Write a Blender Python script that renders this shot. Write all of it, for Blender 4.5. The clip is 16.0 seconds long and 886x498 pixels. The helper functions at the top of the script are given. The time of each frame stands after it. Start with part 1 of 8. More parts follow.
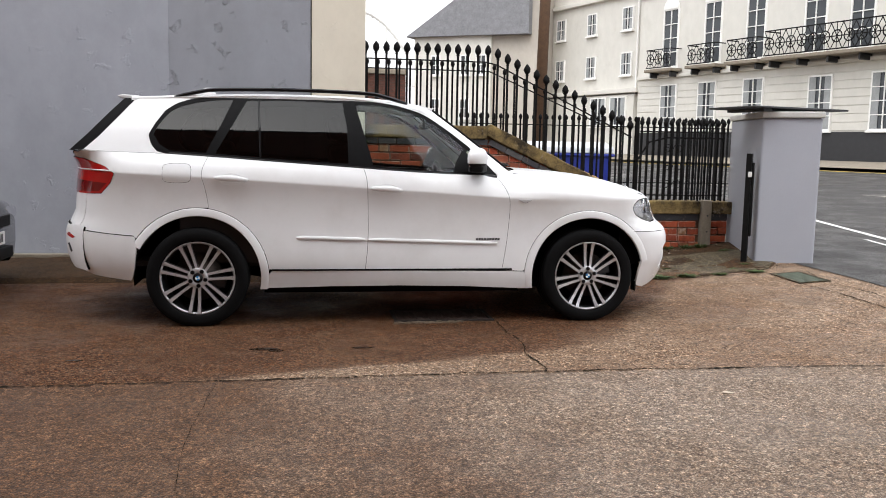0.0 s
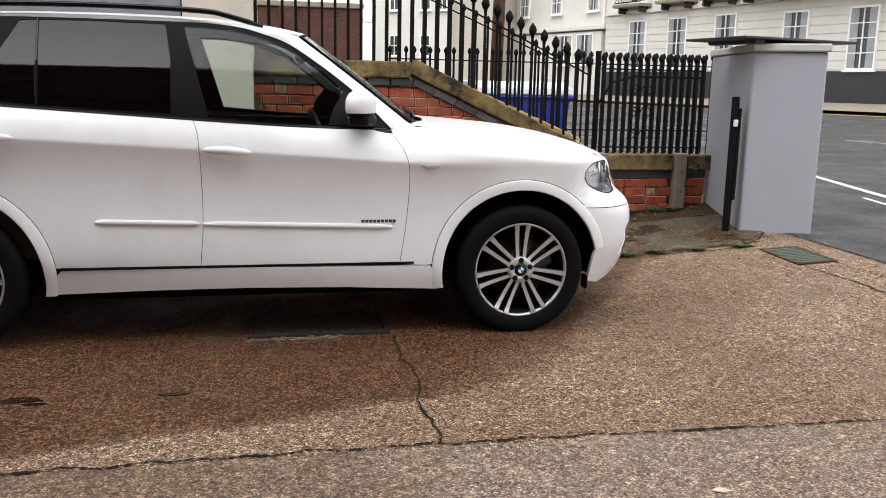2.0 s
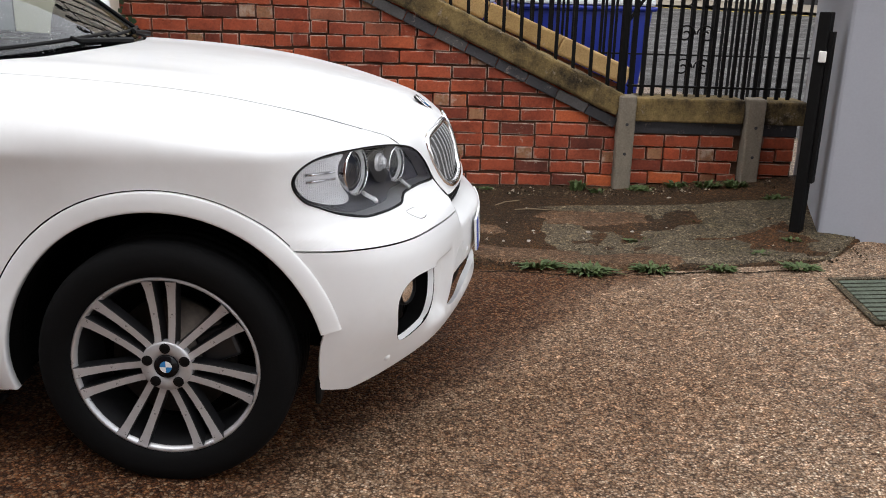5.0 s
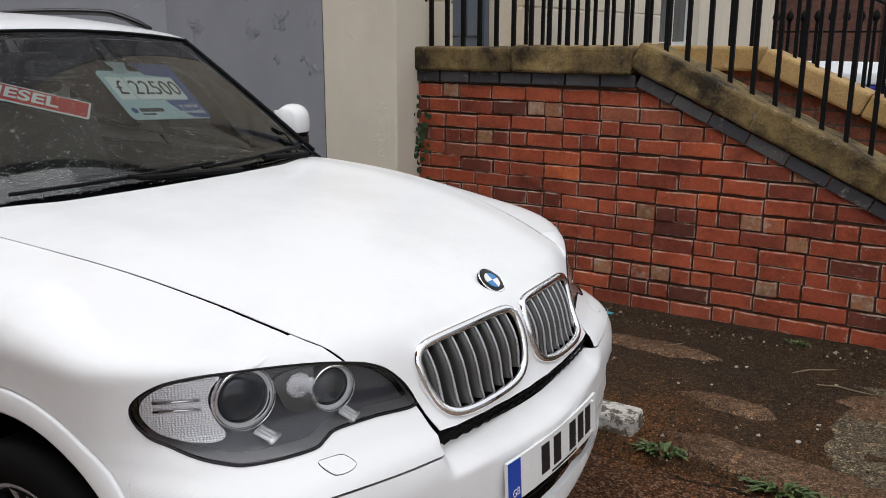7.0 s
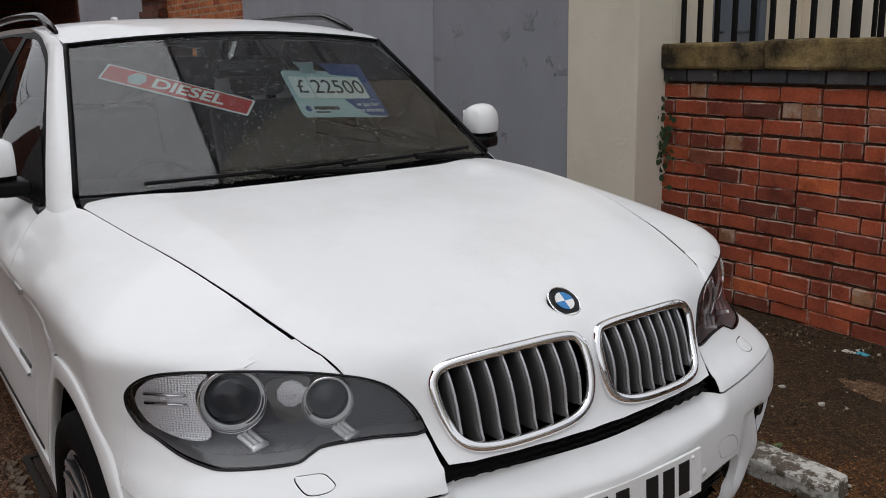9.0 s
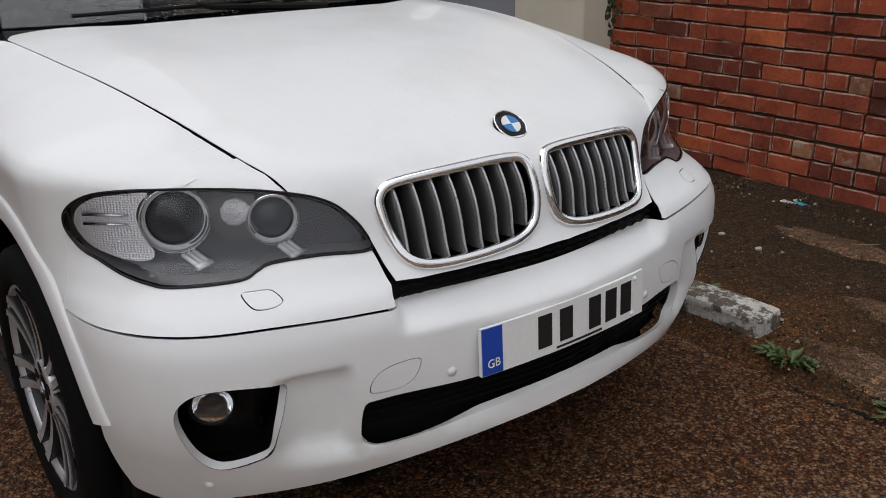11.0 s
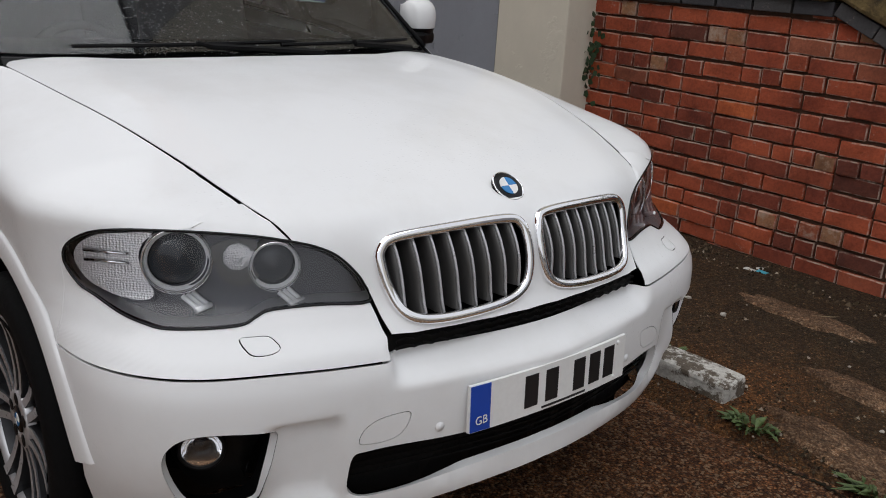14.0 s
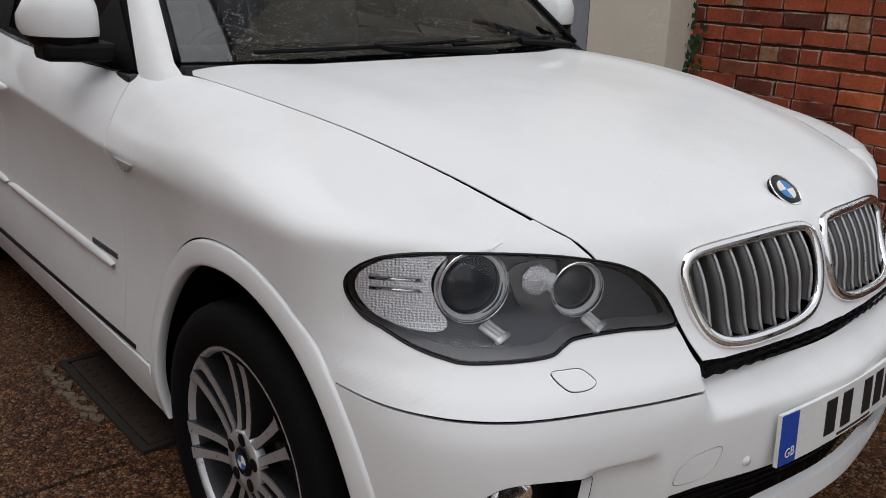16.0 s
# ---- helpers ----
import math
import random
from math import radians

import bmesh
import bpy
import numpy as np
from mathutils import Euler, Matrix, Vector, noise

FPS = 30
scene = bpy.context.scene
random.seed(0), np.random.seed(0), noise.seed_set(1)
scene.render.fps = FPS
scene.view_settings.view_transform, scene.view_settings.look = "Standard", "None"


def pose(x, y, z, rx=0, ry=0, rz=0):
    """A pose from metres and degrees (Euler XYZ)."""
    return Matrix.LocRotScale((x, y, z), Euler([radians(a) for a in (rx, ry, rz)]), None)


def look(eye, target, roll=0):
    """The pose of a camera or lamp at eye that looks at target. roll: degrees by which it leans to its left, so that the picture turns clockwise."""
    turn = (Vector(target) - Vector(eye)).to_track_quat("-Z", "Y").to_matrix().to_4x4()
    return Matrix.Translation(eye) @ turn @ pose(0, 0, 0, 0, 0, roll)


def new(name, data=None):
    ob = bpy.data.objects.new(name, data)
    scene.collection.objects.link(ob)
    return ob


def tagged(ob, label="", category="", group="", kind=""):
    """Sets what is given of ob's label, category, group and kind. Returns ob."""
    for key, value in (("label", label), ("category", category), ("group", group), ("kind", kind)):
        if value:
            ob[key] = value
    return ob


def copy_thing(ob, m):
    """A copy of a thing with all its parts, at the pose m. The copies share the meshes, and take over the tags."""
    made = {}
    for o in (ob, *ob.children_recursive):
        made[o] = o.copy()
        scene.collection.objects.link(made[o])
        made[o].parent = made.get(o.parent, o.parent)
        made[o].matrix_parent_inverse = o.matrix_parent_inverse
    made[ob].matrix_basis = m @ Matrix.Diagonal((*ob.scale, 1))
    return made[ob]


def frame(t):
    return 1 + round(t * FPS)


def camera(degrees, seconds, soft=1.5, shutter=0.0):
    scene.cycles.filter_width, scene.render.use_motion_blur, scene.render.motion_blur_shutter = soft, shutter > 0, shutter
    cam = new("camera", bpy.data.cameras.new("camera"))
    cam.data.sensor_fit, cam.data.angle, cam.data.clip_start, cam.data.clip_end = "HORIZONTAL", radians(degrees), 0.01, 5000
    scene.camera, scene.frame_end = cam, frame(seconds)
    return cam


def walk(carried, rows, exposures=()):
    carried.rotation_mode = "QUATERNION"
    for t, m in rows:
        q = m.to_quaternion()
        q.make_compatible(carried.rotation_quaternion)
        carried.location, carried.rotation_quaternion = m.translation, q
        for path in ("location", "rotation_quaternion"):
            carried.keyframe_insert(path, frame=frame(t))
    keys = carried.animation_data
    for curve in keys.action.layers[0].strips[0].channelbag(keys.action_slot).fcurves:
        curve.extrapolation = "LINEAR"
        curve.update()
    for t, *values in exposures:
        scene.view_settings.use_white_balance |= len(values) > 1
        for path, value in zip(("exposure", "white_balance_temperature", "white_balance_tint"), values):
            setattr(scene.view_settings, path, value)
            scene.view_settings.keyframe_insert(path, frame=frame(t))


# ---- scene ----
cam = camera(54.0, 16.0, soft=0.95)
PATH = [
    (0, (-0.756, -7.338, 1.35), (-0.426, -5.38, 1.11), 1.1),
    (0.5, (-0.653, -6.911, 1.357), (-0.325, -4.957, 1.079), 1.1),
    (1, (-0.498, -6.471, 1.379), (-0.177, -4.525, 1.049), 0.9),
    (1.5, (-0.226, -6.008, 1.386), (0.142, -4.075, 1.031), 1.0),
    (2, (0.074, -5.498, 1.367), (0.473, -3.574, 0.994), 1.2),
    (2.5, (0.41, -5.02, 1.405), (0.763, -3.108, 0.941), 1.1),
    (3, (0.771, -4.661, 1.396), (1.03, -2.757, 0.841), 0.3),
    (3.5, (1.149, -4.254, 1.413), (1.324, -2.357, 0.803), -0.7),
    (4, (1.49, -3.86, 1.386), (1.659, -1.961, 0.781), 0.2),
    (4.2, (1.64, -3.691, 1.354), (1.801, -1.787, 0.763), 0.8),
    (6.3, (3.037, -2.391, 1.549), (2.374, -0.584, 1.002), 0.1),
    (6.5, (3.097, -2.248, 1.573), (2.327, -0.482, 1.037), 0.1),
    (7, (3.237, -1.918, 1.614), (2.176, -0.29, 1.141), 0.1),
    (7.5, (3.335, -1.677, 1.664), (1.976, -0.219, 1.493), -0.4),
    (8, (3.318, -1.576, 1.652), (1.807, -0.266, 1.609), 0.3),
    (8.5, (3.475, -1.401, 1.654), (1.841, -0.268, 1.441), -0.1),
    (9, (3.562, -1.303, 1.563), (1.954, -0.201, 1.112), -1.3),
    (9.5, (3.574, -1.289, 1.462), (2.05, -0.184, 0.786), -2.2),
    (9.7, (3.582, -1.294, 1.438), (2.093, -0.181, 0.701), -2.3),
    (11.8, (3.578, -1.343, 1.431), (2.093, -0.186, 0.758), 0.0),
    (12, (3.567, -1.357, 1.428), (2.075, -0.202, 0.767), 0.2),
    (12.5, (3.564, -1.39, 1.425), (2.046, -0.253, 0.792), 0.5),
    (13, (3.533, -1.428, 1.43), (2.03, -0.267, 0.802), 1.6),
    (13.5, (3.504, -1.443, 1.45), (2.046, -0.227, 0.82), 2.7),
    (14, (3.538, -1.4, 1.476), (2.104, -0.153, 0.851), 3.7),
    (14.5, (3.56, -1.372, 1.486), (2.118, -0.128, 0.873), 4.0),
    (15, (3.462, -1.445, 1.473), (1.985, -0.244, 0.859), 3.0),
    (15.5, (3.306, -1.598, 1.469), (1.822, -0.413, 0.842), 2.4),
    (16, (3.024, -1.713, 1.422), (1.586, -0.471, 0.799), 1.9),
]
EXPOSURES = [(0, 0.9), (2.5, 0.86), (4.2, 0.72), (6.3, 0.34), (8, 0.02), (9.5, -0.2), (12, -0.15), (16, -0.16)]
walk(cam, [(t, look(eye, target, roll)) for t, eye, target, roll in PATH], EXPOSURES)

# ---- world and light: overcast daylight ----
world = bpy.data.worlds.new("overcast")
scene.world = world
world.use_nodes = True
wn = world.node_tree
sky = wn.nodes.new("ShaderNodeTexSky")
sky.sky_type = "NISHITA"
sky.sun_disc = False
sky.sun_elevation, sky.sun_rotation = radians(58), radians(200)
sky.dust_density, sky.air_density, sky.ozone_density = 4.0, 1.6, 1.0
grey = wn.nodes.new("ShaderNodeHueSaturation")
grey.inputs["Saturation"].default_value = 0.3
wn.links.new(sky.outputs[0], grey.inputs["Color"])
deck = wn.nodes.new("ShaderNodeMixRGB")
deck.inputs[0].default_value = 0.72
deck.inputs[2].default_value = (6.35, 6.45, 6.85, 1)
wn.links.new(grey.outputs[0], deck.inputs[1])
wn.links.new(deck.outputs[0], wn.nodes["Background"].inputs["Color"])
wn.nodes["Background"].inputs["Strength"].default_value = 0.15
sun_data = bpy.data.lights.new("sun", "SUN")
sun_data.energy, sun_data.angle, sun_data.color = 2.0, radians(95), (0.98, 0.99, 1.0)
sun = new("sun", sun_data)
sun.matrix_world = look((-3.5, -8.5, 20.0), (0, 0, 0))


# ---- materials ----
def node(nt, kind, **values):
    """A node with inputs set by name or number (as _0, _1), values or sockets."""
    n = nt.nodes.new("ShaderNode" + kind)
    for key, v in values.items():
        if key == "set_operation":
            n.operation = v
            continue
        if key == "set_blend_type":
            n.blend_type = v
            continue
        s = n.inputs[int(key[1:])] if key[0] == "_" else n.inputs[key.replace("_", " ")]
        if isinstance(v, bpy.types.NodeSocket):
            nt.links.new(v, s)
        else:
            s.default_value = v
    return n


def start(name, base=(0.5, 0.5, 0.5), rough=0.5, metal=0.0, **more):
    m = bpy.data.materials.new(name)
    m.use_nodes = True
    b = m.node_tree.nodes["Principled BSDF"]
    b.inputs["Base Color"].default_value = (*base, 1)
    b.inputs["Roughness"].default_value = rough
    b.inputs["Metallic"].default_value = metal
    for key, v in more.items():
        b.inputs[key.replace("_", " ")].default_value = v
    return m, m.node_tree, b


def ramp(nt, fac, stops):
    r = node(nt, "ValToRGB", Fac=fac)
    e = r.color_ramp.elements
    while len(e) < len(stops):
        e.new(0.5)
    for el, (p, c) in zip(e, stops):
        el.position, el.color = p, (*c, 1) if len(c) == 3 else c
    return r.outputs[0]


def coords(nt, kind="Object"):
    return nt.nodes.new("ShaderNodeTexCoord").outputs[kind]


def mixc(nt, fac, a, b, how="MIX"):
    n = node(nt, "MixRGB", Fac=fac, set_blend_type=how)
    for s, v in ((n.inputs[1], a), (n.inputs[2], b)):
        if isinstance(v, bpy.types.NodeSocket):
            nt.links.new(v, s)
        else:
            s.default_value = (*v, 1)
    return n.outputs[0]


def noise_tex(nt, scale, detail=4, rough=0.6, vec=None):
    return node(nt, "TexNoise", Scale=scale, Detail=detail, Roughness=rough, Vector=vec or coords(nt)).outputs[0]


def bump(nt, b, height, strength=0.3, dist=0.01):
    n = node(nt, "Bump", Height=height, Strength=strength, Distance=dist)
    nt.links.new(n.outputs[0], b.inputs["Normal"])


def plain(name, base, rough=0.5, metal=0.0, vary=0.12, scale=6.0, relief=0.0, fine=80.0, **more):
    """A surface of one colour with mottling at two scales and fine relief."""
    m, nt, b = start(name, base, rough, metal, **more)
    dark = tuple(c * (1 - vary) for c in base)
    light = tuple(min(1, c * (1 + vary)) for c in base)
    big, small = noise_tex(nt, scale), noise_tex(nt, fine, 3)
    both = node(nt, "Math", _0=big, _1=small, set_operation="ADD").outputs[0]
    nt.links.new(ramp(nt, node(nt, "Math", _0=both, _1=0.5, set_operation="MULTIPLY").outputs[0], [(0.3, dark), (0.7, light)]), b.inputs["Base Color"])
    nt.links.new(node(nt, "MapRange", _0=big, _3=max(0.02, rough - 0.08), _4=min(1, rough + 0.08)).outputs[0], b.inputs["Roughness"])
    if relief:
        bump(nt, b, small, relief, 0.004)
    return m


def aggregate(name, stops, stain, wet, scale=95.0, damp_side=None, specks=None, pits=0.28, sheen=0.35, edge=(0.25, 0.9), sway=2.2, end=None):
    """Exposed-aggregate concrete: small stones, damp patches and stains."""
    m, nt, b = start(name)
    co = coords(nt)
    warp = node(nt, "VectorMath", _0=co, set_operation="ADD")
    nt.links.new(node(nt, "VectorMath", _0=node(nt, "TexNoise", Scale=40.0, Vector=co).outputs["Color"], _1=(0.012, 0.012, 0.012), set_operation="MULTIPLY").outputs[0], warp.inputs[1])
    v = node(nt, "TexVoronoi", Scale=scale, Vector=warp.outputs[0], Randomness=1.0)
    v2 = node(nt, "TexVoronoi", Scale=scale * 0.42, Vector=warp.outputs[0])
    cell = node(nt, "SeparateColor", _0=v.outputs["Color"]).outputs[0]
    stones = ramp(nt, cell, stops)
    big = ramp(nt, node(nt, "SeparateColor", _0=v2.outputs["Color"]).outputs[1], [(0.0, (0.62, 0.58, 0.54)), (0.75, (1, 1, 1)), (1.0, (1.6, 1.52, 1.42))])
    col = mixc(nt, 0.75, stones, big, "MULTIPLY")
    # darker grit between the stones, and clumps of open and closed surface
    matrix = ramp(nt, v.outputs["Distance"], [(0.36, (1, 1, 1)), (0.66, (pits, pits * 0.92, pits * 0.85))])
    col = mixc(nt, 1.0, col, matrix, "MULTIPLY")
    clump = ramp(nt, noise_tex(nt, 30.0, 4, 0.7, co), [(0.36, (0.5, 0.48, 0.46)), (0.62, (1.3, 1.28, 1.25))])
    col = mixc(nt, 0.85, col, clump, "MULTIPLY")
    patch = ramp(nt, noise_tex(nt, 0.55, 6, 0.62, co), [(0.36, (0, 0, 0)), (0.64, (1, 1, 1))])
    col = mixc(nt, patch, col, mixc(nt, 1.0, col, stain, "MULTIPLY"))
    mid = ramp(nt, noise_tex(nt, 7.0, 6, 0.7, co), [(0.3, (0.72, 0.69, 0.65)), (0.68, (1.14, 1.13, 1.1))])
    col = mixc(nt, 0.8, col, mid, "MULTIPLY")
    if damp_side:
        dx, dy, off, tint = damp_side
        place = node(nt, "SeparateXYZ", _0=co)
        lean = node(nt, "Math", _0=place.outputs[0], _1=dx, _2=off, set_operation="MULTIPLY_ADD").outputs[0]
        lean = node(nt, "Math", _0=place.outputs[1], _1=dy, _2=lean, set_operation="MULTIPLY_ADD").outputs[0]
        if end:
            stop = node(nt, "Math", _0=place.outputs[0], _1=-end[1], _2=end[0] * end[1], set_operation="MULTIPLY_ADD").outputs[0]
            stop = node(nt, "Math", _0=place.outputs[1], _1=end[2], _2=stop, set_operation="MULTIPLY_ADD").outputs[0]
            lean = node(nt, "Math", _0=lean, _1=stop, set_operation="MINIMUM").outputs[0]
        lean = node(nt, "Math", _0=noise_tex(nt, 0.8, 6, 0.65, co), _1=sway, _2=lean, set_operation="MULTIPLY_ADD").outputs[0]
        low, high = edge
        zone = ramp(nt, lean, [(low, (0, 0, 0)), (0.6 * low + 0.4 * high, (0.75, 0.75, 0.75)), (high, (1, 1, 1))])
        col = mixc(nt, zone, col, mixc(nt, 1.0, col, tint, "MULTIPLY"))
    if specks:
        few = ramp(nt, node(nt, "SeparateColor", _0=v.outputs["Color"]).outputs[2], [(0.84, (0, 0, 0)), (0.9, (0.7, 0.7, 0.7))])
        col = mixc(nt, few, col, specks)
    nt.links.new(col, b.inputs["Base Color"])
    damp = node(nt, "MapRange", _0=noise_tex(nt, 1.3, 5, 0.6, co), _1=0.35, _2=0.65, _3=wet, _4=0.82)
    nt.links.new(damp.outputs[0], b.inputs["Roughness"])
    b.inputs["Specular IOR Level"].default_value = sheen
    hgt = node(nt, "Math", _0=v.outputs["Distance"], _1=-1.0, set_operation="MULTIPLY").outputs[0]
    bump(nt, b, hgt, 0.95, 0.009)
    return m


def brickwork(name, tones, mortar, course=0.0895, length=0.24, plaster=None):
    """Small far brickwork, for walls that stay far from the camera."""
    m, nt, b = start(name, rough=0.9)
    co = node(nt, "Mapping", Vector=coords(nt), Rotation=(radians(90), 0, 0)).outputs[0]
    t = node(nt, "TexBrick", Vector=co, Scale=1.0, Mortar_Size=0.009, Brick_Width=length, Row_Height=course, Color1=(*tones[0], 1), Color2=(*tones[1], 1), Mortar=(*mortar, 1))
    var = ramp(nt, noise_tex(nt, 2.2, 6, 0.7), [(0.25, (0.6, 0.55, 0.5)), (0.7, (1.15, 1.1, 1.05))])
    fine = ramp(nt, noise_tex(nt, 24.0, 5, 0.75), [(0.3, (0.5, 0.48, 0.46)), (0.65, (1.25, 1.22, 1.2))])
    col = mixc(nt, 1.0, mixc(nt, 1.0, t.outputs[0], var, "MULTIPLY"), fine, "MULTIPLY")
    if plaster:
        rest = ramp(nt, noise_tex(nt, 1.1, 9, 0.72), [(0.54, (0, 0, 0)), (0.6, (0.8, 0.8, 0.8))])
        col = mixc(nt, rest, col, plaster)
    nt.links.new(col, b.inputs["Base Color"])
    hgt = node(nt, "Math", _0=noise_tex(nt, 18.0, 6, 0.7), _1=t.outputs["Fac"], set_operation="SUBTRACT").outputs[0]
    bump(nt, b, hgt, 0.9, 0.02)
    return m


def piece_mat(name, stops, rough=0.85, relief=0.5, grime=(0.35, 0.3, 0.25), amount=0.5, reach=(0.42, 0.72), lime=(0.6, 0.72, 0.55)):
    """Bricks and stones that differ piece by piece, with stains and a rough face."""
    m, nt, b = start(name, rough=rough)
    rnd = node(nt, "ObjectInfo").outputs["Random"]
    col = ramp(nt, rnd, stops)
    co = coords(nt)
    where = node(nt, "NewGeometry").outputs["Position"]
    stain = ramp(nt, noise_tex(nt, 3.0, 7, 0.72, where), [(reach[0], (1, 1, 1)), (reach[1], grime)])
    col = mixc(nt, amount, col, stain, "MULTIPLY")
    speck = ramp(nt, noise_tex(nt, 70, 4, 0.7, where), [(0.25, (0.62, 0.6, 0.58)), (0.6, (1.08, 1.06, 1.04))])
    col = mixc(nt, 0.85, col, speck, "MULTIPLY")
    bloom = ramp(nt, noise_tex(nt, 11, 5, 0.75, where), [(lime[0], (0, 0, 0)), (lime[1], (lime[2], lime[2], lime[2]))])
    col = mixc(nt, bloom, col, (0.52, 0.43, 0.35))
    nt.links.new(col, b.inputs["Base Color"])
    bump(nt, b, noise_tex(nt, 55, 6, 0.75, where), relief, 0.012)
    return m


def painted_wall(name, base, streak=0.1, relief=0.3):
    """Masonry paint over old render: patches, faint blisters and streaks."""
    m, nt, b = start(name, base, 0.75)
    where = node(nt, "NewGeometry").outputs["Position"]
    long = node(nt, "Mapping", Vector=where, Scale=(1.4, 1.4, 0.9)).outputs[0]
    s = ramp(nt, noise_tex(nt, 1.6, 6, 0.65, long), [(0.3, tuple(c * (1 - streak) for c in base)), (0.7, tuple(min(1, c * (1 + streak * 0.7)) for c in base))])
    dirt = ramp(nt, noise_tex(nt, 0.9, 8, 0.7, where), [(0.55, (1, 1, 1)), (0.8, (0.84, 0.83, 0.8))])
    nt.links.new(mixc(nt, 0.7, s, dirt, "MULTIPLY"), b.inputs["Base Color"])
    lumps = noise_tex(nt, 9.0, 8, 0.6, where)
    blister = ramp(nt, noise_tex(nt, 2.4, 3, 0.5, where), [(0.42, (0, 0, 0)), (0.55, (1, 1, 1))])
    chip = ramp(nt, noise_tex(nt, 5.0, 7, 0.66, where), [(0.6, (0, 0, 0)), (0.63, (1, 1, 1))])
    chip = node(nt, "Math", _0=chip, _1=blister, set_operation="MULTIPLY").outputs[0]
    hgt = node(nt, "Math", _0=lumps, _1=0.25, _2=chip, set_operation="MULTIPLY_ADD").outputs[0]
    bump(nt, b, hgt, relief, 0.02)
    return m


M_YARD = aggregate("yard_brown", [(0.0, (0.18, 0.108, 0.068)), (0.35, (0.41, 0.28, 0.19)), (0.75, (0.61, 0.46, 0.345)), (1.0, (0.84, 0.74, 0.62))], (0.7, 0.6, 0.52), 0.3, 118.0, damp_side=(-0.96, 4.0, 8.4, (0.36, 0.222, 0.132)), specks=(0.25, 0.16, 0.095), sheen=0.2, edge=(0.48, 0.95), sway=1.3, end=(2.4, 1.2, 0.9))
M_YARD_FRONT = aggregate("yard_buff", [(0.0, (0.2, 0.145, 0.108)), (0.35, (0.37, 0.285, 0.22)), (0.75, (0.52, 0.415, 0.335)), (1.0, (0.73, 0.65, 0.56))], (0.78, 0.72, 0.66), 0.38, 118.0, pits=0.4, damp_side=(-0.6, 0.0, -0.7, (0.46, 0.32, 0.215)), edge=(-0.2, 1.9))
M_ASPHALT = aggregate("asphalt", [(0.0, (0.05, 0.05, 0.052)), (0.6, (0.1, 0.1, 0.105)), (1.0, (0.18, 0.18, 0.185))], (0.7, 0.7, 0.72), 0.3, 70.0)
M_DIRT = aggregate("dirt", [(0.0, (0.012, 0.008, 0.004)), (0.5, (0.03, 0.02, 0.01)), (0.95, (0.06, 0.044, 0.026)), (1.0, (0.14, 0.11, 0.08))], (2.6, 1.9, 1.35), 0.7, 150.0, pits=0.55, sheen=0.2, damp_side=(0.35, -1.6, 1.2, (1.6, 1.35, 1.1)), specks=(0.06, 0.045, 0.026))
M_GROOVE = plain("joint_dirt", (0.016, 0.013, 0.008), 0.95, vary=0.5, scale=30, Specular_IOR_Level=0.1)
M_APRON = aggregate("mossy_concrete", [(0.0, (0.09, 0.07, 0.04)), (0.5, (0.2, 0.162, 0.104)), (0.9, (0.29, 0.24, 0.165)), (1.0, (0.44, 0.38, 0.3))], (0.4, 0.4, 0.25), 0.6, 110.0)
M_GREY = painted_wall("grey_masonry_paint", (0.272, 0.28, 0.31), relief=0.75)
M_GREY_LIGHT = painted_wall("grey_masonry_paint_newer", (0.335, 0.348, 0.388), relief=0.5)
M_CREAM = painted_wall("cream_stucco", (0.68, 0.62, 0.51), 0.07)
M_WHITE_STUCCO = painted_wall("white_stucco", (0.58, 0.56, 0.51), 0.06)
M_GABLE = painted_wall("beige_render", (0.42, 0.38, 0.33), 0.08)
M_CAP = plain("pale_cap_stone", (0.5, 0.49, 0.46), 0.85, vary=0.15, scale=8, relief=0.3)
M_PILLAR = plain("pillar_paint", (0.35, 0.36, 0.4), 0.7, vary=0.05, scale=3, relief=0.12)
BRICK_TONES = [(0.0, (0.12, 0.032, 0.018)), (0.1, (0.23, 0.045, 0.021)), (0.4, (0.36, 0.07, 0.028)), (0.82, (0.44, 0.092, 0.035)), (0.9, (0.6, 0.14, 0.04)), (0.93, (0.42, 0.075, 0.028)), (1.0, (0.33, 0.1, 0.05))]
M_BRICK = piece_mat("red_brick", BRICK_TONES, grime=(0.24, 0.15, 0.1), amount=0.85, lime=(0.63, 0.76, 0.6))
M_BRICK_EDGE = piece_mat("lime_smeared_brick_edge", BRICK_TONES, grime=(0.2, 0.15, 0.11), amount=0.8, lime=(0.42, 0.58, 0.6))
M_BRICK_TAN = piece_mat("tan_brick", [(0.0, (0.3, 0.13, 0.065)), (0.5, (0.36, 0.18, 0.09)), (1.0, (0.38, 0.1, 0.045))], grime=(0.25, 0.2, 0.15), amount=0.8, lime=(0.5, 0.66, 0.55))
M_BLUEBRICK = piece_mat("blue_brick", [(0.0, (0.03, 0.03, 0.035)), (0.6, (0.05, 0.05, 0.058)), (1.0, (0.09, 0.085, 0.085))], 0.6)
M_MORTAR = plain("mortar", (0.085, 0.045, 0.028), 0.95, vary=0.35, scale=12, relief=0.6)
M_COPING = piece_mat("mossy_sandstone", [(0.0, (0.25, 0.175, 0.065)), (1.0, (0.34, 0.24, 0.095))], 0.92, 1.0, (0.07, 0.06, 0.035), 1.0, (0.36, 0.6))
M_YELLOWSTONE = piece_mat("yellow_sandstone", [(0.0, (0.42, 0.28, 0.11)), (1.0, (0.5, 0.34, 0.15))], 0.9, 0.7)
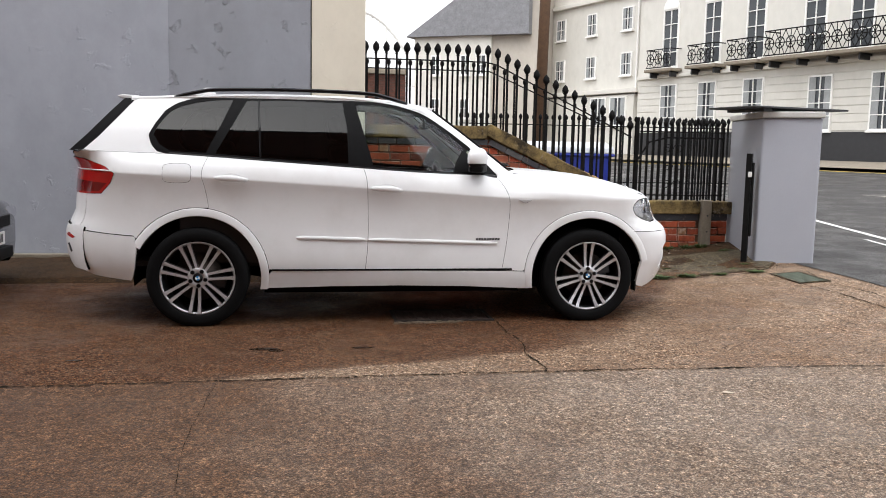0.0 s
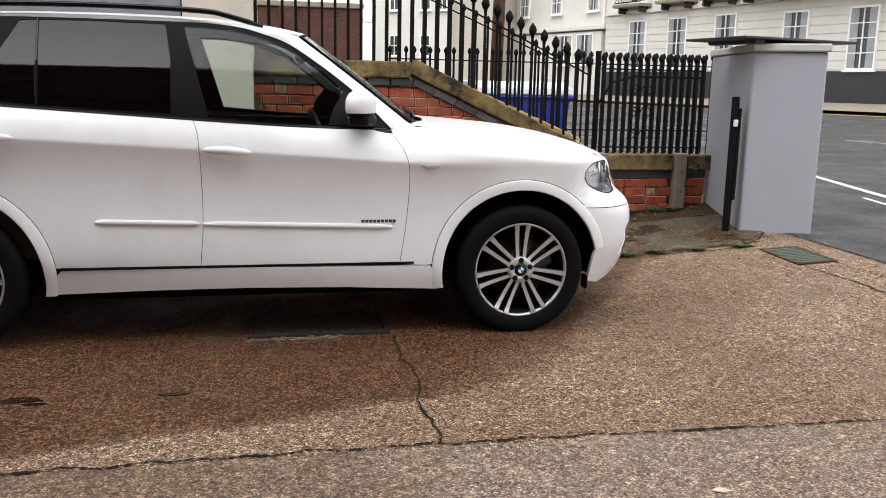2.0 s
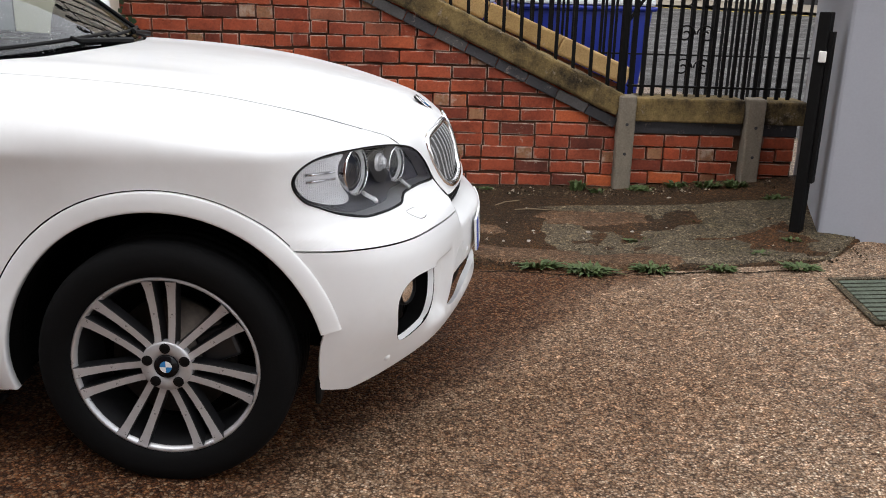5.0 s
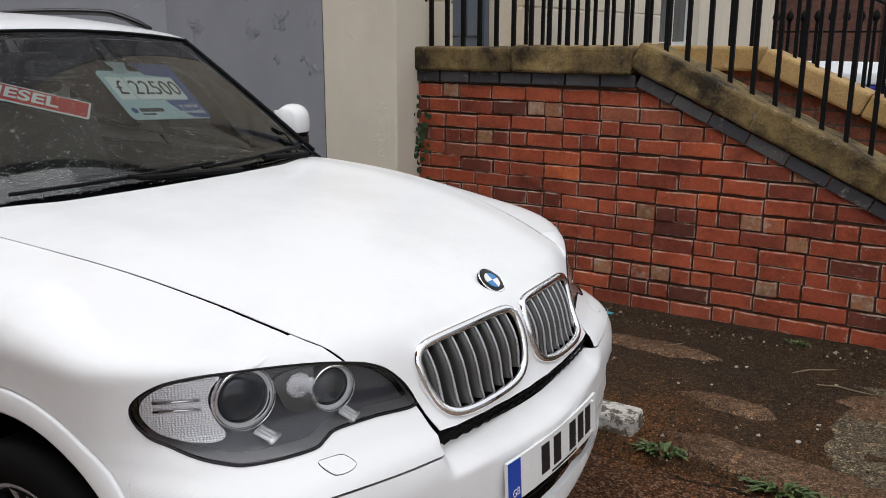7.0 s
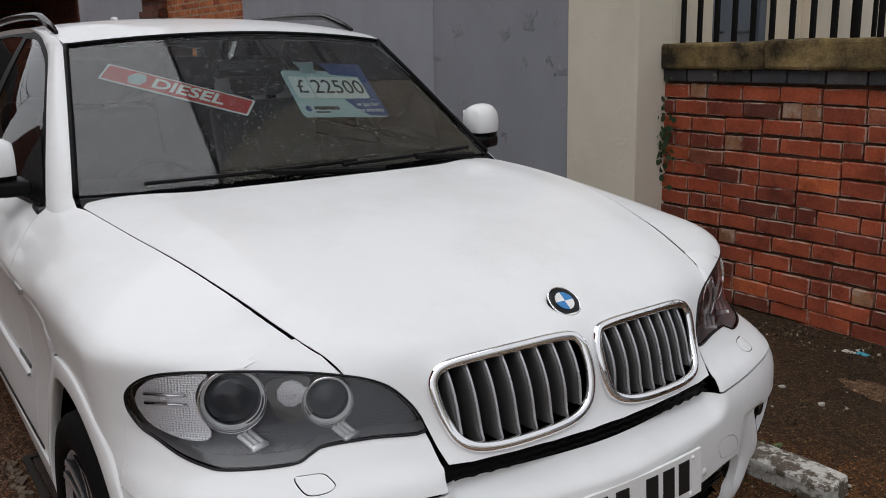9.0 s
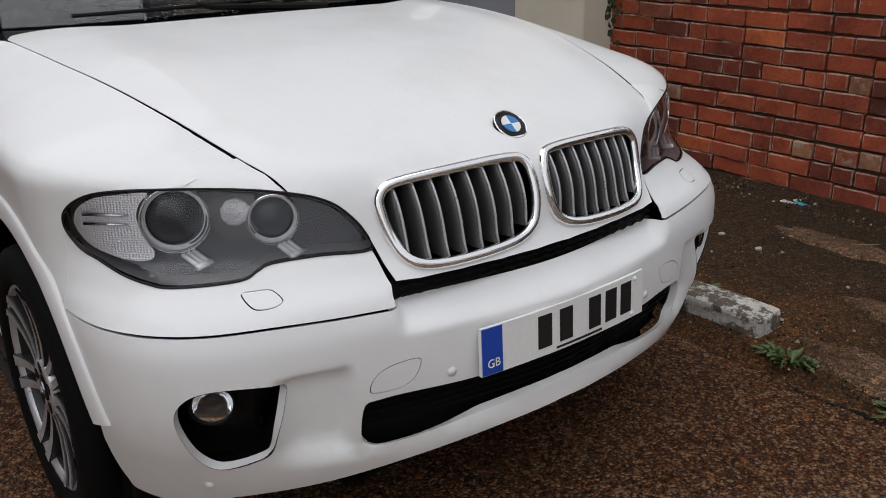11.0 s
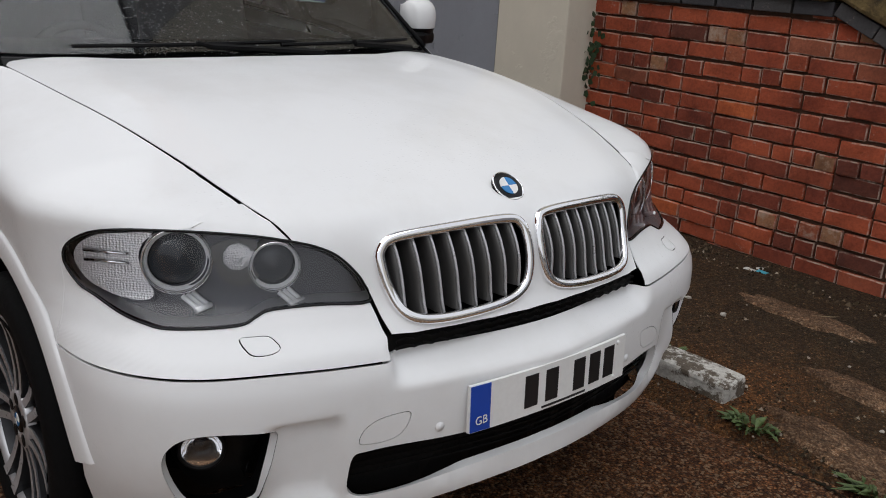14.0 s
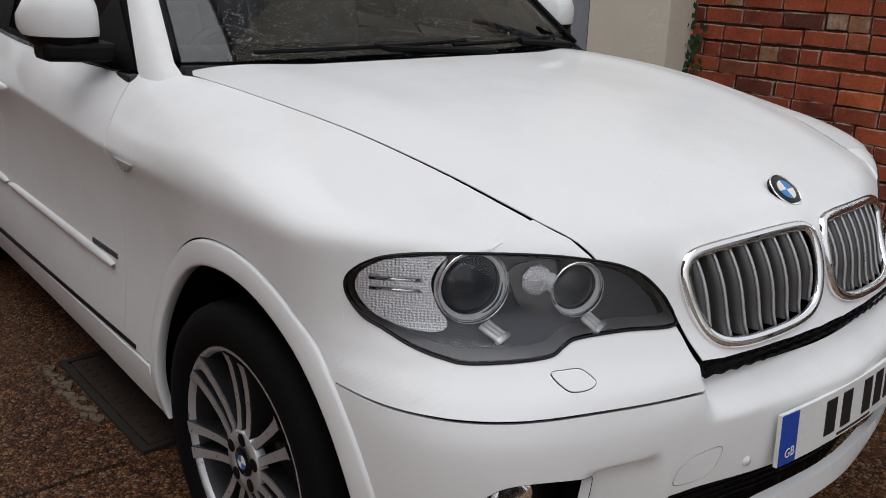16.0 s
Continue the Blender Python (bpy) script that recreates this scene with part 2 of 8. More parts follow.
M_CONCRETE = plain("old_concrete", (0.2, 0.17, 0.13), 0.92, vary=0.35, scale=9, relief=0.7)
M_ORANGE = brickwork("orange_brick", ((0.4, 0.1, 0.034), (0.7, 0.25, 0.085)), (0.5, 0.38, 0.26), 0.078, 0.23)
M_PATCHY = brickwork("patchy_orange_brick", ((0.4, 0.1, 0.035), (0.64, 0.22, 0.075)), (0.36, 0.27, 0.19), 0.078, 0.23, (0.42, 0.4, 0.35))
M_DARKBRICK = brickwork("dark_brick", ((0.15, 0.045, 0.026), (0.22, 0.075, 0.043)), (0.08, 0.06, 0.05))
M_IRON = plain("black_iron", (0.004, 0.0038, 0.0038), 0.7, vary=0.4, scale=20, relief=0.3, Specular_IOR_Level=0.15)
M_BLACK = plain("black_paint", (0.02, 0.02, 0.022), 0.4, vary=0.3)
M_SLATE = plain("slate", (0.17, 0.17, 0.18), 0.7, vary=0.3, scale=3, relief=0.4, fine=14)
M_DOORBLUE = plain("blue_grey_door_paint", (0.1, 0.125, 0.16), 0.45, vary=0.1)
M_WOODWHITE = plain("white_joinery", (0.75, 0.74, 0.71), 0.5, vary=0.06)
M_FARGLASS = start("far_window_glass", (0.05, 0.055, 0.06), 0.08, Specular_IOR_Level=0.35)[0]
M_CURTAIN = plain("net_curtain", (0.27, 0.28, 0.28), 0.9, vary=0.3, scale=2)
M_BIN = plain("blue_bin_plastic", (0.012, 0.03, 0.3), 0.42, vary=0.15)
M_BINLID = plain("pale_bin_lid", (0.62, 0.65, 0.68), 0.45, vary=0.1)
M_YELLOWLINE = plain("yellow_line", (0.55, 0.4, 0.08), 0.8, vary=0.3, scale=14)
def flaking(name, paint, under):
    """Old paint worn through to the stone in patches."""
    m, nt, b = start(name, paint, 0.85)
    where = node(nt, "NewGeometry").outputs["Position"]
    n1 = noise_tex(nt, 13.0, 9, 0.72, where)
    worn = ramp(nt, n1, [(0.47, (0, 0, 0)), (0.53, (1, 1, 1))])
    tone = ramp(nt, noise_tex(nt, 60.0, 4, 0.7, where), [(0.3, (0.6, 0.58, 0.55)), (0.7, (1.1, 1.08, 1.05))])
    col = mixc(nt, worn, paint, under)
    nt.links.new(mixc(nt, 1.0, col, tone, "MULTIPLY"), b.inputs["Base Color"])
    bump(nt, b, n1, 0.8, 0.02)
    return m


M_WHITEPAINT = flaking("worn_white_paint", (0.6, 0.59, 0.56), (0.13, 0.105, 0.08))
M_RUST = plain("rusty_iron", (0.024, 0.011, 0.007), 0.7, vary=0.5, scale=14, relief=0.6, fine=120)
M_GREENMETAL = plain("mossy_drain_iron", (0.07, 0.085, 0.06), 0.75, vary=0.5, scale=20, relief=0.5)
M_LEAF = plain("weed_leaf", (0.06, 0.092, 0.024), 0.6, vary=0.45, scale=30)
M_IVY = plain("ivy_leaf", (0.02, 0.045, 0.015), 0.5, vary=0.4, scale=30)
M_STONE = plain("pale_pebble", (0.36, 0.33, 0.29), 0.85, vary=0.3, scale=40)
M_DEADLEAF = plain("dead_leaf", (0.5, 0.42, 0.32), 0.8, vary=0.25, scale=40)
M_RUSTRIM = plain("worn_iron_rim", (0.014, 0.009, 0.007), 0.8, vary=0.5, scale=20, relief=0.5)
M_ROADWHITE = plain("road_white", (0.6, 0.59, 0.56), 0.8, vary=0.25, scale=12)
M_PUDDLE = plain("wet_hollow", (0.022, 0.013, 0.008), 0.25, vary=0.4, scale=30)
M_CRUMB, crumb_nt, crumb_b = start("gravel_crumb", rough=0.9, Specular_IOR_Level=0.2)
crumb_nt.links.new(ramp(crumb_nt, node(crumb_nt, "NewGeometry").outputs["Random Per Island"], [(0.0, (0.012, 0.009, 0.005)), (0.55, (0.05, 0.035, 0.02)), (0.88, (0.13, 0.095, 0.06)), (1.0, (0.36, 0.31, 0.25))]), crumb_b.inputs["Base Color"])
M_LITTERBLUE = plain("blue_wrapper", (0.05, 0.3, 0.4), 0.4)
M_TWIG = plain("dry_twig", (0.2, 0.15, 0.09), 0.85, vary=0.3)
M_TIMBER = plain("old_timber", (0.1, 0.055, 0.03), 0.85, vary=0.4, scale=8)


# ---- building blocks ----
def part(name, bm, material, parent=None, label="", smooth=False):
    """Links a bmesh as one mesh object, under a thing where one is given."""
    me = bpy.data.meshes.new(name)
    bm.to_mesh(me)
    bm.free()
    me.materials.append(material)
    # second slot: near-black for faces whose shade is painted
    if any(p.material_index for p in me.polygons):
        me.materials.append(M_VOID)
    if smooth:
        me.shade_smooth()
    ob = new(name, me)
    if parent:
        ob.parent = parent
    if label:
        ob["label"] = label
    return ob


def share(ob, m, parent=None):
    """Another object on the same mesh."""
    o = new(ob.name.split(".")[0], ob.data)
    o.parent = parent or ob.parent
    o.matrix_basis = m
    return o


def thing(name, label, category, m=None, group="", kind=""):
    e = new(name)
    e.empty_display_size = 0.1
    if m is not None:
        e.matrix_basis = m
    return tagged(e, label, category, group, kind)


def box(bm, x0, y0, z0, x1, y1, z1, bevel=0.0):
    vs = [bm.verts.new(p) for p in ((x0, y0, z0), (x1, y0, z0), (x1, y1, z0), (x0, y1, z0), (x0, y0, z1), (x1, y0, z1), (x1, y1, z1), (x0, y1, z1))]
    fs = [bm.faces.new([vs[i] for i in f]) for f in ((3, 2, 1, 0), (4, 5, 6, 7), (0, 1, 5, 4), (1, 2, 6, 5), (2, 3, 7, 6), (3, 0, 4, 7))]
    if bevel:
        bmesh.ops.bevel(bm, geom=list({e for f in fs for e in f.edges}), offset=bevel, segments=2, affect="EDGES", profile=0.5)
    return bm


def boxes(*rows, bevel=0.0):
    bm = bmesh.new()
    for r in rows:
        box(bm, *r, bevel=bevel)
    return bm


def prism(pts, z0, z1, bevel=0.0, bm=None):
    """A footprint of x, y points drawn up from z0 to z1 (z1 may be a list)."""
    bm = bm or bmesh.new()
    tops = z1 if isinstance(z1, (list, tuple)) else [z1] * len(pts)
    lo = [bm.verts.new((x, y, z0)) for x, y in pts]
    hi = [bm.verts.new((x, y, z)) for (x, y), z in zip(pts, tops)]
    fs = [bm.faces.new(lo[::-1]), bm.faces.new(hi)]
    for i in range(len(pts)):
        j = (i + 1) % len(pts)
        fs.append(bm.faces.new((lo[i], lo[j], hi[j], hi[i])))
    bmesh.ops.recalc_face_normals(bm, faces=fs)
    if bevel:
        bmesh.ops.bevel(bm, geom=list({e for f in fs for e in f.edges}), offset=bevel, segments=2, affect="EDGES", profile=0.5)
    return bm


def slab_xz(pts, y0, y1, bevel=0.0, bm=None):
    """An outline of x, z points drawn from y0 to y1."""
    bm = bm or bmesh.new()
    a = [bm.verts.new((x, y0, z)) for x, z in pts]
    c = [bm.verts.new((x, y1, z)) for x, z in pts]
    fs = [bm.faces.new(a), bm.faces.new(c[::-1])]
    for i in range(len(pts)):
        j = (i + 1) % len(pts)
        fs.append(bm.faces.new((a[j], a[i], c[i], c[j])))
    bmesh.ops.recalc_face_normals(bm, faces=fs)
    if bevel:
        bmesh.ops.bevel(bm, geom=list({e for f in fs for e in f.edges}), offset=bevel, segments=2, affect="EDGES", profile=0.5)
    return bm


def tube(bm, pts, r, sides=8, caps=True):
    """A tube along a line of points; r may be a list."""
    pts = [Vector(p) for p in pts]
    rs = r if isinstance(r, (list, tuple)) else [r] * len(pts)
    rings, side = [], None
    for i, p in enumerate(pts):
        t = (pts[min(i + 1, len(pts) - 1)] - pts[max(i - 1, 0)]).normalized()
        if side is None:
            side = t.cross(Vector((0, 0, 1)) if abs(t.z) < 0.9 else Vector((1, 0, 0))).normalized()
        side = (side - t * side.dot(t)).normalized()
        up = t.cross(side)
        rings.append([bm.verts.new(p + rs[i] * (math.cos(a) * side + math.sin(a) * up)) for a in (2 * math.pi * k / sides for k in range(sides))])
    for a, c in zip(rings, rings[1:]):
        for k in range(sides):
            bm.faces.new((a[k], a[(k + 1) % sides], c[(k + 1) % sides], c[k]))
    if caps:
        bm.faces.new(rings[0][::-1]), bm.faces.new(rings[-1])
    return bm


def lathe(bm, prof, sides=24, axis="z", origin=(0, 0, 0), arc=2 * math.pi):
    """Turns a profile of (radius, height) round an axis."""
    o = Vector(origin)
    rings = []
    for r, h in prof:
        ring = []
        for k in range(sides):
            a = arc * k / sides
            c, s = r * math.cos(a), r * math.sin(a)
            p = {"z": (c, s, h), "y": (c, h, s), "x": (h, c, s)}[axis]
            ring.append(bm.verts.new(o + Vector(p)))
        rings.append(ring)
    for a, c in zip(rings, rings[1:]):
        for k in range(sides):
            bm.faces.new((a[k], a[(k + 1) % sides], c[(k + 1) % sides], c[k]))
    return bm


def catmull(pts, n=8, closed=False):
    """A smooth line through the points."""
    P = [np.array(p, float) for p in pts]
    out, m = [], len(P)
    for i in range(m if closed else m - 1):
        if closed:
            a, b, c, d = P[i - 1], P[i], P[(i + 1) % m], P[(i + 2) % m]
        else:
            a, b, c, d = P[max(i - 1, 0)], P[i], P[i + 1], P[min(i + 2, m - 1)]
        for k in range(n):
            t = k / n
            out.append(tuple(0.5 * (2 * b + (c - a) * t + (2 * a - 5 * b + 4 * c - d) * t * t + (3 * b - a - 3 * c + d) * t ** 3)))
    if not closed:
        out.append(tuple(P[-1]))
    return out


def rough_up(bm, amount, scale=3.0, seed=0.0):
    """Uneven, worn faces."""
    for v in bm.verts:
        n = noise.noise_vector(v.co * scale + Vector((seed, seed * 2, 0)))
        v.co += n * amount
    return bm


# ---- ground, street ----
def smooth01(t):
    t = min(1.0, max(0.0, t))
    return t * t * (3 - 2 * t)


STREET = Vector((5.5, 3.0))
ACROSS, ALONG = Vector((0.954, 0.3)), Vector((-0.3, 0.954))


def ground_z(x, y):
    d = (Vector((x, y)) - STREET).dot(ACROSS)
    return 0.13 * smooth01((x - 2.9) / 2.2) * smooth01((y + 3.5) / 4.0) + 0.72 * smooth01(d / 26) * (0.5 + 0.5 * smooth01(d / 12)) - 0.004


def sheet(name, xs, ys, lift, material, keep=None, label="", category="", turn=False):
    bm = bmesh.new()
    grid = {}
    for i, x in enumerate(xs):
        for j, y in enumerate(ys):
            p = STREET + ACROSS * x + ALONG * y if turn else Vector((x, y))
            grid[i, j] = bm.verts.new((p.x, p.y, ground_z(p.x, p.y) + lift))
    for i in range(len(xs) - 1):
        for j in range(len(ys) - 1):
            if keep is None or keep((xs[i] + xs[i + 1]) / 2, (ys[j] + ys[j + 1]) / 2):
                bm.faces.new((grid[i, j], grid[i + 1, j], grid[i + 1, j + 1], grid[i, j + 1]))
    bmesh.ops.recalc_face_normals(bm, faces=bm.faces[:])
    return tagged(part(name, bm, material, smooth=True), label, category, kind="structure")


far = [-900, -300, -120, -60, -40, -25]
sheet("ground", far + list(np.arange(-16, 2, 1.0)) + list(np.arange(2.0, 6.3, 0.3)) + list(np.arange(6.5, 30, 1.0)) + [36, 50, 80, 150, 400, 900], far + list(np.arange(-16, -4, 1.0)) + list(np.arange(-4.0, 1.9, 0.4)) + list(np.arange(2.0, 40, 1.0)) + [46, 60, 90, 150, 400, 900], -0.002, M_YARD_FRONT, label="damp buff concrete ground", category="ground")
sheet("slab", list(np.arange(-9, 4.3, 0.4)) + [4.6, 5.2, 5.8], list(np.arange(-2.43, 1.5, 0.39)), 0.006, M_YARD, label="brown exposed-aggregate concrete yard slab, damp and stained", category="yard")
sheet("slab", list(np.arange(-9, 6.3, 0.5)), list(np.arange(-9.39, -2.4, 0.499)), 0.005, M_YARD_FRONT, label="buff exposed-aggregate concrete yard slab, worn", category="yard")
sheet("road", [1.3, 3, 5, 7, 9, 11, 13, 15, 17.3], [-400, -100, -40] + list(np.arange(-24, 60, 3.0)) + [80, 150, 400], 0.004, M_ASPHALT, turn=True, label="wet grey asphalt street", category="road")
sheet("pavement", [17.3, 19, 21, 23.4], [-400, -100, -40] + list(np.arange(-24, 60, 3.0)) + [80, 150, 400], 0.12, M_CONCRETE, turn=True, label="grey pavement across the street", category="pavement")
sheet("road", [4.62, 5.0, 5.35, 5.8, 6.4, 7.0, 7.6, 8.2], list(np.arange(-14, 2.6, 0.6)) + [2.6, 4.0, 6.0, 9.0], 0.013, M_ASPHALT, keep=lambda x, y: y < 2.6 or x > 5.35, label="wet grey asphalt beside the gate pillar", category="road")
for off, y0, y1, w in ((0.0, -6.0, 8.0, 0.12), (-0.33, -6.0, 4.0, 0.07)):
    bm = bmesh.new()
    last = None
    for y in np.arange(y0, y1, 0.5):
        x = 7.53 + 0.25 * (y - 4.3) + off
        row = [bm.verts.new((x + k * w, y, ground_z(x, y) + 0.019)) for k in (-0.5, 0.5)]
        if last:
            bm.faces.new((last[0], last[1], row[1], row[0]))
        last = row
    tagged(part("road_marking", bm, M_ROADWHITE), "worn white edge line", "road marking", kind="structure")
for d in (16.9, 17.08):
    sheet("road_marking", [d, d + 0.09], list(np.arange(-24, 40, 2.0)), 0.011, M_YELLOWLINE, turn=True, label="worn yellow no-parking line", category="road marking")
for k in range(9):
    sheet("road_marking", [9.2, 9.32], [-14 + 6 * k, -12 + 6 * k], 0.011, M_WHITEPAINT, turn=True, label="worn white centre line dash", category="road marking")


def crack(points, width, name="crack", seed=1):
    """A dirt-filled joint with ragged edges."""
    rng = random.Random(seed)
    line = catmull(points, 110)
    bm = bmesh.new()
    rows = []
    for i, (x, y) in enumerate(line):
        wide = 0.5 + 0.9 * max(0.0, noise.noise(Vector((x * 4, y * 4, seed))) + 0.35)
        w = width * wide * (0.3 + 1.0 * rng.random() ** 2)
        off = width * (0.9 * (rng.random() - 0.5) + 3.0 * noise.noise(Vector((x * 7, y * 7, seed + 5))))
        nx, ny = (0, 1) if abs(points[-1][0] - points[0][0]) > abs(points[-1][1] - points[0][1]) else (1, 0)
        z = ground_z(x, y) + 0.0105
        rows.append((bm.verts.new((x + nx * (off - w), y + ny * (off - w), z)), bm.verts.new((x + nx * (off + w), y + ny * (off + w), z))))
    for a, b in zip(rows, rows[1:]):
        bm.faces.new((a[0], b[0], b[1], a[1]))
    return tagged(part(name, bm, M_GROOVE), "dark dirt-filled crack between concrete slabs", "crack", kind="structure")


crack([(-8, -2.5), (-5, -2.46), (-2.3, -2.46), (-0.7, -2.43), (0.74, -2.41), (2.9, -2.47), (5.5, -2.6)], 0.009, seed=3)
crack([(0.72, -2.41), (0.74, -2.2), (0.71, -2.05), (0.76, -1.6), (0.74, -1.3), (0.75, -0.95)], 0.009, seed=5)
crack([(4.08, -6), (4.09, -2), (4.1, -0.5), (4.06, 0.28)], 0.01, seed=11)
crack([(4.36, -6), (4.33, -2), (4.36, -0.5), (4.33, 0.3), (4.5, 0.95)], 0.008, seed=12)
crack([(2.3, 1.075), (2.9, 1.06), (3.5, 1.07), (4.05, 1.03)], 0.012, seed=14)
crack([(-1.2, -8), (-1.15, -5), (-1.25, -3.6), (-1.2, -2.45)], 0.002, seed=7)

rng_h = random.Random(8)
for hx, hy, hw in ((-0.97, -1.69, 0.11), (-0.34, -1.71, 0.06), (-0.9, -1.75, 0.05), (-2.1, -1.9, 0.05)):
    ring = [(hx + hw * (0.6 + 0.7 * rng_h.random()) * math.cos(a), hy + hw * 0.3 * (0.5 + 0.8 * rng_h.random()) * math.sin(a)) for a in np.linspace(0, 6.283, 19)[:-1]]
    tagged(part("hollow", prism(ring, ground_z(hx, hy) + 0.004, ground_z(hx, hy) + 0.0105), M_PUDDLE), "small dark wet hollow in the concrete", "hollow", kind="structure")

def verge_z(x, y):
    """The verge sinks to the level of the yard towards the gate pillar."""
    return ground_z(x, y) - 0.038 * smooth01((x - 2.0) / 0.8) * smooth01((2.5 - y) / 0.9)


# dirt strip along the foot of the wall
bm = bmesh.new()
xs, ys = np.arange(-6.6, 5.0, 0.16), [1.07, 1.14, 1.42, 1.8, 2.15, 2.48, 2.82]
rows = []
for i, x in enumerate(xs):
    row = []
    for j, y in enumerate(ys):
        lift = (0.0, 0.05, 0.055, 0.06, 0.062, 0.07, 0.085)[j]
        wob = 0.05 * noise.noise(Vector((x * 2.1, y, 0))) if j < 2 else 0
        y = max(y, 1.07 + max(0.0, x - 4.15) * 1.3 + 0.01 * j)
        row.append(bm.verts.new((x, y + wob, verge_z(x, y) + lift + (0.012 * noise.noise(Vector((x * 5, y * 5, 3))) if j else 0))))
    rows.append(row)
for a, b in zip(rows, rows[1:]):
    for j in range(len(ys) - 1):
        bm.faces.new((a[j], b[j], b[j + 1], a[j + 1]))
tagged(part("verge", bm, M_DIRT, smooth=True), "dark mossy dirt strip along the foot of the brick wall", "verge", kind="structure")

# broken concrete apron showing through the dirt by the pillar
bm = bmesh.new()
grid = {}
for i, x in enumerate(np.arange(2.75, 4.5, 0.06)):
    for j, y in enumerate(np.arange(1.13, 2.3, 0.06)):
        lift = 0.052 + 0.012 * (y - 1.1) + 0.016 * noise.noise(Vector((x * 2.3, y * 2.3, 9))) + 0.012 * noise.noise(Vector((x * 9, y * 9, 2)))
        edge = 0.05 * max(0.0, 2.95 - x) + (0.06 if j == 0 else 0)
        grid[i, j] = bm.verts.new((x, max(y, 1.1 + max(0.0, x - 4.15) * 1.3 + 0.002 * j), verge_z(x, y) + lift + 0.004 - edge))
for (i, j), v in list(grid.items()):
    if (i + 1, j + 1) in grid:
        bm.faces.new((v, grid[i + 1, j], grid[i + 1, j + 1], grid[i, j + 1]))
tagged(part("apron", bm, M_APRON, smooth=True), "broken mossy concrete showing through dirt beside the gate pillar", "concrete", kind="structure")

# bare brown concrete between the weeds and the dirt
M_BARE = aggregate("bare_brown_concrete", [(0.0, (0.12, 0.07, 0.04)), (0.5, (0.21, 0.13, 0.08)), (1.0, (0.33, 0.24, 0.17))], (0.45, 0.38, 0.3), 0.6, 140.0, pits=0.6, sheen=0.2)
for px, py, pw, ph, seed in ((2.62, 1.3, 0.42, 0.13, 1), (3.2, 1.26, 0.3, 0.11, 4), (1.85, 2.25, 0.35, 0.1, 7), (3.1, 2.05, 0.4, 0.16, 9), (2.35, 1.75, 0.22, 0.09, 12)):
    bm = bmesh.new()
    mid = bm.verts.new((px, py, verge_z(px, py) + 0.072))
    rims = []
    for k in range(3):
        f = (0.45, 0.85, 1.0)[k]
        rims.append([])
        for a in np.linspace(0, 2 * math.pi, 41)[:-1]:
            r = f * (1 + 0.35 * noise.noise(Vector((2.2 * math.cos(a), 2.2 * math.sin(a), seed))) + 0.18 * noise.noise(Vector((7 * math.cos(a), 7 * math.sin(a), seed))))
            x, y = px + pw * r * math.cos(a), py + ph * r * math.sin(a)
            rims[-1].append(bm.verts.new((x, y, verge_z(x, y) + (0.072, 0.07, 0.045)[k] + 0.006 * noise.noise(Vector((x * 9, y * 9, seed))))))
    for i in range(40):
        j = (i + 1) % 40
        bm.faces.new((mid, rims[0][i], rims[0][j]))
        for p, q in zip(rims, rims[1:]):
            bm.faces.new((p[i], q[i], q[j], p[j]))
    bmesh.ops.recalc_face_normals(bm, faces=bm.faces[:])
    tagged(part("bare_patch", bm, M_BARE, smooth=True), "bare brown concrete patch in the dirt verge", "concrete", kind="structure")

# iron cover in the yard, painted kerb stone, drain
cover = thing("manhole_cover", "rusty rectangular iron inspection cover set in the concrete", "manhole cover", pose(0.355, -0.68, 0.002))
part("rim", boxes((-0.385, -0.215, 0, -0.36, 0.215, 0.012), (0.36, -0.215, 0, 0.385, 0.215, 0.012), (-0.36, -0.215, 0, 0.36, -0.19, 0.012), (-0.36, 0.19, 0, 0.36, 0.215, 0.012)), M_RUSTRIM, cover)
M_RUBBLE = plain("broken_mortar", (0.13, 0.095, 0.065), 0.95, vary=0.5, scale=30, relief=0.6)
rng_m = random.Random(12)
lip = bmesh.new()
for k in range(44):
    x = -0.4 + 0.012 * k + rng_m.uniform(-0.02, 0.02)
    y, r = -0.262 + rng_m.gauss(0, 0.016), rng_m.uniform(0.008, 0.024)
    ring = [(x + r * rng_m.uniform(0.6, 1.3) * math.cos(a), y + 0.6 * r * rng_m.uniform(0.6, 1.2) * math.sin(a)) for a in np.linspace(0, 6.283, 8)[:-1]]
    prism(ring, 0.0, 0.006 + rng_m.uniform(0.0, 0.007), bm=lip)
tagged(part("mortar_lip", lip, M_RUBBLE, cover, "broken pale mortar edge"), kind="stuff")
part("plate", boxes((-0.352, -0.182, 0, 0.352, 0.182, 0.01), bevel=0.002), M_RUST, cover)
stud = part("stud", boxes((-0.012, -0.006, 0, 0.012, 0.006, 0.003)), M_RUST, cover)
for i in range(13):
    for j in range(7):
        o = stud if i == j == 0 else share(stud, Matrix())
        o.matrix_basis = pose(-0.3 + 0.05 * i, -0.15 + 0.05 * j, 0.01, 0, 0, 45 if (i + j) % 2 else -45)

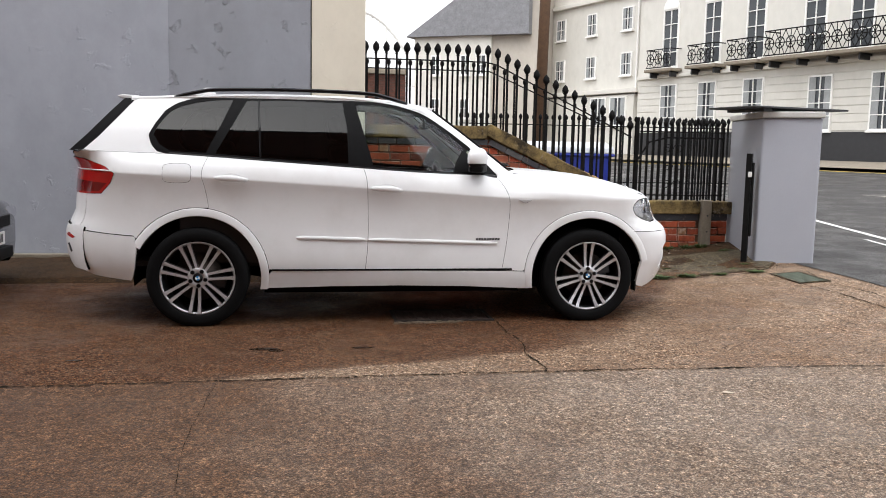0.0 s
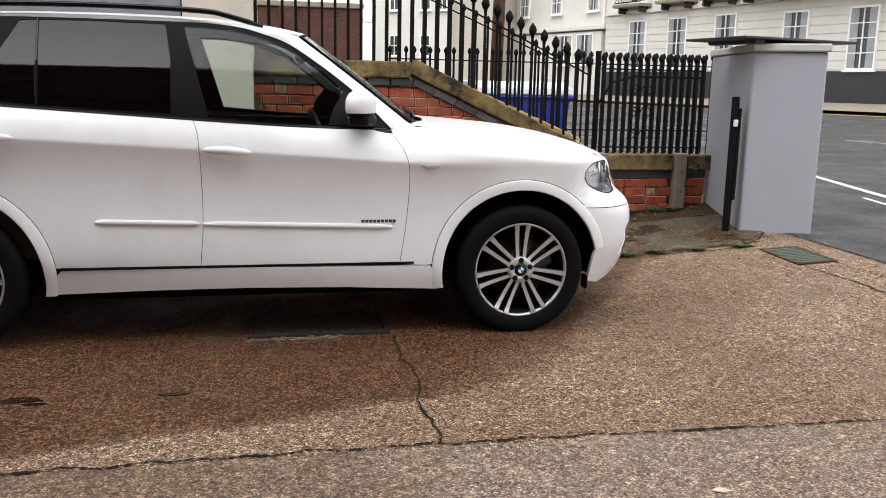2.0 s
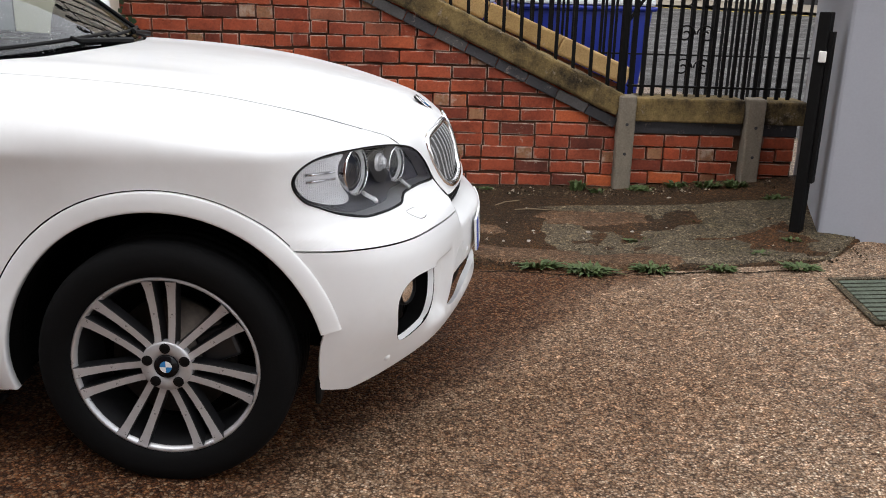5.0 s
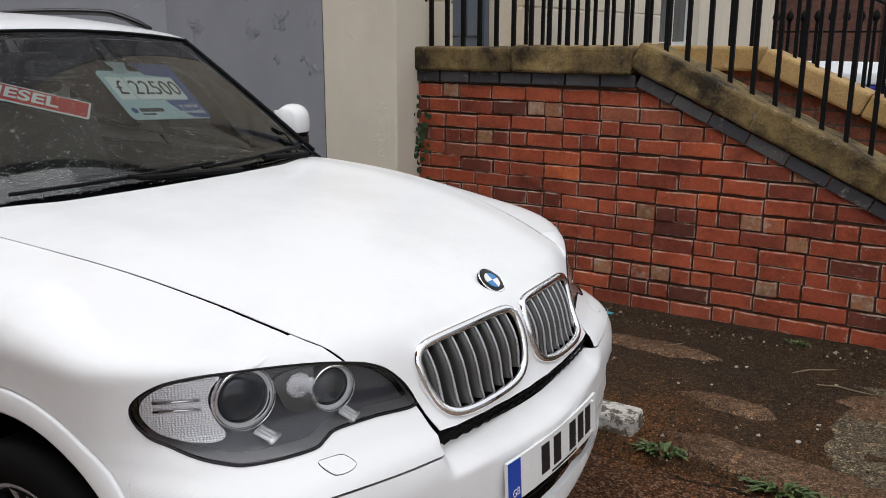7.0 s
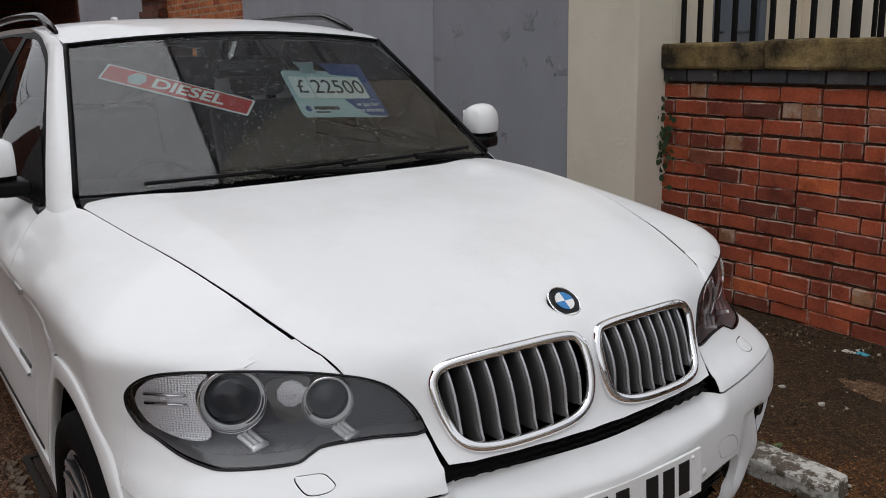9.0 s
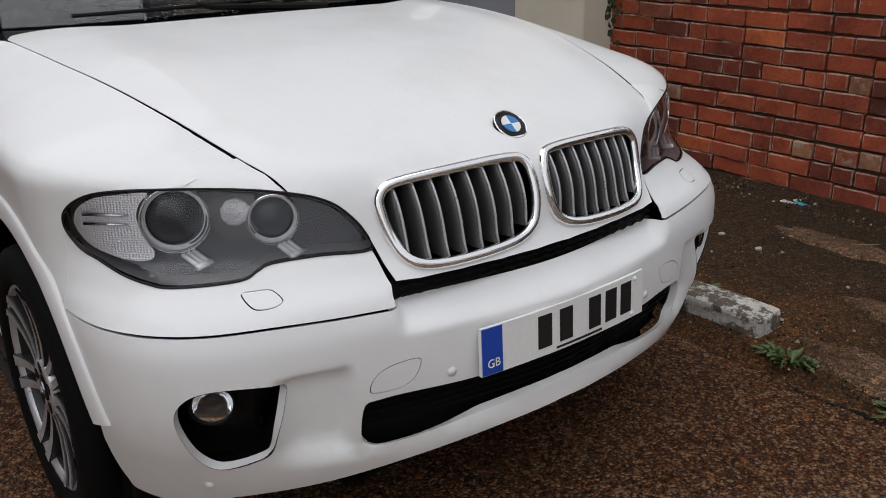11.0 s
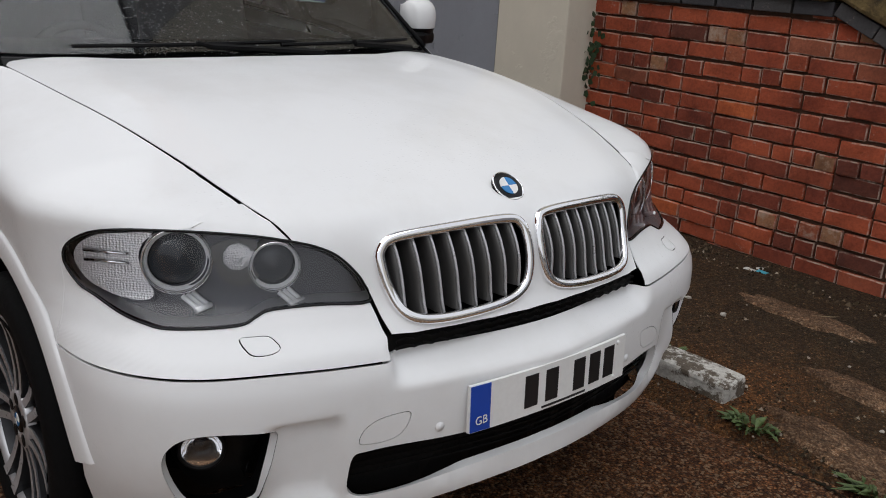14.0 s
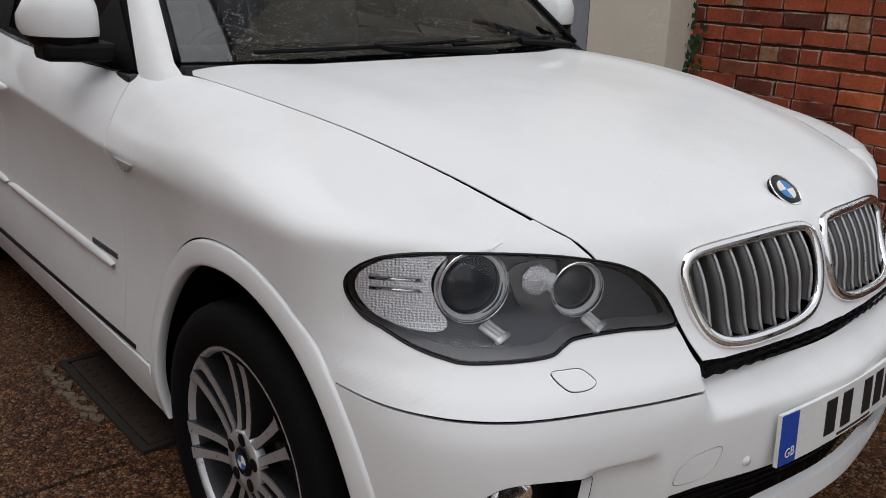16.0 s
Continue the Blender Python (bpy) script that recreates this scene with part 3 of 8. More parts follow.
bm = rough_up(boxes((-0.25, -0.075, 0, 0.25, 0.075, 0.108), bevel=0.014), 0.004, 9)
bmesh.ops.subdivide_edges(bm, edges=bm.edges[:], cuts=2, use_grid_fill=True)
rough_up(bm, 0.008, 14, 4)
kerb = part("kerb_stone", bm, M_WHITEPAINT)
kerb.matrix_basis = pose(1.86, 1.275, 0.01, 0, 0, 2)
tagged(kerb, "loose kerb stone with flaking white paint, beside the verge", "kerb stone")
for k in range(6):
    o = share(kerb, pose(1.31 - 0.53 * k, 1.27 + 0.01 * (k % 2), 0.003 - 0.01 * (k % 3), 0, 0, (k % 3) - 1))
    tagged(o, "kerb stone with flaking white paint, beside the verge", "kerb stone")

DRAIN_RX = math.degrees(math.atan((ground_z(4.36, 0.9) - ground_z(4.36, 0.3)) / 0.6))
DRAIN_RY = -math.degrees(math.atan((ground_z(4.66, 0.6) - ground_z(4.06, 0.6)) / 0.6))
drain = thing("drain_cover", "mossy iron drain grating in a pale concrete surround", "drain cover", pose(4.21, 0.58, ground_z(4.21, 0.58) + 0.009, DRAIN_RX, DRAIN_RY, -4) @ Matrix.Diagonal((0.5, 0.9, 1, 1)))
part("surround", boxes((-0.32, -0.34, 0, -0.26, 0.34, 0.007), (0.26, -0.34, 0, 0.32, 0.34, 0.007), (-0.26, -0.34, 0, 0.26, -0.305, 0.007), (-0.26, 0.305, 0, 0.26, 0.34, 0.007), bevel=0.002), M_APRON, drain)
part("pit", boxes((-0.255, -0.3, 0.0005, 0.255, 0.3, 0.002)), M_GROOVE, drain)
slat = part("slat", boxes((-0.25, -0.02, 0.002, 0.25, 0.02, 0.006), bevel=0.001), M_GREENMETAL, drain)
for k in range(10):
    o = slat if k == 0 else share(slat, Matrix())
    o.matrix_basis = pose(0, -0.265 + 0.059 * k, 0)


# ---- house beside the yard: painted flank, cream front with a door ----
FLANK, FRONT, EAVES = 2.55, -0.01, 15.0
house = thing("house", "stucco house with a grey-painted flank and a cream front", "house", kind="structure")
part("wall", boxes((-2.12, FLANK, -0.05, -0.6, FLANK + 0.3, EAVES)), M_GREY, house, "grey-painted flank with blistered render")
part("wall", boxes((-5.85, FLANK - 0.006, -0.05, -2.12, FLANK + 0.3, EAVES)), M_GREY_LIGHT, house, "grey-painted flank, newer paint")
part("wall", boxes((-8.5, FLANK + 0.01, -0.05, -5.85, FLANK + 0.3, EAVES)), M_ORANGE, house, "bare orange brick")
part("corner_strip", boxes((-0.6, FLANK - 0.02, -0.05, FRONT, FLANK + 0.28, EAVES), bevel=0.012), M_CREAM, house, "cream corner strip with chipped edges")
part("joint", boxes((-0.612, FLANK - 0.004, -0.05, -0.6, FLANK + 0.01, EAVES)), M_GROOVE, house, "dark crack beside the corner strip")
part("plinth", boxes((-6.6, FLANK - 0.11, -0.02, -0.9, FLANK - 0.025, 0.1), bevel=0.01), M_CONCRETE, house, "low concrete footing")
# cream front in stone-like courses, with a recessed door
D0, D1, R1 = 3.19, 3.87, 4.2
course = 0.472
for k in range(-2, 29):
    z0, z1 = 1.365 + course * k + 0.012, 1.365 + course * (k + 1)
    part("block_course", boxes((FRONT - 0.3, FLANK + 0.28, z0, FRONT - 0.004, D0, z1), bevel=0.008), M_CREAM, house)
    for a, b in ((R1, 5.45), (5.462, 6.6), (6.612, 7.25)):
        part("block", boxes((FRONT - 0.3, a, z0, FRONT - 0.004, b, z1), bevel=0.008), M_CREAM, house)
part("wall", boxes((FRONT - 0.3, FLANK + 0.28, -0.05, FRONT - 0.015, D0 - 0.006, EAVES), (FRONT - 0.3, R1 + 0.006, -0.05, FRONT - 0.015, 7.25, EAVES), (FRONT - 0.3, D0, 3.9, FRONT - 0.015, R1, EAVES), (FRONT - 0.3, 7.25, 4.1, FRONT - 0.015, 12.0, EAVES), (FRONT - 0.3, 8.6, -0.05, FRONT - 0.015, 12.0, 4.1), (FRONT - 0.3, 7.25, -0.05, FRONT - 0.015, 8.6, 1.5), (-8.5, 12.0, -0.05, FRONT, 12.3, EAVES)), M_CREAM, house)
part("reveal", boxes((FRONT - 0.4, D1 + 0.022, 1.3, FRONT - 0.07, R1 - 0.002, 3.9), (FRONT - 0.42, D0, 3.552, FRONT - 0.2, D1, 3.9), bevel=0.006), M_CREAM, house)
part("roof", boxes((-8.6, FLANK - 0.1, EAVES, FRONT + 0.2, 12.4, EAVES + 0.3)), M_SLATE, house)
part("threshold", boxes((FRONT - 0.3, D0, 1.3, FRONT + 0.05, R1, 1.47), bevel=0.01), M_YELLOWSTONE, house)
door = thing("front_door", "blue-grey panelled front door, closed, at the top of stone steps", "door", pose(FRONT - 0.16, 0, 0))
part("leaf", boxes((-0.05, D0 + 0.08, 1.48, 0, D1 - 0.05, 3.45)), M_DOORBLUE, door)
for a, b, c, d in ((0.16, 0.31, 1.62, 2.25), (0.42, 0.57, 1.62, 2.25), (0.16, 0.31, 2.42, 3.3), (0.42, 0.57, 2.42, 3.3)):
    part("panel", boxes((-0.002, D0 + a, c, 0.012, D0 + b, d), bevel=0.01), M_DOORBLUE, door)
part("frame", boxes((-0.1, D0, 1.47, 0.03, D0 + 0.08, 3.9), (-0.1, D1 - 0.05, 1.47, 0.03, D1 + 0.02, 3.9), (-0.1, D0 + 0.08, 3.45, 0.03, D1 - 0.05, 3.55)), M_DOORBLUE, door)
part("number_plate", boxes((0.001, D0 + 0.3, 2.34, 0.014, D0 + 0.33, 2.4), (0.001, D0 + 0.345, 2.34, 0.014, D0 + 0.375, 2.4)), M_WOODWHITE, door, "small white plate")
part("letter_box", boxes((0.001, D0 + 0.24, 2.3, 0.012, D0 + 0.46, 2.33), bevel=0.003), M_BLACK, door)


def sash_window(name, m, w, h, cols, rows, label, curtain=True, arch=False, group=""):
    """A sash window: frame, sill, glass and bars; local x across, z up, -y outwards."""
    t = thing(name, label, "window", m, group, "structure")
    f = 0.07
    part("window_frame", boxes((0, 0, 0, f, 0.1, h), (w - f, 0, 0, w, 0.1, h), (f, 0, 0, w - f, 0.1, f), (f, 0, h - f, w - f, 0.1, h)), M_WOODWHITE, t)
    part("window_sill", boxes((-0.06, -0.08, -0.09, w + 0.06, 0.08, 0), bevel=0.01), M_WOODWHITE, t)
    part("pane", boxes((f, 0.06, f, w - f, 0.066, h - f)), M_FARGLASS, t)
    if curtain:
        part("curtain", boxes((f, 0.02, f, f + (w - 2 * f) * 0.3, 0.03, h - f), (w - f - (w - 2 * f) * 0.3, 0.02, f, w - f, 0.03, h - f)), M_CURTAIN, t)
    bars = bmesh.new()
    for i in range(1, cols):
        x = f + (w - 2 * f) * i / cols
        box(bars, x - 0.02, 0.0, f, x + 0.02, 0.055, h - f)
    for j in range(1, rows):
        z = f + (h - 2 * f) * j / rows
        box(bars, f, 0.002, z - 0.02, w - f, 0.053, z + 0.02)
    part("glazing_bars", bars, M_WOODWHITE, t)
    if arch:
        bm = bmesh.new()
        pts = [(w / 2 + (w / 2) * math.cos(a), h + (w / 2) * math.sin(a)) for a in np.linspace(0, math.pi, 13)]
        slab_xz(pts, -0.03, 0.06, bm=bm)
        part("fanlight", bm, M_WOODWHITE, t)
    return t


sash_window("window", pose(FRONT - 0.1, 7.25, 1.5, 0, 0, 90), 1.35, 2.6, 2, 3, "white-framed sash window in the cream house front", False)

# lower boundary wall past the house, partly painted grey
bwall = thing("boundary_wall", "old brick boundary wall, lower part painted grey", "wall", kind="structure")
part("wall", slab_xz([(-13.4, -0.05), (-9.4, -0.05), (-9.4, 3.2), (-13.4, 2.79)], FLANK - 0.01, FLANK + 0.3), M_GREY_LIGHT, bwall)
part("wall", slab_xz([(-13.4, 2.79), (-9.4, 3.2), (-9.4, 4.63), (-13.4, 4.1)], FLANK, FLANK + 0.29), M_PATCHY, bwall)
part("coping", slab_xz([(-13.45, 4.1), (-9.3, 4.64), (-9.3, 4.72), (-13.45, 4.18)], FLANK - 0.05, FLANK + 0.34), M_DARKBRICK, bwall)
bm = bmesh.new()
for k in range(26):
    o = 0.06 if k % 2 else 0.0
    box(bm, -9.4 + o * 0.5, FLANK - 0.06 - o, 0.0 + 0.18 * k, -8.5, FLANK + 0.3, 0.17 + 0.18 * k)
part("pier", bm, M_DARKBRICK, bwall, "toothed dark brick pier")

# tall plain building along the yard's other side, behind the walk
backing = thing("yard_building", "tall dark brick building along the other side of the yard", "house", kind="structure")
part("wall", boxes((-24, -9.9, -0.05, 4.2, -9.4, 15.0)), M_DARKBRICK, backing)
part("roof", boxes((-24, -20, 15.0, 4.2, -9.35, 15.3)), M_SLATE, backing)

# dark open shed and a railed deck far behind the yard
shed = thing("shed", "dark open-fronted brick shed with timber beams", "shed")
part("back_wall", boxes((-31, -8, 0, -30.6, 12, 3.6)), M_DARKBRICK, shed)
part("roof", boxes((-31, -8, 3.6, -24, 12, 4.0)), M_BLACK, shed)
part("fascia", boxes((-24.0, -8, 3.5, -23.8, 12, 4.15), bevel=0.02), M_TIMBER, shed)
part("gutter_board", boxes((-24.05, -8, 4.15, -23.75, 12, 4.95), bevel=0.02), M_BLACK, shed)
part("parapet", boxes((-25, -8, 4.95, -23.9, 12, 5.8)), M_DARKBRICK, shed)
part("side_wall", boxes((-31, 4.9, 0, -24, 5.3, 3.6)), M_DARKBRICK, shed)
railing = thing("guard_rail", "thin grey guard rail on the shed roof", "guard rail")
for z in (6.3, 6.85):
    part("rail", tube(bmesh.new(), [(-24.4, -8, z), (-24.4, 12, z)], 0.025), M_IRON, railing)
for k in range(11):
    part("post", tube(bmesh.new(), [(-24.4, -8 + 2 * k, 5.8), (-24.4, -8 + 2 * k, 6.85)], 0.025), M_IRON, railing)


# ---- brick garden wall with a sloping coping ----
WY = 2.78
garden = thing("garden_wall", "red brick garden wall with a mossy stone coping that slopes down", "wall", kind="structure")


def top_line(x):
    """The underside of the dark course."""
    return 1.345 if x < 1.48 else 1.345 - (x - 1.48) * 0.464


core = [(-0.05, 0.0), (3.33, 0.0), (3.33, 0.5), (1.5, 1.36), (-0.05, 1.36)]
part("core", slab_xz(core, WY + 0.02, WY + 0.2), M_MORTAR, garden)
SLOPE = math.degrees(math.atan(0.464))


def coping_piece(x0, x1, z0, z1):
    bm = boxes((x0, WY - 0.05, z0, x1, WY + 0.3, z1), bevel=0.018)
    bmesh.ops.subdivide_edges(bm, edges=[e for e in bm.edges if e.calc_length() > 0.12], cuts=6, use_grid_fill=True)
    return rough_up(bm, 0.01, 11, x0)


part("coping", coping_piece(-0.07, 0.68, 1.41, 1.558), M_COPING, garden)
part("coping", coping_piece(0.684, 1.44, 1.41, 1.565), M_COPING, garden)
for a, b in ((0.0, 0.72), (0.725, 1.4), (1.405, 2.07)):
    o = part("coping", coping_piece(a - 0.02, b, 0.0, 0.15), M_COPING, garden)
    o.matrix_basis = Matrix.Translation((1.44, 0, 1.448)) @ pose(0, 0, 0, 0, SLOPE, 0)

fence_wall = thing("low_wall", "low brick wall between concrete posts under iron railings", "wall", kind="structure")
part("core", boxes((3.42, WY + 0.03, 0, 4.55, WY + 0.2, 0.5)), M_MORTAR, fence_wall)
part("coping", rough_up(boxes((3.445, WY - 0.03, 0.545, 4.175, WY + 0.26, 0.705), bevel=0.012), 0.004, 8), M_COPING, fence_wall)
part("coping", rough_up(boxes((4.315, WY - 0.03, 0.545, 4.6, WY + 0.26, 0.7), bevel=0.012), 0.004, 8), M_COPING, fence_wall)
part("dark_course", boxes((3.445, WY + 0.004, 0.465, 4.175, WY + 0.2, 0.543), (4.315, WY + 0.004, 0.465, 4.55, WY + 0.2, 0.543)), M_BLUEBRICK, fence_wall)
for x, h in ((3.325, 0.69), (4.185, 0.69)):
    post = thing("concrete_post", "weathered square concrete post at the foot of the wall", "post", pose(x, WY - 0.075, 0.03))
    part("shaft", rough_up(boxes((0, 0, 0, 0.118, 0.13, h), bevel=0.012), 0.003, 9), M_CONCRETE, post)
    for z in (0.3, 0.5):
        part("bolt_hole", lathe(bmesh.new(), [(0.0, -0.0015), (0.011, -0.0015), (0.011, 0.002)], 10, "y", (0.062, 0, z)), M_BLACK, post)


# ---- railings with pineapple finials ----
def finial_mesh(size):
    bm = bmesh.new()
    prof = [(0.010, 0.0), (0.016, 0.006), (0.010, 0.014), (0.017, 0.022), (0.027, 0.04), (0.03, 0.058), (0.026, 0.078), (0.016, 0.096), (0.007, 0.108), (0.001, 0.114)]
    lathe(bm, [(r * size, h * size) for r, h in prof], 14)
    for v in bm.verts:
        a = math.atan2(v.co.y, v.co.x)
        k = 1 + 0.17 * math.sin(5 * a + v.co.z * 160 / size)
        v.co.x, v.co.y = v.co.x * k, v.co.y * k
    me = bpy.data.meshes.new("finial")
    bm.to_mesh(me)
    bm.free()
    me.materials.append(M_IRON)
    me.shade_smooth()
    return me


def bar_mesh(height, r=0.0115):
    bm = bmesh.new()
    box(bm, -r, -r, 0, r, r, height)
    me = bpy.data.meshes.new("bar")
    bm.to_mesh(me)
    bm.free()
    me.materials.append(M_IRON)
    return me


def railing_run(t, x0, x1, y, foot, top, spacing, fin, rails):
    """Bars from foot(x) to top(x) with finials, and rails at heights below the top."""
    n = int(round((x1 - x0) / spacing))
    cache = {}
    for k in range(n + 1):
        x = x0 + (x1 - x0) * k / n
        h = top(x) - foot(x)
        key = round(h, 2)
        if key not in cache:
            cache[key] = bar_mesh(h)
        o = new("bar", cache[key])
        o.parent = t
        o.location = (x, y, foot(x))
        if fin:
            f = new("finial", fin)
            f.parent = t
            f.location = (x, y, top(x) - 0.002)
            f.rotation_euler.z = (k * 1.7) % 6.28
    for d in rails:
        bm = bmesh.new()
        pts = [(x, y, top(x) - d) for x in np.linspace(x0 - 0.02, x1 + 0.02, 24)]
        for a, b in zip(pts, pts[1:]):
            va = [bm.verts.new((a[0], a[1] + s, a[2] + q)) for s, q in ((-0.013, -0.007), (0.013, -0.007), (0.013, 0.007), (-0.013, 0.007))]
            vb = [bm.verts.new((b[0], b[1] + s, b[2] + q)) for s, q in ((-0.013, -0.007), (0.013, -0.007), (0.013, 0.007), (-0.013, 0.007))]
            for i in range(4):
                bm.faces.new((va[i], va[(i + 1) % 4], vb[(i + 1) % 4], vb[i]))
        bmesh.ops.remove_doubles(bm, verts=bm.verts[:], dist=0.0005)
        part("rail", bm, M_IRON, t)


def coping_top(x):
    return 1.55 if x < 1.5 else 1.55 - (x - 1.5) * 0.464


def rail_top(x):
    return 2.375 if x < 1.51 else 2.375 - (x - 1.51) * 0.475


FIN = finial_mesh(1.25)
FIN_SMALL = finial_mesh(0.9)
fence = thing("iron_railing", "black cast-iron railing with pineapple finials on the garden wall", "railing")
railing_run(fence, 0.02, 3.26, WY + 0.1, coping_top, rail_top, 0.12, FIN, (0.06,))
part("end_bar", tube(bmesh.new(), [(-0.03, WY + 0.1, 1.55), (-0.03, WY + 0.1, 2.34)], 0.013, 6), M_IRON, fence)
low = thing("iron_railing", "black iron railing with small finials on the low wall", "railing")
railing_run(low, 3.42, 4.5, WY + 0.12, lambda x: 0.695, lambda x: 1.61, 0.08, FIN_SMALL, (0.06, 0.84))
part("newel", tube(bmesh.new(), [(3.36, WY + 0.12, 0.6), (3.36, WY + 0.12, 1.72)], 0.03, 8), M_IRON, low)
part("brace", tube(bmesh.new(), [(3.38, WY + 0.12, 1.2), (3.52, WY + 0.12, 1.42), (3.75, WY + 0.12, 1.48), (4.5, WY + 0.12, 1.48)], 0.012, 6), M_IRON, low)


def scroll(bm, cx, y, cz, size, flip=1):
    pts = []
    for k in range(22):
        a = k * 0.42
        r = size * (1 - k / 26)
        pts.append((cx + flip * r * math.cos(a), y, cz + r * math.sin(a)))
    tube(bm, pts, 0.006, 5)


for cx in (3.76, 3.9):
    for cz in (0.9, 1.12, 1.34):
        bm = bmesh.new()
        scroll(bm, cx, WY + 0.105, cz, 0.065, 1 if cx < 3.85 else -1)
        part("scroll", bm, M_IRON, low)

# ---- steps and inner wall behind, with their own railing ----
IY = 4.1
inner = thing("stair_wall", "yellow sandstone stair wall behind the railings", "wall", kind="structure")
part("wall", slab_xz([(0.0, 0), (3.6, 0), (3.6, 0.63), (1.8, 1.4), (0.0, 1.4)], IY + 0.03, IY + 0.25), M_DARKBRICK, inner)
for a, b in ((0.0, 0.7), (0.705, 1.35), (1.355, 1.98)):
    o = part("coping", rough_up(boxes((a, IY - 0.03, 0.0, b, IY + 0.28, 0.15), bevel=0.02), 0.005, 7), M_YELLOWSTONE, inner)
    o.matrix_basis = Matrix.Translation((1.78, 0, 1.41)) @ pose(0, 0, 0, 0, 22.8, 0)
part("coping", boxes((-0.05, IY - 0.03, 1.4, 1.78, IY + 0.28, 1.56), bevel=0.02), M_YELLOWSTONE, inner)
steps = thing("stone_steps", "stone steps up to the front door", "steps", kind="structure")
part("landing", boxes((-0.05, 3.1, 0, 1.35, IY, 1.42), bevel=0.01), M_YELLOWSTONE, steps)
for k in range(8):
    part("step", boxes((1.352 + 0.28 * k, 3.1, 0, 1.35 + 0.28 * (k + 1), IY, 1.42 - 0.17 * (k + 1)), bevel=0.008), M_YELLOWSTONE, steps)
fence2 = thing("iron_railing", "black cast-iron railing with finials on the stair wall", "railing")
railing_run(fence2, 0.0, 3.4, IY + 0.12, lambda x: 1.55 if x < 1.78 else 1.55 - (x - 1.78) * 0.42, lambda x: 2.35 if x < 1.78 else 2.35 - (x - 1.78) * 0.42, 0.14, FIN_SMALL, (0.03,))
fence3 = thing("iron_railing", "black iron railing with small finials along the forecourt", "railing")
railing_run(fence3, 1.6, 6.0, 5.3, lambda x: ground_z(x, 5.3) + 0.002, lambda x: 1.72, 0.1, FIN_SMALL, (0.06, 0.9))
iron_screen = thing("iron_screen", "black scrolled ironwork panel by the window", "railing")
part("frame", boxes((-0.15, 6.7, 1.5, -0.12, 6.73, 2.7), (-0.15, 7.1, 1.5, -0.12, 7.13, 2.7), (-0.15, 6.73, 2.67, -0.12, 7.1, 2.7), (-0.15, 6.73, 1.5, -0.12, 7.1, 1.53)), M_IRON, iron_screen)
for cz in (1.7, 1.95, 2.2, 2.45):
    bm = bmesh.new()
    scroll(bm, 6.82, 0, cz, 0.08)
    scroll(bm, 7.0, 0, cz, 0.08, -1)
    o = part("scroll", bm, M_IRON, iron_screen)
    o.matrix_basis = pose(-0.135, 0, 0, 0, 0, 90)

# ---- gate pillar with its black slab, and the gate post ----
pillar = thing("gate_pillar", "grey-painted rendered gate pillar with a pale cap", "gate pillar", kind="structure")
foot = [(4.3, 1.62), (4.8, 1.28), (5.3, 2.5), (4.65, 3.0)]
part("shaft", prism(foot, 0.05, 1.7, 0.02), M_PILLAR, pillar)
cx, cy = np.mean(foot, 0)
part("cap", prism([(cx + (x - cx) * 1.05, cy + (y - cy) * 1.05) for x, y in foot], 1.702, 1.77, 0.012), M_CAP, pillar, "pale stone cap")
slab = thing("black_board", "thin black board lying on the pillar's cap", "board", pose(4.62, 1.86, 1.80, 0, 0.5, 9))
part("board", boxes((-0.58, -0.34, 0, 0.66, 0.5, 0.02), bevel=0.004), M_BLACK, slab)
for x in (-0.35, 0.35):
    part("batten", boxes((x - 0.05, -0.25, -0.032, x + 0.05, 0.4, -0.001)), M_BLACK, slab)
gpost = thing("gate_post", "black steel gate post with a padlock hasp", "gate post", pose(4.2, 1.68, ground_z(4.2, 1.68) + 0.01, 0, 0, -36))
part("tube", boxes((-0.03, -0.045, 0, 0.03, 0.045, 1.22), bevel=0.006), M_IRON, gpost)
part("stop", boxes((0.031, -0.03, 0.3, 0.055, 0.03, 1.12), bevel=0.004), M_IRON, gpost)
part("padlock", boxes((0.0, -0.062, 0.96, 0.04, -0.047, 1.02), bevel=0.006), M_WOODWHITE, gpost, "pale padlock")
part("foot", boxes((-0.08, -0.08, 0, 0.08, 0.08, 0.012), bevel=0.003), M_RUST, gpost)

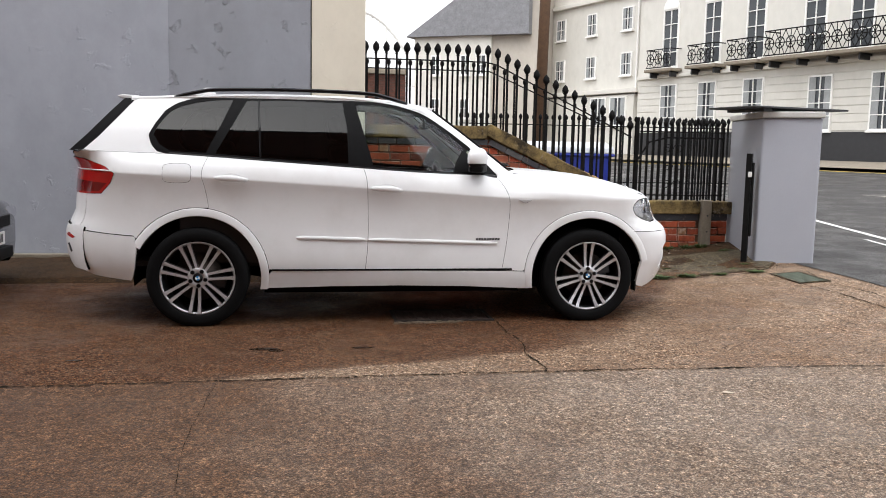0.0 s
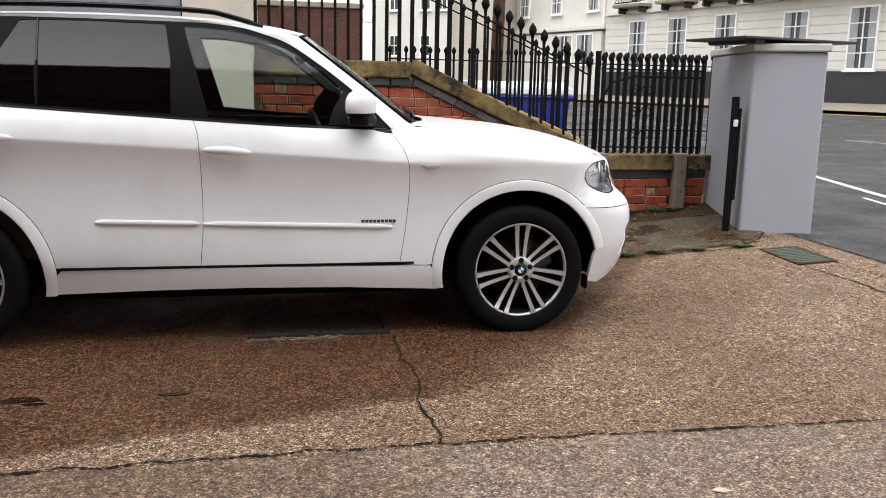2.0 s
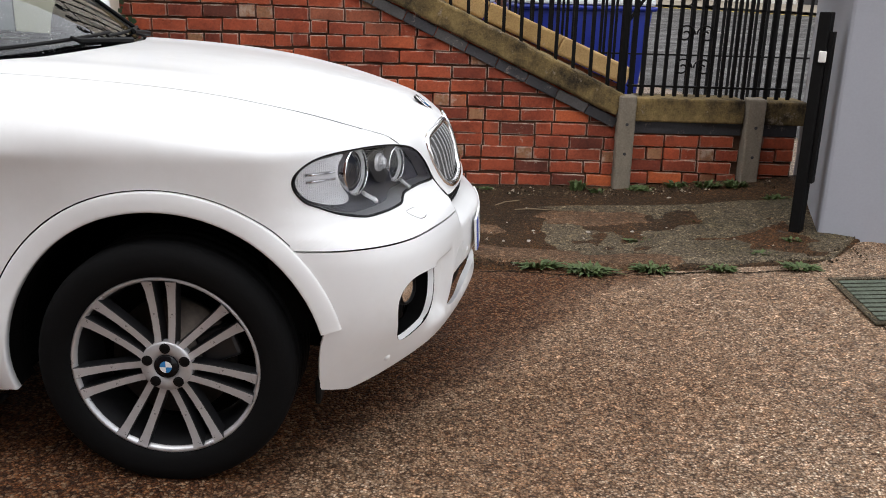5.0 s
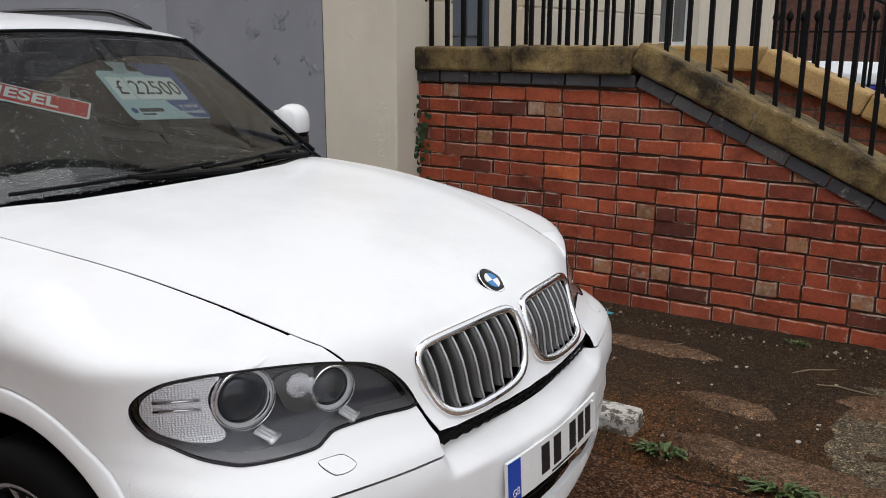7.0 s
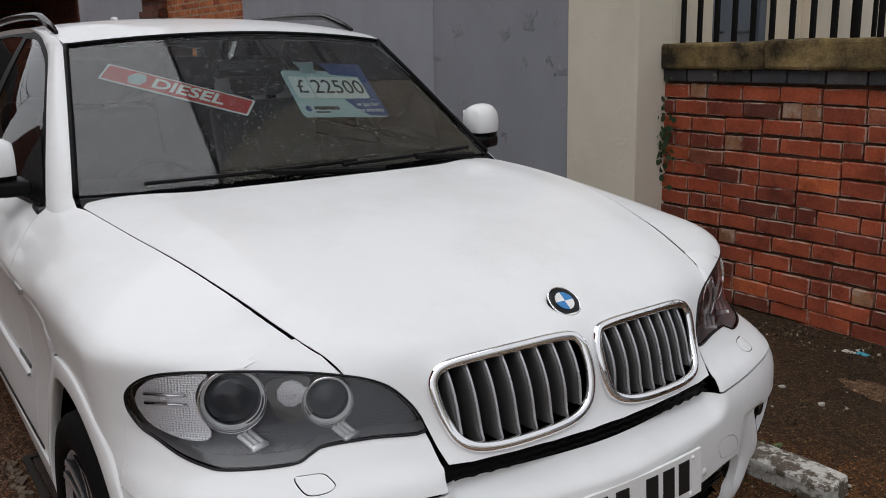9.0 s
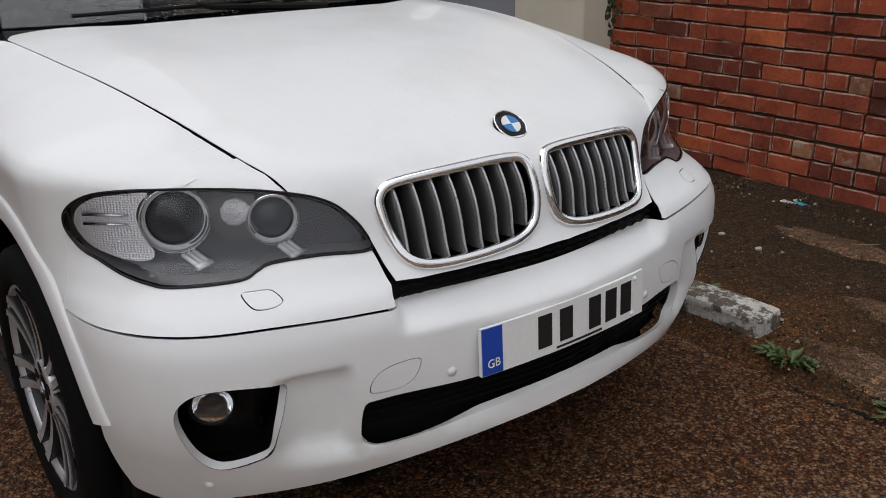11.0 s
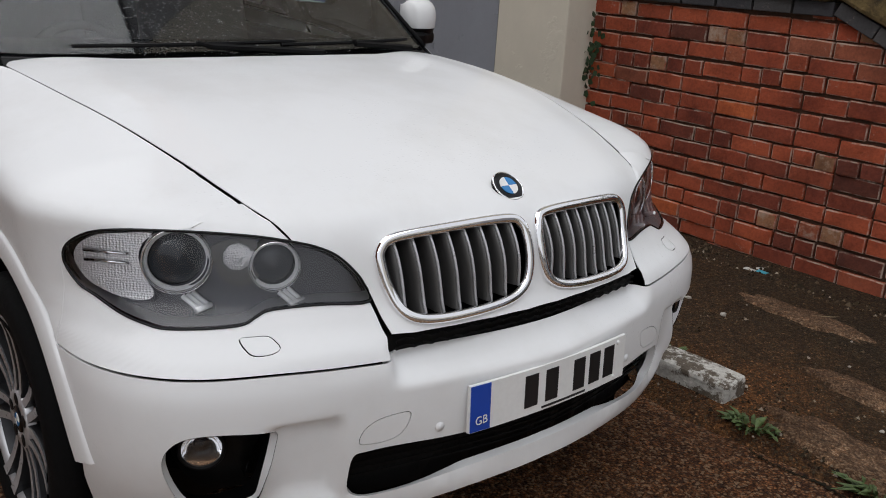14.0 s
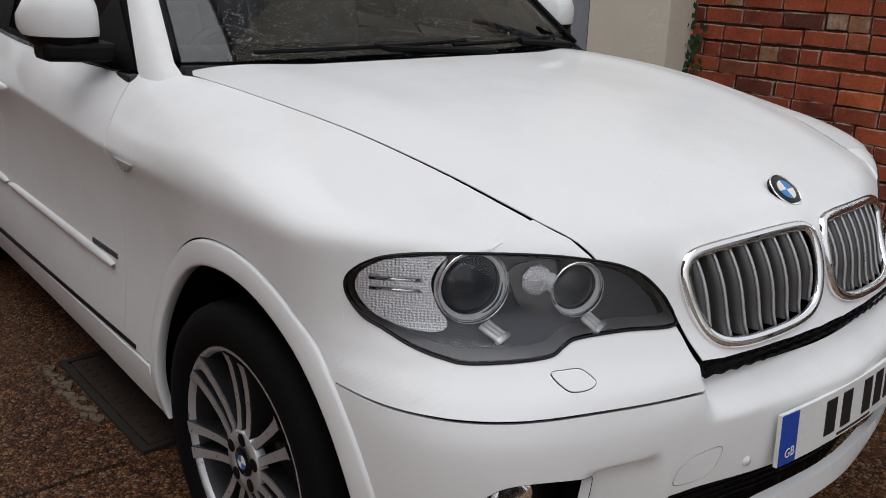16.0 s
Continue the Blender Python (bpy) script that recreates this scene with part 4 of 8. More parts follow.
# ---- bins behind the railings ----
def big_bin(m):
    t = thing("wheelie_bin", "large blue plastic waste bin with a pale lid", "bin", m, "bins behind the railings")
    bm = bmesh.new()
    lo = [bm.verts.new(p) for p in ((-0.58, -0.4, 0.15), (0.58, -0.4, 0.15), (0.58, 0.4, 0.15), (-0.58, 0.4, 0.15))]
    hi = [bm.verts.new(p) for p in ((-0.68, -0.5, 1.2), (0.68, -0.5, 1.2), (0.68, 0.5, 1.2), (-0.68, 0.5, 1.2))]
    bm.faces.new(lo[::-1]), bm.faces.new(hi)
    for i in range(4):
        bm.faces.new((lo[i], lo[(i + 1) % 4], hi[(i + 1) % 4], hi[i]))
    bmesh.ops.bevel(bm, geom=bm.edges[:], offset=0.05, segments=3, affect="EDGES", profile=0.5)
    part("body", bm, M_BIN, t, smooth=True)
    part("rim", boxes((-0.71, -0.53, 1.17, 0.71, 0.53, 1.22), bevel=0.02), M_BIN, t)
    lid = [(-0.53, 1.225), (0.53, 1.225), (0.5, 1.32), (0.2, 1.4), (-0.2, 1.4), (-0.5, 1.32)]
    bm = bmesh.new()
    slab_xz(lid, -0.69, 0.69, 0.02, bm)
    bmesh.ops.rotate(bm, cent=(0, 0, 0), matrix=Matrix.Rotation(radians(90), 3, "Z"), verts=bm.verts[:])
    part("lid", bm, M_BINLID, t)
    for x in (-0.45, 0.45):
        for y in (-0.3, 0.3):
            part("wheel", lathe(bmesh.new(), [(0.0, -0.02), (0.075, -0.02), (0.075, 0.02), (0.0, 0.02)], 14, "y", (x, y, 0.075)), M_BLACK, t)
    return t


big_bin(pose(3.45, 6.3, ground_z(3.45, 6.3) + 0.006, 0, 0, 4))
big_bin(pose(1.9, 6.9, ground_z(1.9, 6.9) + 0.006, 0, 0, -5))


# ---- terrace across the street ----
P0 = Vector((23.3, 25.1, 0.85))
FACE = math.degrees(math.atan2(-ALONG.y, -ALONG.x))


def at_facade(s, z, out=0.0):
    """A pose on the far facade: s metres along it, local x to the right, -y outwards."""
    p = P0.to_2d() + ALONG * s - ACROSS * out
    return pose(p.x, p.y, z, 0, 0, FACE)


terrace = thing("terrace_house", "white stucco terrace with tall windows and iron balconies", "house", at_facade(0, 0))
part("wall", boxes((-16.2, 0, 2.2, 30, 9, 13)), M_WHITE_STUCCO, terrace)
part("plinth", boxes((-16.2, -0.06, 0.6, 30, 9, 2.2)), M_BLACK, terrace, "black-painted plinth")
part("string_course", boxes((-16.2, -0.16, 5.15, 30, 0, 5.32), (-16.2, -0.1, 9.6, 30, 0, 9.75), bevel=0.02), M_WHITE_STUCCO, terrace)
part("cornice", boxes((-16.3, -0.5, 12.8, 30, 0, 13.3), bevel=0.05), M_WHITE_STUCCO, terrace)
part("roof", boxes((-16.2, 0.3, 13.0, 30, 9, 13.4)), M_SLATE, terrace)
for k in range(8):
    part("block_course", boxes((-16.2, -0.03, 2.26 + 0.36 * k, 30, -0.002, 2.26 + 0.36 * k + 0.33), bevel=0.012), M_WHITE_STUCCO, terrace)
for s, z in ((14.2, 2.35), (11.3, 2.35), (8.2, 2.35), (4.3, 2.25), (1.1, 2.25), (-2.6, 2.25)):
    sash_window("window", at_facade(s, z, 0.12), 1.3, 2.45, 2, 4, "white sash window with net curtains on the far terrace", group="terrace windows")
for n, s in enumerate((14.2, 11.05, 8.2, 4.75, 2.35, -1.2)):
    sash_window("window", at_facade(s, 5.7, 0.1), 1.2, 3.1, 2, 4, "tall white French window above a balcony" + (" with an arched head" if n < 2 else ""), False, n < 2, "terrace windows")


def balcony(s, w, z, h, d=0.75):
    t = thing("balcony", "black scrolled cast-iron balcony on a stone shelf", "balcony", at_facade(s, z, 0.02), "terrace balconies")
    part("shelf", boxes((-0.1, -d - 0.05, -0.16, w + 0.1, 0, 0), bevel=0.03), M_CONCRETE, t)
    for x in np.linspace(0.2, w - 0.2, max(2, int(w / 1.6) + 1)):
        part("bracket", boxes((x - 0.06, -d * 0.8, -0.45, x + 0.06, 0, -0.16), bevel=0.05), M_BLACK, t)
    part("top_rail", boxes((0, -d, h - 0.05, w, -d + 0.05, h), (0, -d, 0.05, w, -d + 0.05, 0.1), (0, -d, h - 0.05, 0.05, 0, h), (w - 0.05, -d, h - 0.05, w, 0, h)), M_IRON, t)
    n = max(2, int(round(w / 0.62)))
    for k in range(n):
        bm = bmesh.new()
        cx, r = (k + 0.5) * w / n, w / n * 0.42
        ring = [(cx + r * math.cos(a), -d + 0.025, h / 2 + r * math.sin(a)) for a in np.linspace(0, 2 * math.pi, 13)]
        tube(bm, ring, 0.03, 4, False)
        for a, b in (((-1, -1), (1, 1)), ((-1, 1), (1, -1)), ((0, -1), (0, 1)), ((-1, 0), (1, 0))):
            tube(bm, [(cx + a[0] * w / n / 2, -d + 0.025, h / 2 + a[1] * h / 2.2), (cx + b[0] * w / n / 2, -d + 0.025, h / 2 + b[1] * h / 2.2)], 0.022, 4)
        part("panel", bm, M_IRON, t)


for s in (14.7, 11.5, 8.75):
    balcony(s, 1.95, 5.6, 1.05)
balcony(6.2, 11.5, 5.6, 1.2, 0.95)

side = thing("town_house", "cream stucco town house with small sash windows", "house", at_facade(28.0, 0, -0.4))
part("wall", boxes((0, 0, 0.5, 12.6, 9, 13.5)), M_WHITE_STUCCO, side)
part("cornice", boxes((-0.1, -0.25, 10.1, 11.8, 0, 10.35), (-0.1, -0.6, 4.5, 11.85, 0, 4.75), bevel=0.03), M_WHITE_STUCCO, side)
part("shop_front", boxes((1.5, -0.45, 0.6, 11.5, -0.002, 4.4)), M_WHITE_STUCCO, side)
part("drainpipe", tube(bmesh.new(), [(11.2, -0.1, 0.6), (11.2, -0.1, 13)], 0.06), M_WOODWHITE, side)
for s in (25.1, 21.75, 18.3):
    for z in (5.55, 8.15):
        sash_window("window", at_facade(s, z, -0.29), 1.0, 1.35, 2, 2, "small white sash window on the cream town house", group="town house windows")
for s in (18.6, 16.9 + 3.6):
    sash_window("window", at_facade(s, 2.6, 0.16), 1.5, 1.7, 2, 1, "ground-floor window under a cornice", group="town house windows")

gable = thing("gabled_house", "pale gabled house with a slate roof", "house", pose(7.0, 51.5, 0.85, 0, 0, -32))
part("wall", boxes((0, 0, 0, 5.4, 9, 7.6)), M_WHITE_STUCCO, gable)
part("gable_wall", boxes((5.4, 0.3, 0, 8.6, 9, 11.5)), M_GABLE, gable)
bm = bmesh.new()
slab_xz([(-0.5, 7.5), (8.0, 7.5), (8.0, 10.9), (4.6, 10.9)], -0.4, 4, bm=bm)
part("roof", bm, M_SLATE, gable)
part("chimney", boxes((4.6, 2, 11.3, 5.7, 3, 13.2)), M_ORANGE, gable)
for x, z in ((1.2, 5.0), (3.3, 5.0), (4.4, 5.0), (1.2, 2.2), (3.3, 2.2)):
    w = sash_window("window", gable.matrix_basis @ pose(x, -0.11, z), 0.7, 1.3, 2, 2, "small sash window on the gabled house", False, group="gabled house windows")
abutment = thing("bridge_wall", "dark red brick railway wall far behind the forecourt", "wall", kind="structure")
M_OLDBRICK = brickwork("sooty_brick", ((0.075, 0.028, 0.018), (0.11, 0.04, 0.026)), (0.05, 0.04, 0.033))
part("wall", boxes((-16, 45.0, 0.3, 5.6, 46.0, 5.4)), M_OLDBRICK, abutment)
part("coping", boxes((-16, 44.85, 5.4, 5.7, 46.1, 5.7), bevel=0.05), M_CONCRETE, abutment)
for x in (-12.5, -8.0, -3.5, 1.0):
    part("pier", boxes((x, 44.7, 0.3, x + 0.9, 44.998, 5.395), bevel=0.03), M_OLDBRICK, abutment)
pole = thing("telegraph_pole", "dark weathered timber telegraph pole", "pole", pose(5.9, 16.5, ground_z(5.9, 16.5), 0, 1.0, 0))
part("shaft", tube(bmesh.new(), [(0, 0, 0), (0, 0, 11)], [0.17, 0.13], 12), M_TIMBER, pole, smooth=True)
arch = thing("arched_bridge", "white lattice arched footbridge far off", "bridge", pose(5.8, 60, 6.6, 0, 0, 0))
line = [(9 * t - 5.5, 0, 4.6 - 4.2 * (2 * t - 0.75) ** 2) for t in np.linspace(0, 1, 17)]
part("arch", tube(bmesh.new(), line, 0.16, 6), M_WOODWHITE, arch)
for k in range(1, 16):
    x, _, z = line[k]
    part("hanger", tube(bmesh.new(), [(x, 0, -0.6), (x, 0, z)], 0.05, 4), M_WOODWHITE, arch)
part("deck", boxes((-6, -0.5, -0.9, 4, 0.5, -0.5)), M_WOODWHITE, arch)
part("abutment", boxes((-7, -0.8, -6.3, -5.6, 0.8, -0.4), (3.6, -0.8, -6.3, 5, 0.8, -0.4)), M_CONCRETE, arch)


# ---- the car's surfaces: half-width of the side, nose, bonnet, glasshouse ----
def tab(x, pairs):
    """Smooth interpolation through sorted pairs."""
    if x <= pairs[0][0]:
        return pairs[0][1]
    if x >= pairs[-1][0]:
        return pairs[-1][1]
    for i in range(len(pairs) - 1):
        (x0, y0), (x1, y1) = pairs[i], pairs[i + 1]
        if x0 <= x <= x1:
            h = x1 - x0
            d = (y1 - y0) / h
            a = (y1 - pairs[i - 1][1]) / (x1 - pairs[i - 1][0]) if i > 0 else d
            b = (pairs[i + 2][1] - y0) / (pairs[i + 2][0] - x0) if i + 2 < len(pairs) else d
            t = (x - x0) / h
            return y0 * (1 + 2 * t) * (1 - t) ** 2 + a * h * t * (1 - t) ** 2 + y1 * t * t * (3 - 2 * t) + b * h * t * t * (t - 1)
    return pairs[-1][1]


WHEEL_X, WHEEL_Z, ARCH_R, FLARE_R = 1.4665, 0.355, 0.448, 0.508
NOSE = [(0.2, 2.2), (0.25, 2.255), (0.32, 2.3), (0.42, 2.333), (0.52, 2.345), (0.62, 2.345), (0.68, 2.337), (0.71, 2.314), (0.75, 2.268), (0.8, 2.25), (0.86, 2.237), (0.92, 2.212), (0.96, 2.187), (1.0, 2.147), (1.1, 2.03)]
TAIL = [(0.25, 2.3), (0.35, 2.42), (0.45, 2.49), (0.6, 2.51), (0.7, 2.5), (0.78, 2.45), (0.95, 2.43), (1.1, 2.41), (1.25, 2.36), (1.4, 2.26), (1.6, 2.1)]


def crease(x):
    """Height of the line along the doors."""
    return tab(x, [(-2.3, 1.12), (-1.64, 1.092), (-1.12, 1.066), (-0.25, 1.02), (0.41, 0.981), (0.81, 0.957), (1.15, 0.95), (2.3, 0.95)])


EDGE = [(0.8, 0.77), (0.9, 0.768), (1.11, 0.758), (1.33, 0.738), (1.47, 0.716), (1.63, 0.684), (1.77, 0.653), (1.88, 0.627), (1.96, 0.604), (2.04, 0.578), (2.08, 0.547), (2.3, 0.49)]
BELT = [(-2.4, 1.27), (-1.68, 1.244), (-1.37, 1.227), (-0.93, 1.2), (-0.27, 1.16), (0.25, 1.131), (0.7, 1.119)]


TOPS = {}


def top_of_side(x):
    """Height and half-width at which the side ends, at the belt or the bonnet."""
    if x < 0.62:
        z = tab(x, BELT)
        return z, glass_y(x, z) + 0.012
    if x > 1.0:
        k = round(x, 4)
        if k not in TOPS:
            y = tab(x, EDGE)
            q = x
            for _ in range(4):
                q += x - bonnet_point(q, y)[0]
            TOPS[k] = (bonnet_point(q, y)[2], y)
        return TOPS[k]
    t = (x - 0.62) / 0.38
    t = t * t * (3 - 2 * t)
    z0, (z1, y1) = tab(x, BELT), top_of_side(1.001)
    z1 += (1.001 - x) * 0.03
    y1 = tab(x, EDGE)
    return z0 + (z1 - z0) * t, (glass_y(x, z0) + 0.012) * (1 - t) + y1 * t


def width0(x, z):
    """Half-width of the side below the line, without the rounded ends."""
    w = z - crease(x)
    hollow = smooth01((1.45 - x) / 0.35) * smooth01((x + 2.3) / 0.4)
    dent = tab(w, [(-0.6, 0.0), (-0.5, 0.005), (-0.32, 0.016), (-0.15, 0.016), (-0.05, 0.008), (-0.012, 0.0015), (0.0, 0.0)]) if -0.6 < w < 0 else 0.0
    return -dent * hollow + tab(w, [(-0.85, 0.87), (-0.75, 0.9), (-0.66, 0.927), (-0.56, 0.943), (-0.4, 0.948), (-0.2, 0.951), (-0.06, 0.9595), (-0.012, 0.9642), (0.0, 0.9648), (0.2, 0.955)])


def nose_p(z):
    return tab(z, [(0.3, 3.6), (0.38, 4.1), (0.46, 5.0), (0.54, 5.6), (0.66, 5.6), (0.7, 4.9), (0.725, 3.6), (0.75, 2.6), (0.78, 2.05), (0.82, 1.82), (1.0, 1.8)])


X_FRONT, X_REAR = 1.7, -1.75


def swept(y, z):
    """How far the bumper falls back from the middle to its corners."""
    s = tab(z, [(0.3, 0.2), (0.4, 0.21), (0.68, 0.21), (0.705, 0.18), (0.74, 0.08), (0.775, 0.015), (0.8, 0.0)])
    return s * (math.sqrt(y * y + 0.0225) - 0.15)


def tapered(x, z):
    w = y = width0(x, z)
    if x > X_FRONT - 0.2:
        p, n = nose_p(z), tab(z, NOSE)
        lo, hi = 0.0, w
        for _ in range(24):
            y = (lo + hi) / 2
            t = (x + swept(y, z) - X_FRONT) / (n - X_FRONT)
            r = y / w
            if t <= 0 or (t < 1 and r ** p + t ** p < 1):
                lo = y
            else:
                hi = y
        y = hi
    if x < X_REAR:
        n = -tab(z, TAIL)
        t = min(1.0, (x - X_REAR) / (n - X_REAR))
        y *= max(0.0, 1 - t ** 2.6) ** (1 / 2.6)
    return y


def side_y(x, z):
    """Half-width of the body at x, z."""
    zb = crease(x)
    if z <= zb:
        y = tapered(x, z)
        if 1.98 < x < 2.1 and z > 0.88:
            # the wing's tip follows the bonnet's rounded edge
            top, yb = top_of_side(x)
            y += (yb - y) * math.exp(-max(0.0, top - z) / 0.012) * min(1.0, (x - 1.98) / 0.04)
        return y
    top, yb = top_of_side(x)
    y0 = tapered(x, zb)
    v = (z - zb) / max(0.004, top - zb)
    if v <= 1:
        k = 0.42 * min(1.0, max(0.0, (1.2 - x) / 0.4))
        return yb + (y0 - yb) * (1 - k * v - (1 - k) * v ** 2.4)
    return yb - (v - 1) * 0.05


def nose_x(y, z):
    """The nose's x at half-width y and height z."""
    p, n = nose_p(z), tab(z, NOSE)
    x = 2.1
    for _ in range(4):
        r = min(1.0, abs(y) / width0(x, z))
        x = X_FRONT + (n - X_FRONT) * max(0.0, 1 - r ** p) ** (1 / p) - swept(y, z)
    return x


HOOD = [(0.6, 1.172), (0.8, 1.168), (1.2, 1.152), (1.55, 1.123), (1.8, 1.082), (1.95, 1.045), (2.05, 1.015), (2.15, 0.975), (2.25, 0.93)]
CROWN = [(0.7, 0.016), (1.4, 0.022), (1.8, 0.042), (2.08, 0.064), (2.3, 0.075)]


def hood_z(x, y):
    """The bonnet's and the wing tops' height."""
    a = abs(y)
    z = tab(x, HOOD) - tab(x, CROWN) * (a / 0.6) ** 2
    # raised band along the edge and a falling shoulder outside it
    edge = tab(x, EDGE)
    z += 0.008 * math.exp(-((a - edge * 0.78) / 0.1) ** 2)
    if a > edge:
        z -= 0.9 * (a - edge) ** 2
    return z


def nose_top(y):
    """Height at which the bonnet turns down into the nose."""
    lo, hi = 0.8, 1.12
    for _ in range(22):
        mid = (lo + hi) / 2
        if hood_z(nose_x(y, mid), y) > mid:
            lo = mid
        else:
            hi = mid
    return lo


def bonnet_point(q, y, cache={}):
    """Bonnet chart: q is x on top; past the turn it runs down the nose."""
    k = round(y, 4)
    if k not in cache:
        z = nose_top(y)
        cache[k] = (nose_x(y, z), z)
    xe, ze = cache[k]
    out = [0.0, 0.0]
    for d in (-0.036, -0.018, 0.0, 0.018, 0.036):
        s = q + d
        if s <= xe:
            px, pz = s, hood_z(s, y)
        else:
            pz = ze - (s - xe)
            px = nose_x(y, pz)
        out[0] += px / 5
        out[1] += pz / 5
    return out[0], y, out[1]


def glass_y(x, z):
    """Half-width of the side windows."""
    return 0.884 - (z - 1.2) * 0.40 - 0.34 * max(0.0, z - 1.2) ** 2 - 0.02 * max(0, -x - 1.0) ** 2 - 0.0565 * (x + math.sqrt(x * x + 0.01))


def screen_point(y, t):
    """Windscreen: t from 0 at its foot to 1 at the roof."""
    f = (abs(y) / 0.75) ** 2
    x0, z0 = 0.985 - 0.135 * f, 1.158 + 0.0 * f
    g = (abs(y) / 0.63) ** 2
    x1, z1 = 0.335 - 0.065 * g, 1.632 - 0.036 * g
    bow = 0.005 * math.sin(math.pi * t)
    return x0 + (x1 - x0) * t + bow * 0.62, y, z0 + (z1 - z0) * t + bow * 0.78


ROOF = [(-2.1, 1.655), (-1.9, 1.668), (-1.4, 1.705), (-0.8, 1.72), (-0.2, 1.708), (0.15, 1.672), (0.34, 1.634)]


def roof_z(x, y):
    return tab(x, ROOF) - 0.042 * (abs(y) / 0.63) ** 2.4


# ---- car materials ----
def car_paint():
    m, nt, b = start("white_car_paint", (0.8, 0.8, 0.8), 0.6, Specular_IOR_Level=0.1)
    b.inputs["Coat Weight"].default_value = 0.6
    b.inputs["Coat Roughness"].default_value = 0.04
    b.inputs["Coat IOR"].default_value = 1.4
    where = node(nt, "NewGeometry").outputs["Position"]
    drops = node(nt, "TexVoronoi", Scale=140.0, Vector=where)
    dome = node(nt, "MapRange", _0=drops.outputs["Distance"], _1=0.0, _2=0.42, _3=1.0, _4=0.0).outputs[0]
    sel = ramp(nt, node(nt, "SeparateColor", _0=drops.outputs["Color"]).outputs[0], [(0.78, (0, 0, 0)), (0.82, (1, 1, 1))])
    area = ramp(nt, noise_tex(nt, 1.7, 3, 0.5, where), [(0.5, (0, 0, 0)), (0.62, (1, 1, 1))])
    hgt = node(nt, "Math", _0=dome, _1=node(nt, "Math", _0=sel, _1=area, set_operation="MULTIPLY").outputs[0], set_operation="MULTIPLY").outputs[0]
    wet = node(nt, "Bump", Height=hgt, Strength=0.5, Distance=0.003)
    nt.links.new(wet.outputs[0], b.inputs["Coat Normal"])
    grime = ramp(nt, noise_tex(nt, 2.6, 6, 0.65, where), [(0.45, (0.79, 0.795, 0.8)), (0.75, (0.72, 0.72, 0.715))])
    nt.links.new(grime, b.inputs["Base Color"])
    return m


def glass(name, tint, wet=False, ior=1.5):
    """Thin glass: tinted see-through sheet with a mirror-like sheen that grows at a slant."""
    m = bpy.data.materials.new(name)
    m.use_nodes = True
    nt = m.node_tree
    nt.nodes.remove(nt.nodes["Principled BSDF"])
    clear = node(nt, "BsdfTransparent", Color=(*tint, 1))
    gloss = node(nt, "BsdfGlossy", Color=(1, 1, 1, 1), Roughness=0.02)
    fres = node(nt, "Fresnel", IOR=ior)
    mix = node(nt, "MixShader", _0=fres.outputs[0], _1=clear.outputs[0], _2=gloss.outputs[0])
    last = mix
    if wet:
        where = node(nt, "NewGeometry").outputs["Position"]
        drops = node(nt, "TexVoronoi", Scale=150.0, Vector=where)
        size = node(nt, "SeparateColor", _0=drops.outputs["Color"])
        near = node(nt, "Math", _0=drops.outputs["Distance"], _1=node(nt, "MapRange", _0=size.outputs[1], _1=0.45, _2=1.0, _3=0.0, _4=0.42).outputs[0], set_operation="LESS_THAN").outputs[0]
        dome = node(nt, "MapRange", _0=drops.outputs["Distance"], _1=0.0, _2=0.42, _3=1.0, _4=0.0).outputs[0]
        bp = node(nt, "Bump", Height=node(nt, "Math", _0=dome, _1=near, set_operation="MULTIPLY").outputs[0], Strength=0.8, Distance=0.004)
        bead = node(nt, "BsdfGlossy", Color=(0.9, 0.92, 0.92, 1), Roughness=0.1, Normal=bp.outputs[0])
        last = node(nt, "MixShader", _0=node(nt, "Math", _0=near, _1=0.6, set_operation="MULTIPLY").outputs[0], _1=mix.outputs[0], _2=bead.outputs[0])
    nt.links.new(last.outputs[0], nt.nodes["Material Output"].inputs["Surface"])
    return m


M_PAINT = car_paint()
M_CARBLACK = plain("black_trim_plastic", (0.003, 0.003, 0.0033), 0.5, vary=0.25, scale=40, relief=0.15, Specular_IOR_Level=0.15)
M_GLOSSBLACK = start("gloss_black_trim", (0.005, 0.005, 0.006), 0.15, Specular_IOR_Level=0.25)[0]
# near-black that puts the shade of gaps and hollows into the colour
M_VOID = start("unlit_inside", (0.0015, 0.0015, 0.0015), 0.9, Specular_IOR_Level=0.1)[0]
M_TYRE = plain("tyre_rubber", (0.0035, 0.0035, 0.0038), 0.8, vary=0.3, scale=12, relief=0.3, Specular_IOR_Level=0.12)
M_ALLOY = plain("machined_alloy", (0.5, 0.5, 0.515), 0.3, 0.5, vary=0.06, scale=30)
M_ALLOYDARK = plain("dark_grey_alloy", (0.035, 0.035, 0.038), 0.4, 0.6, vary=0.15)
M_DISC = plain("brake_disc", (0.09, 0.075, 0.065), 0.5, 1.0, vary=0.3, scale=20)
M_CHROME = start("chrome", (0.9, 0.9, 0.91), 0.06, 1.0)[0]
M_SATIN = start("satin_grey_slat", (0.1, 0.097, 0.095), 0.38, 0.6)[0]
M_GLASS = glass("car_window_glass", (0.72, 0.79, 0.76), ior=1.34)
M_SCREEN = glass("windscreen_glass", (0.7, 0.76, 0.73), wet=True, ior=1.56)
M_PRIVACY = glass("privacy_glass", (0.05, 0.052, 0.055), ior=1.34)
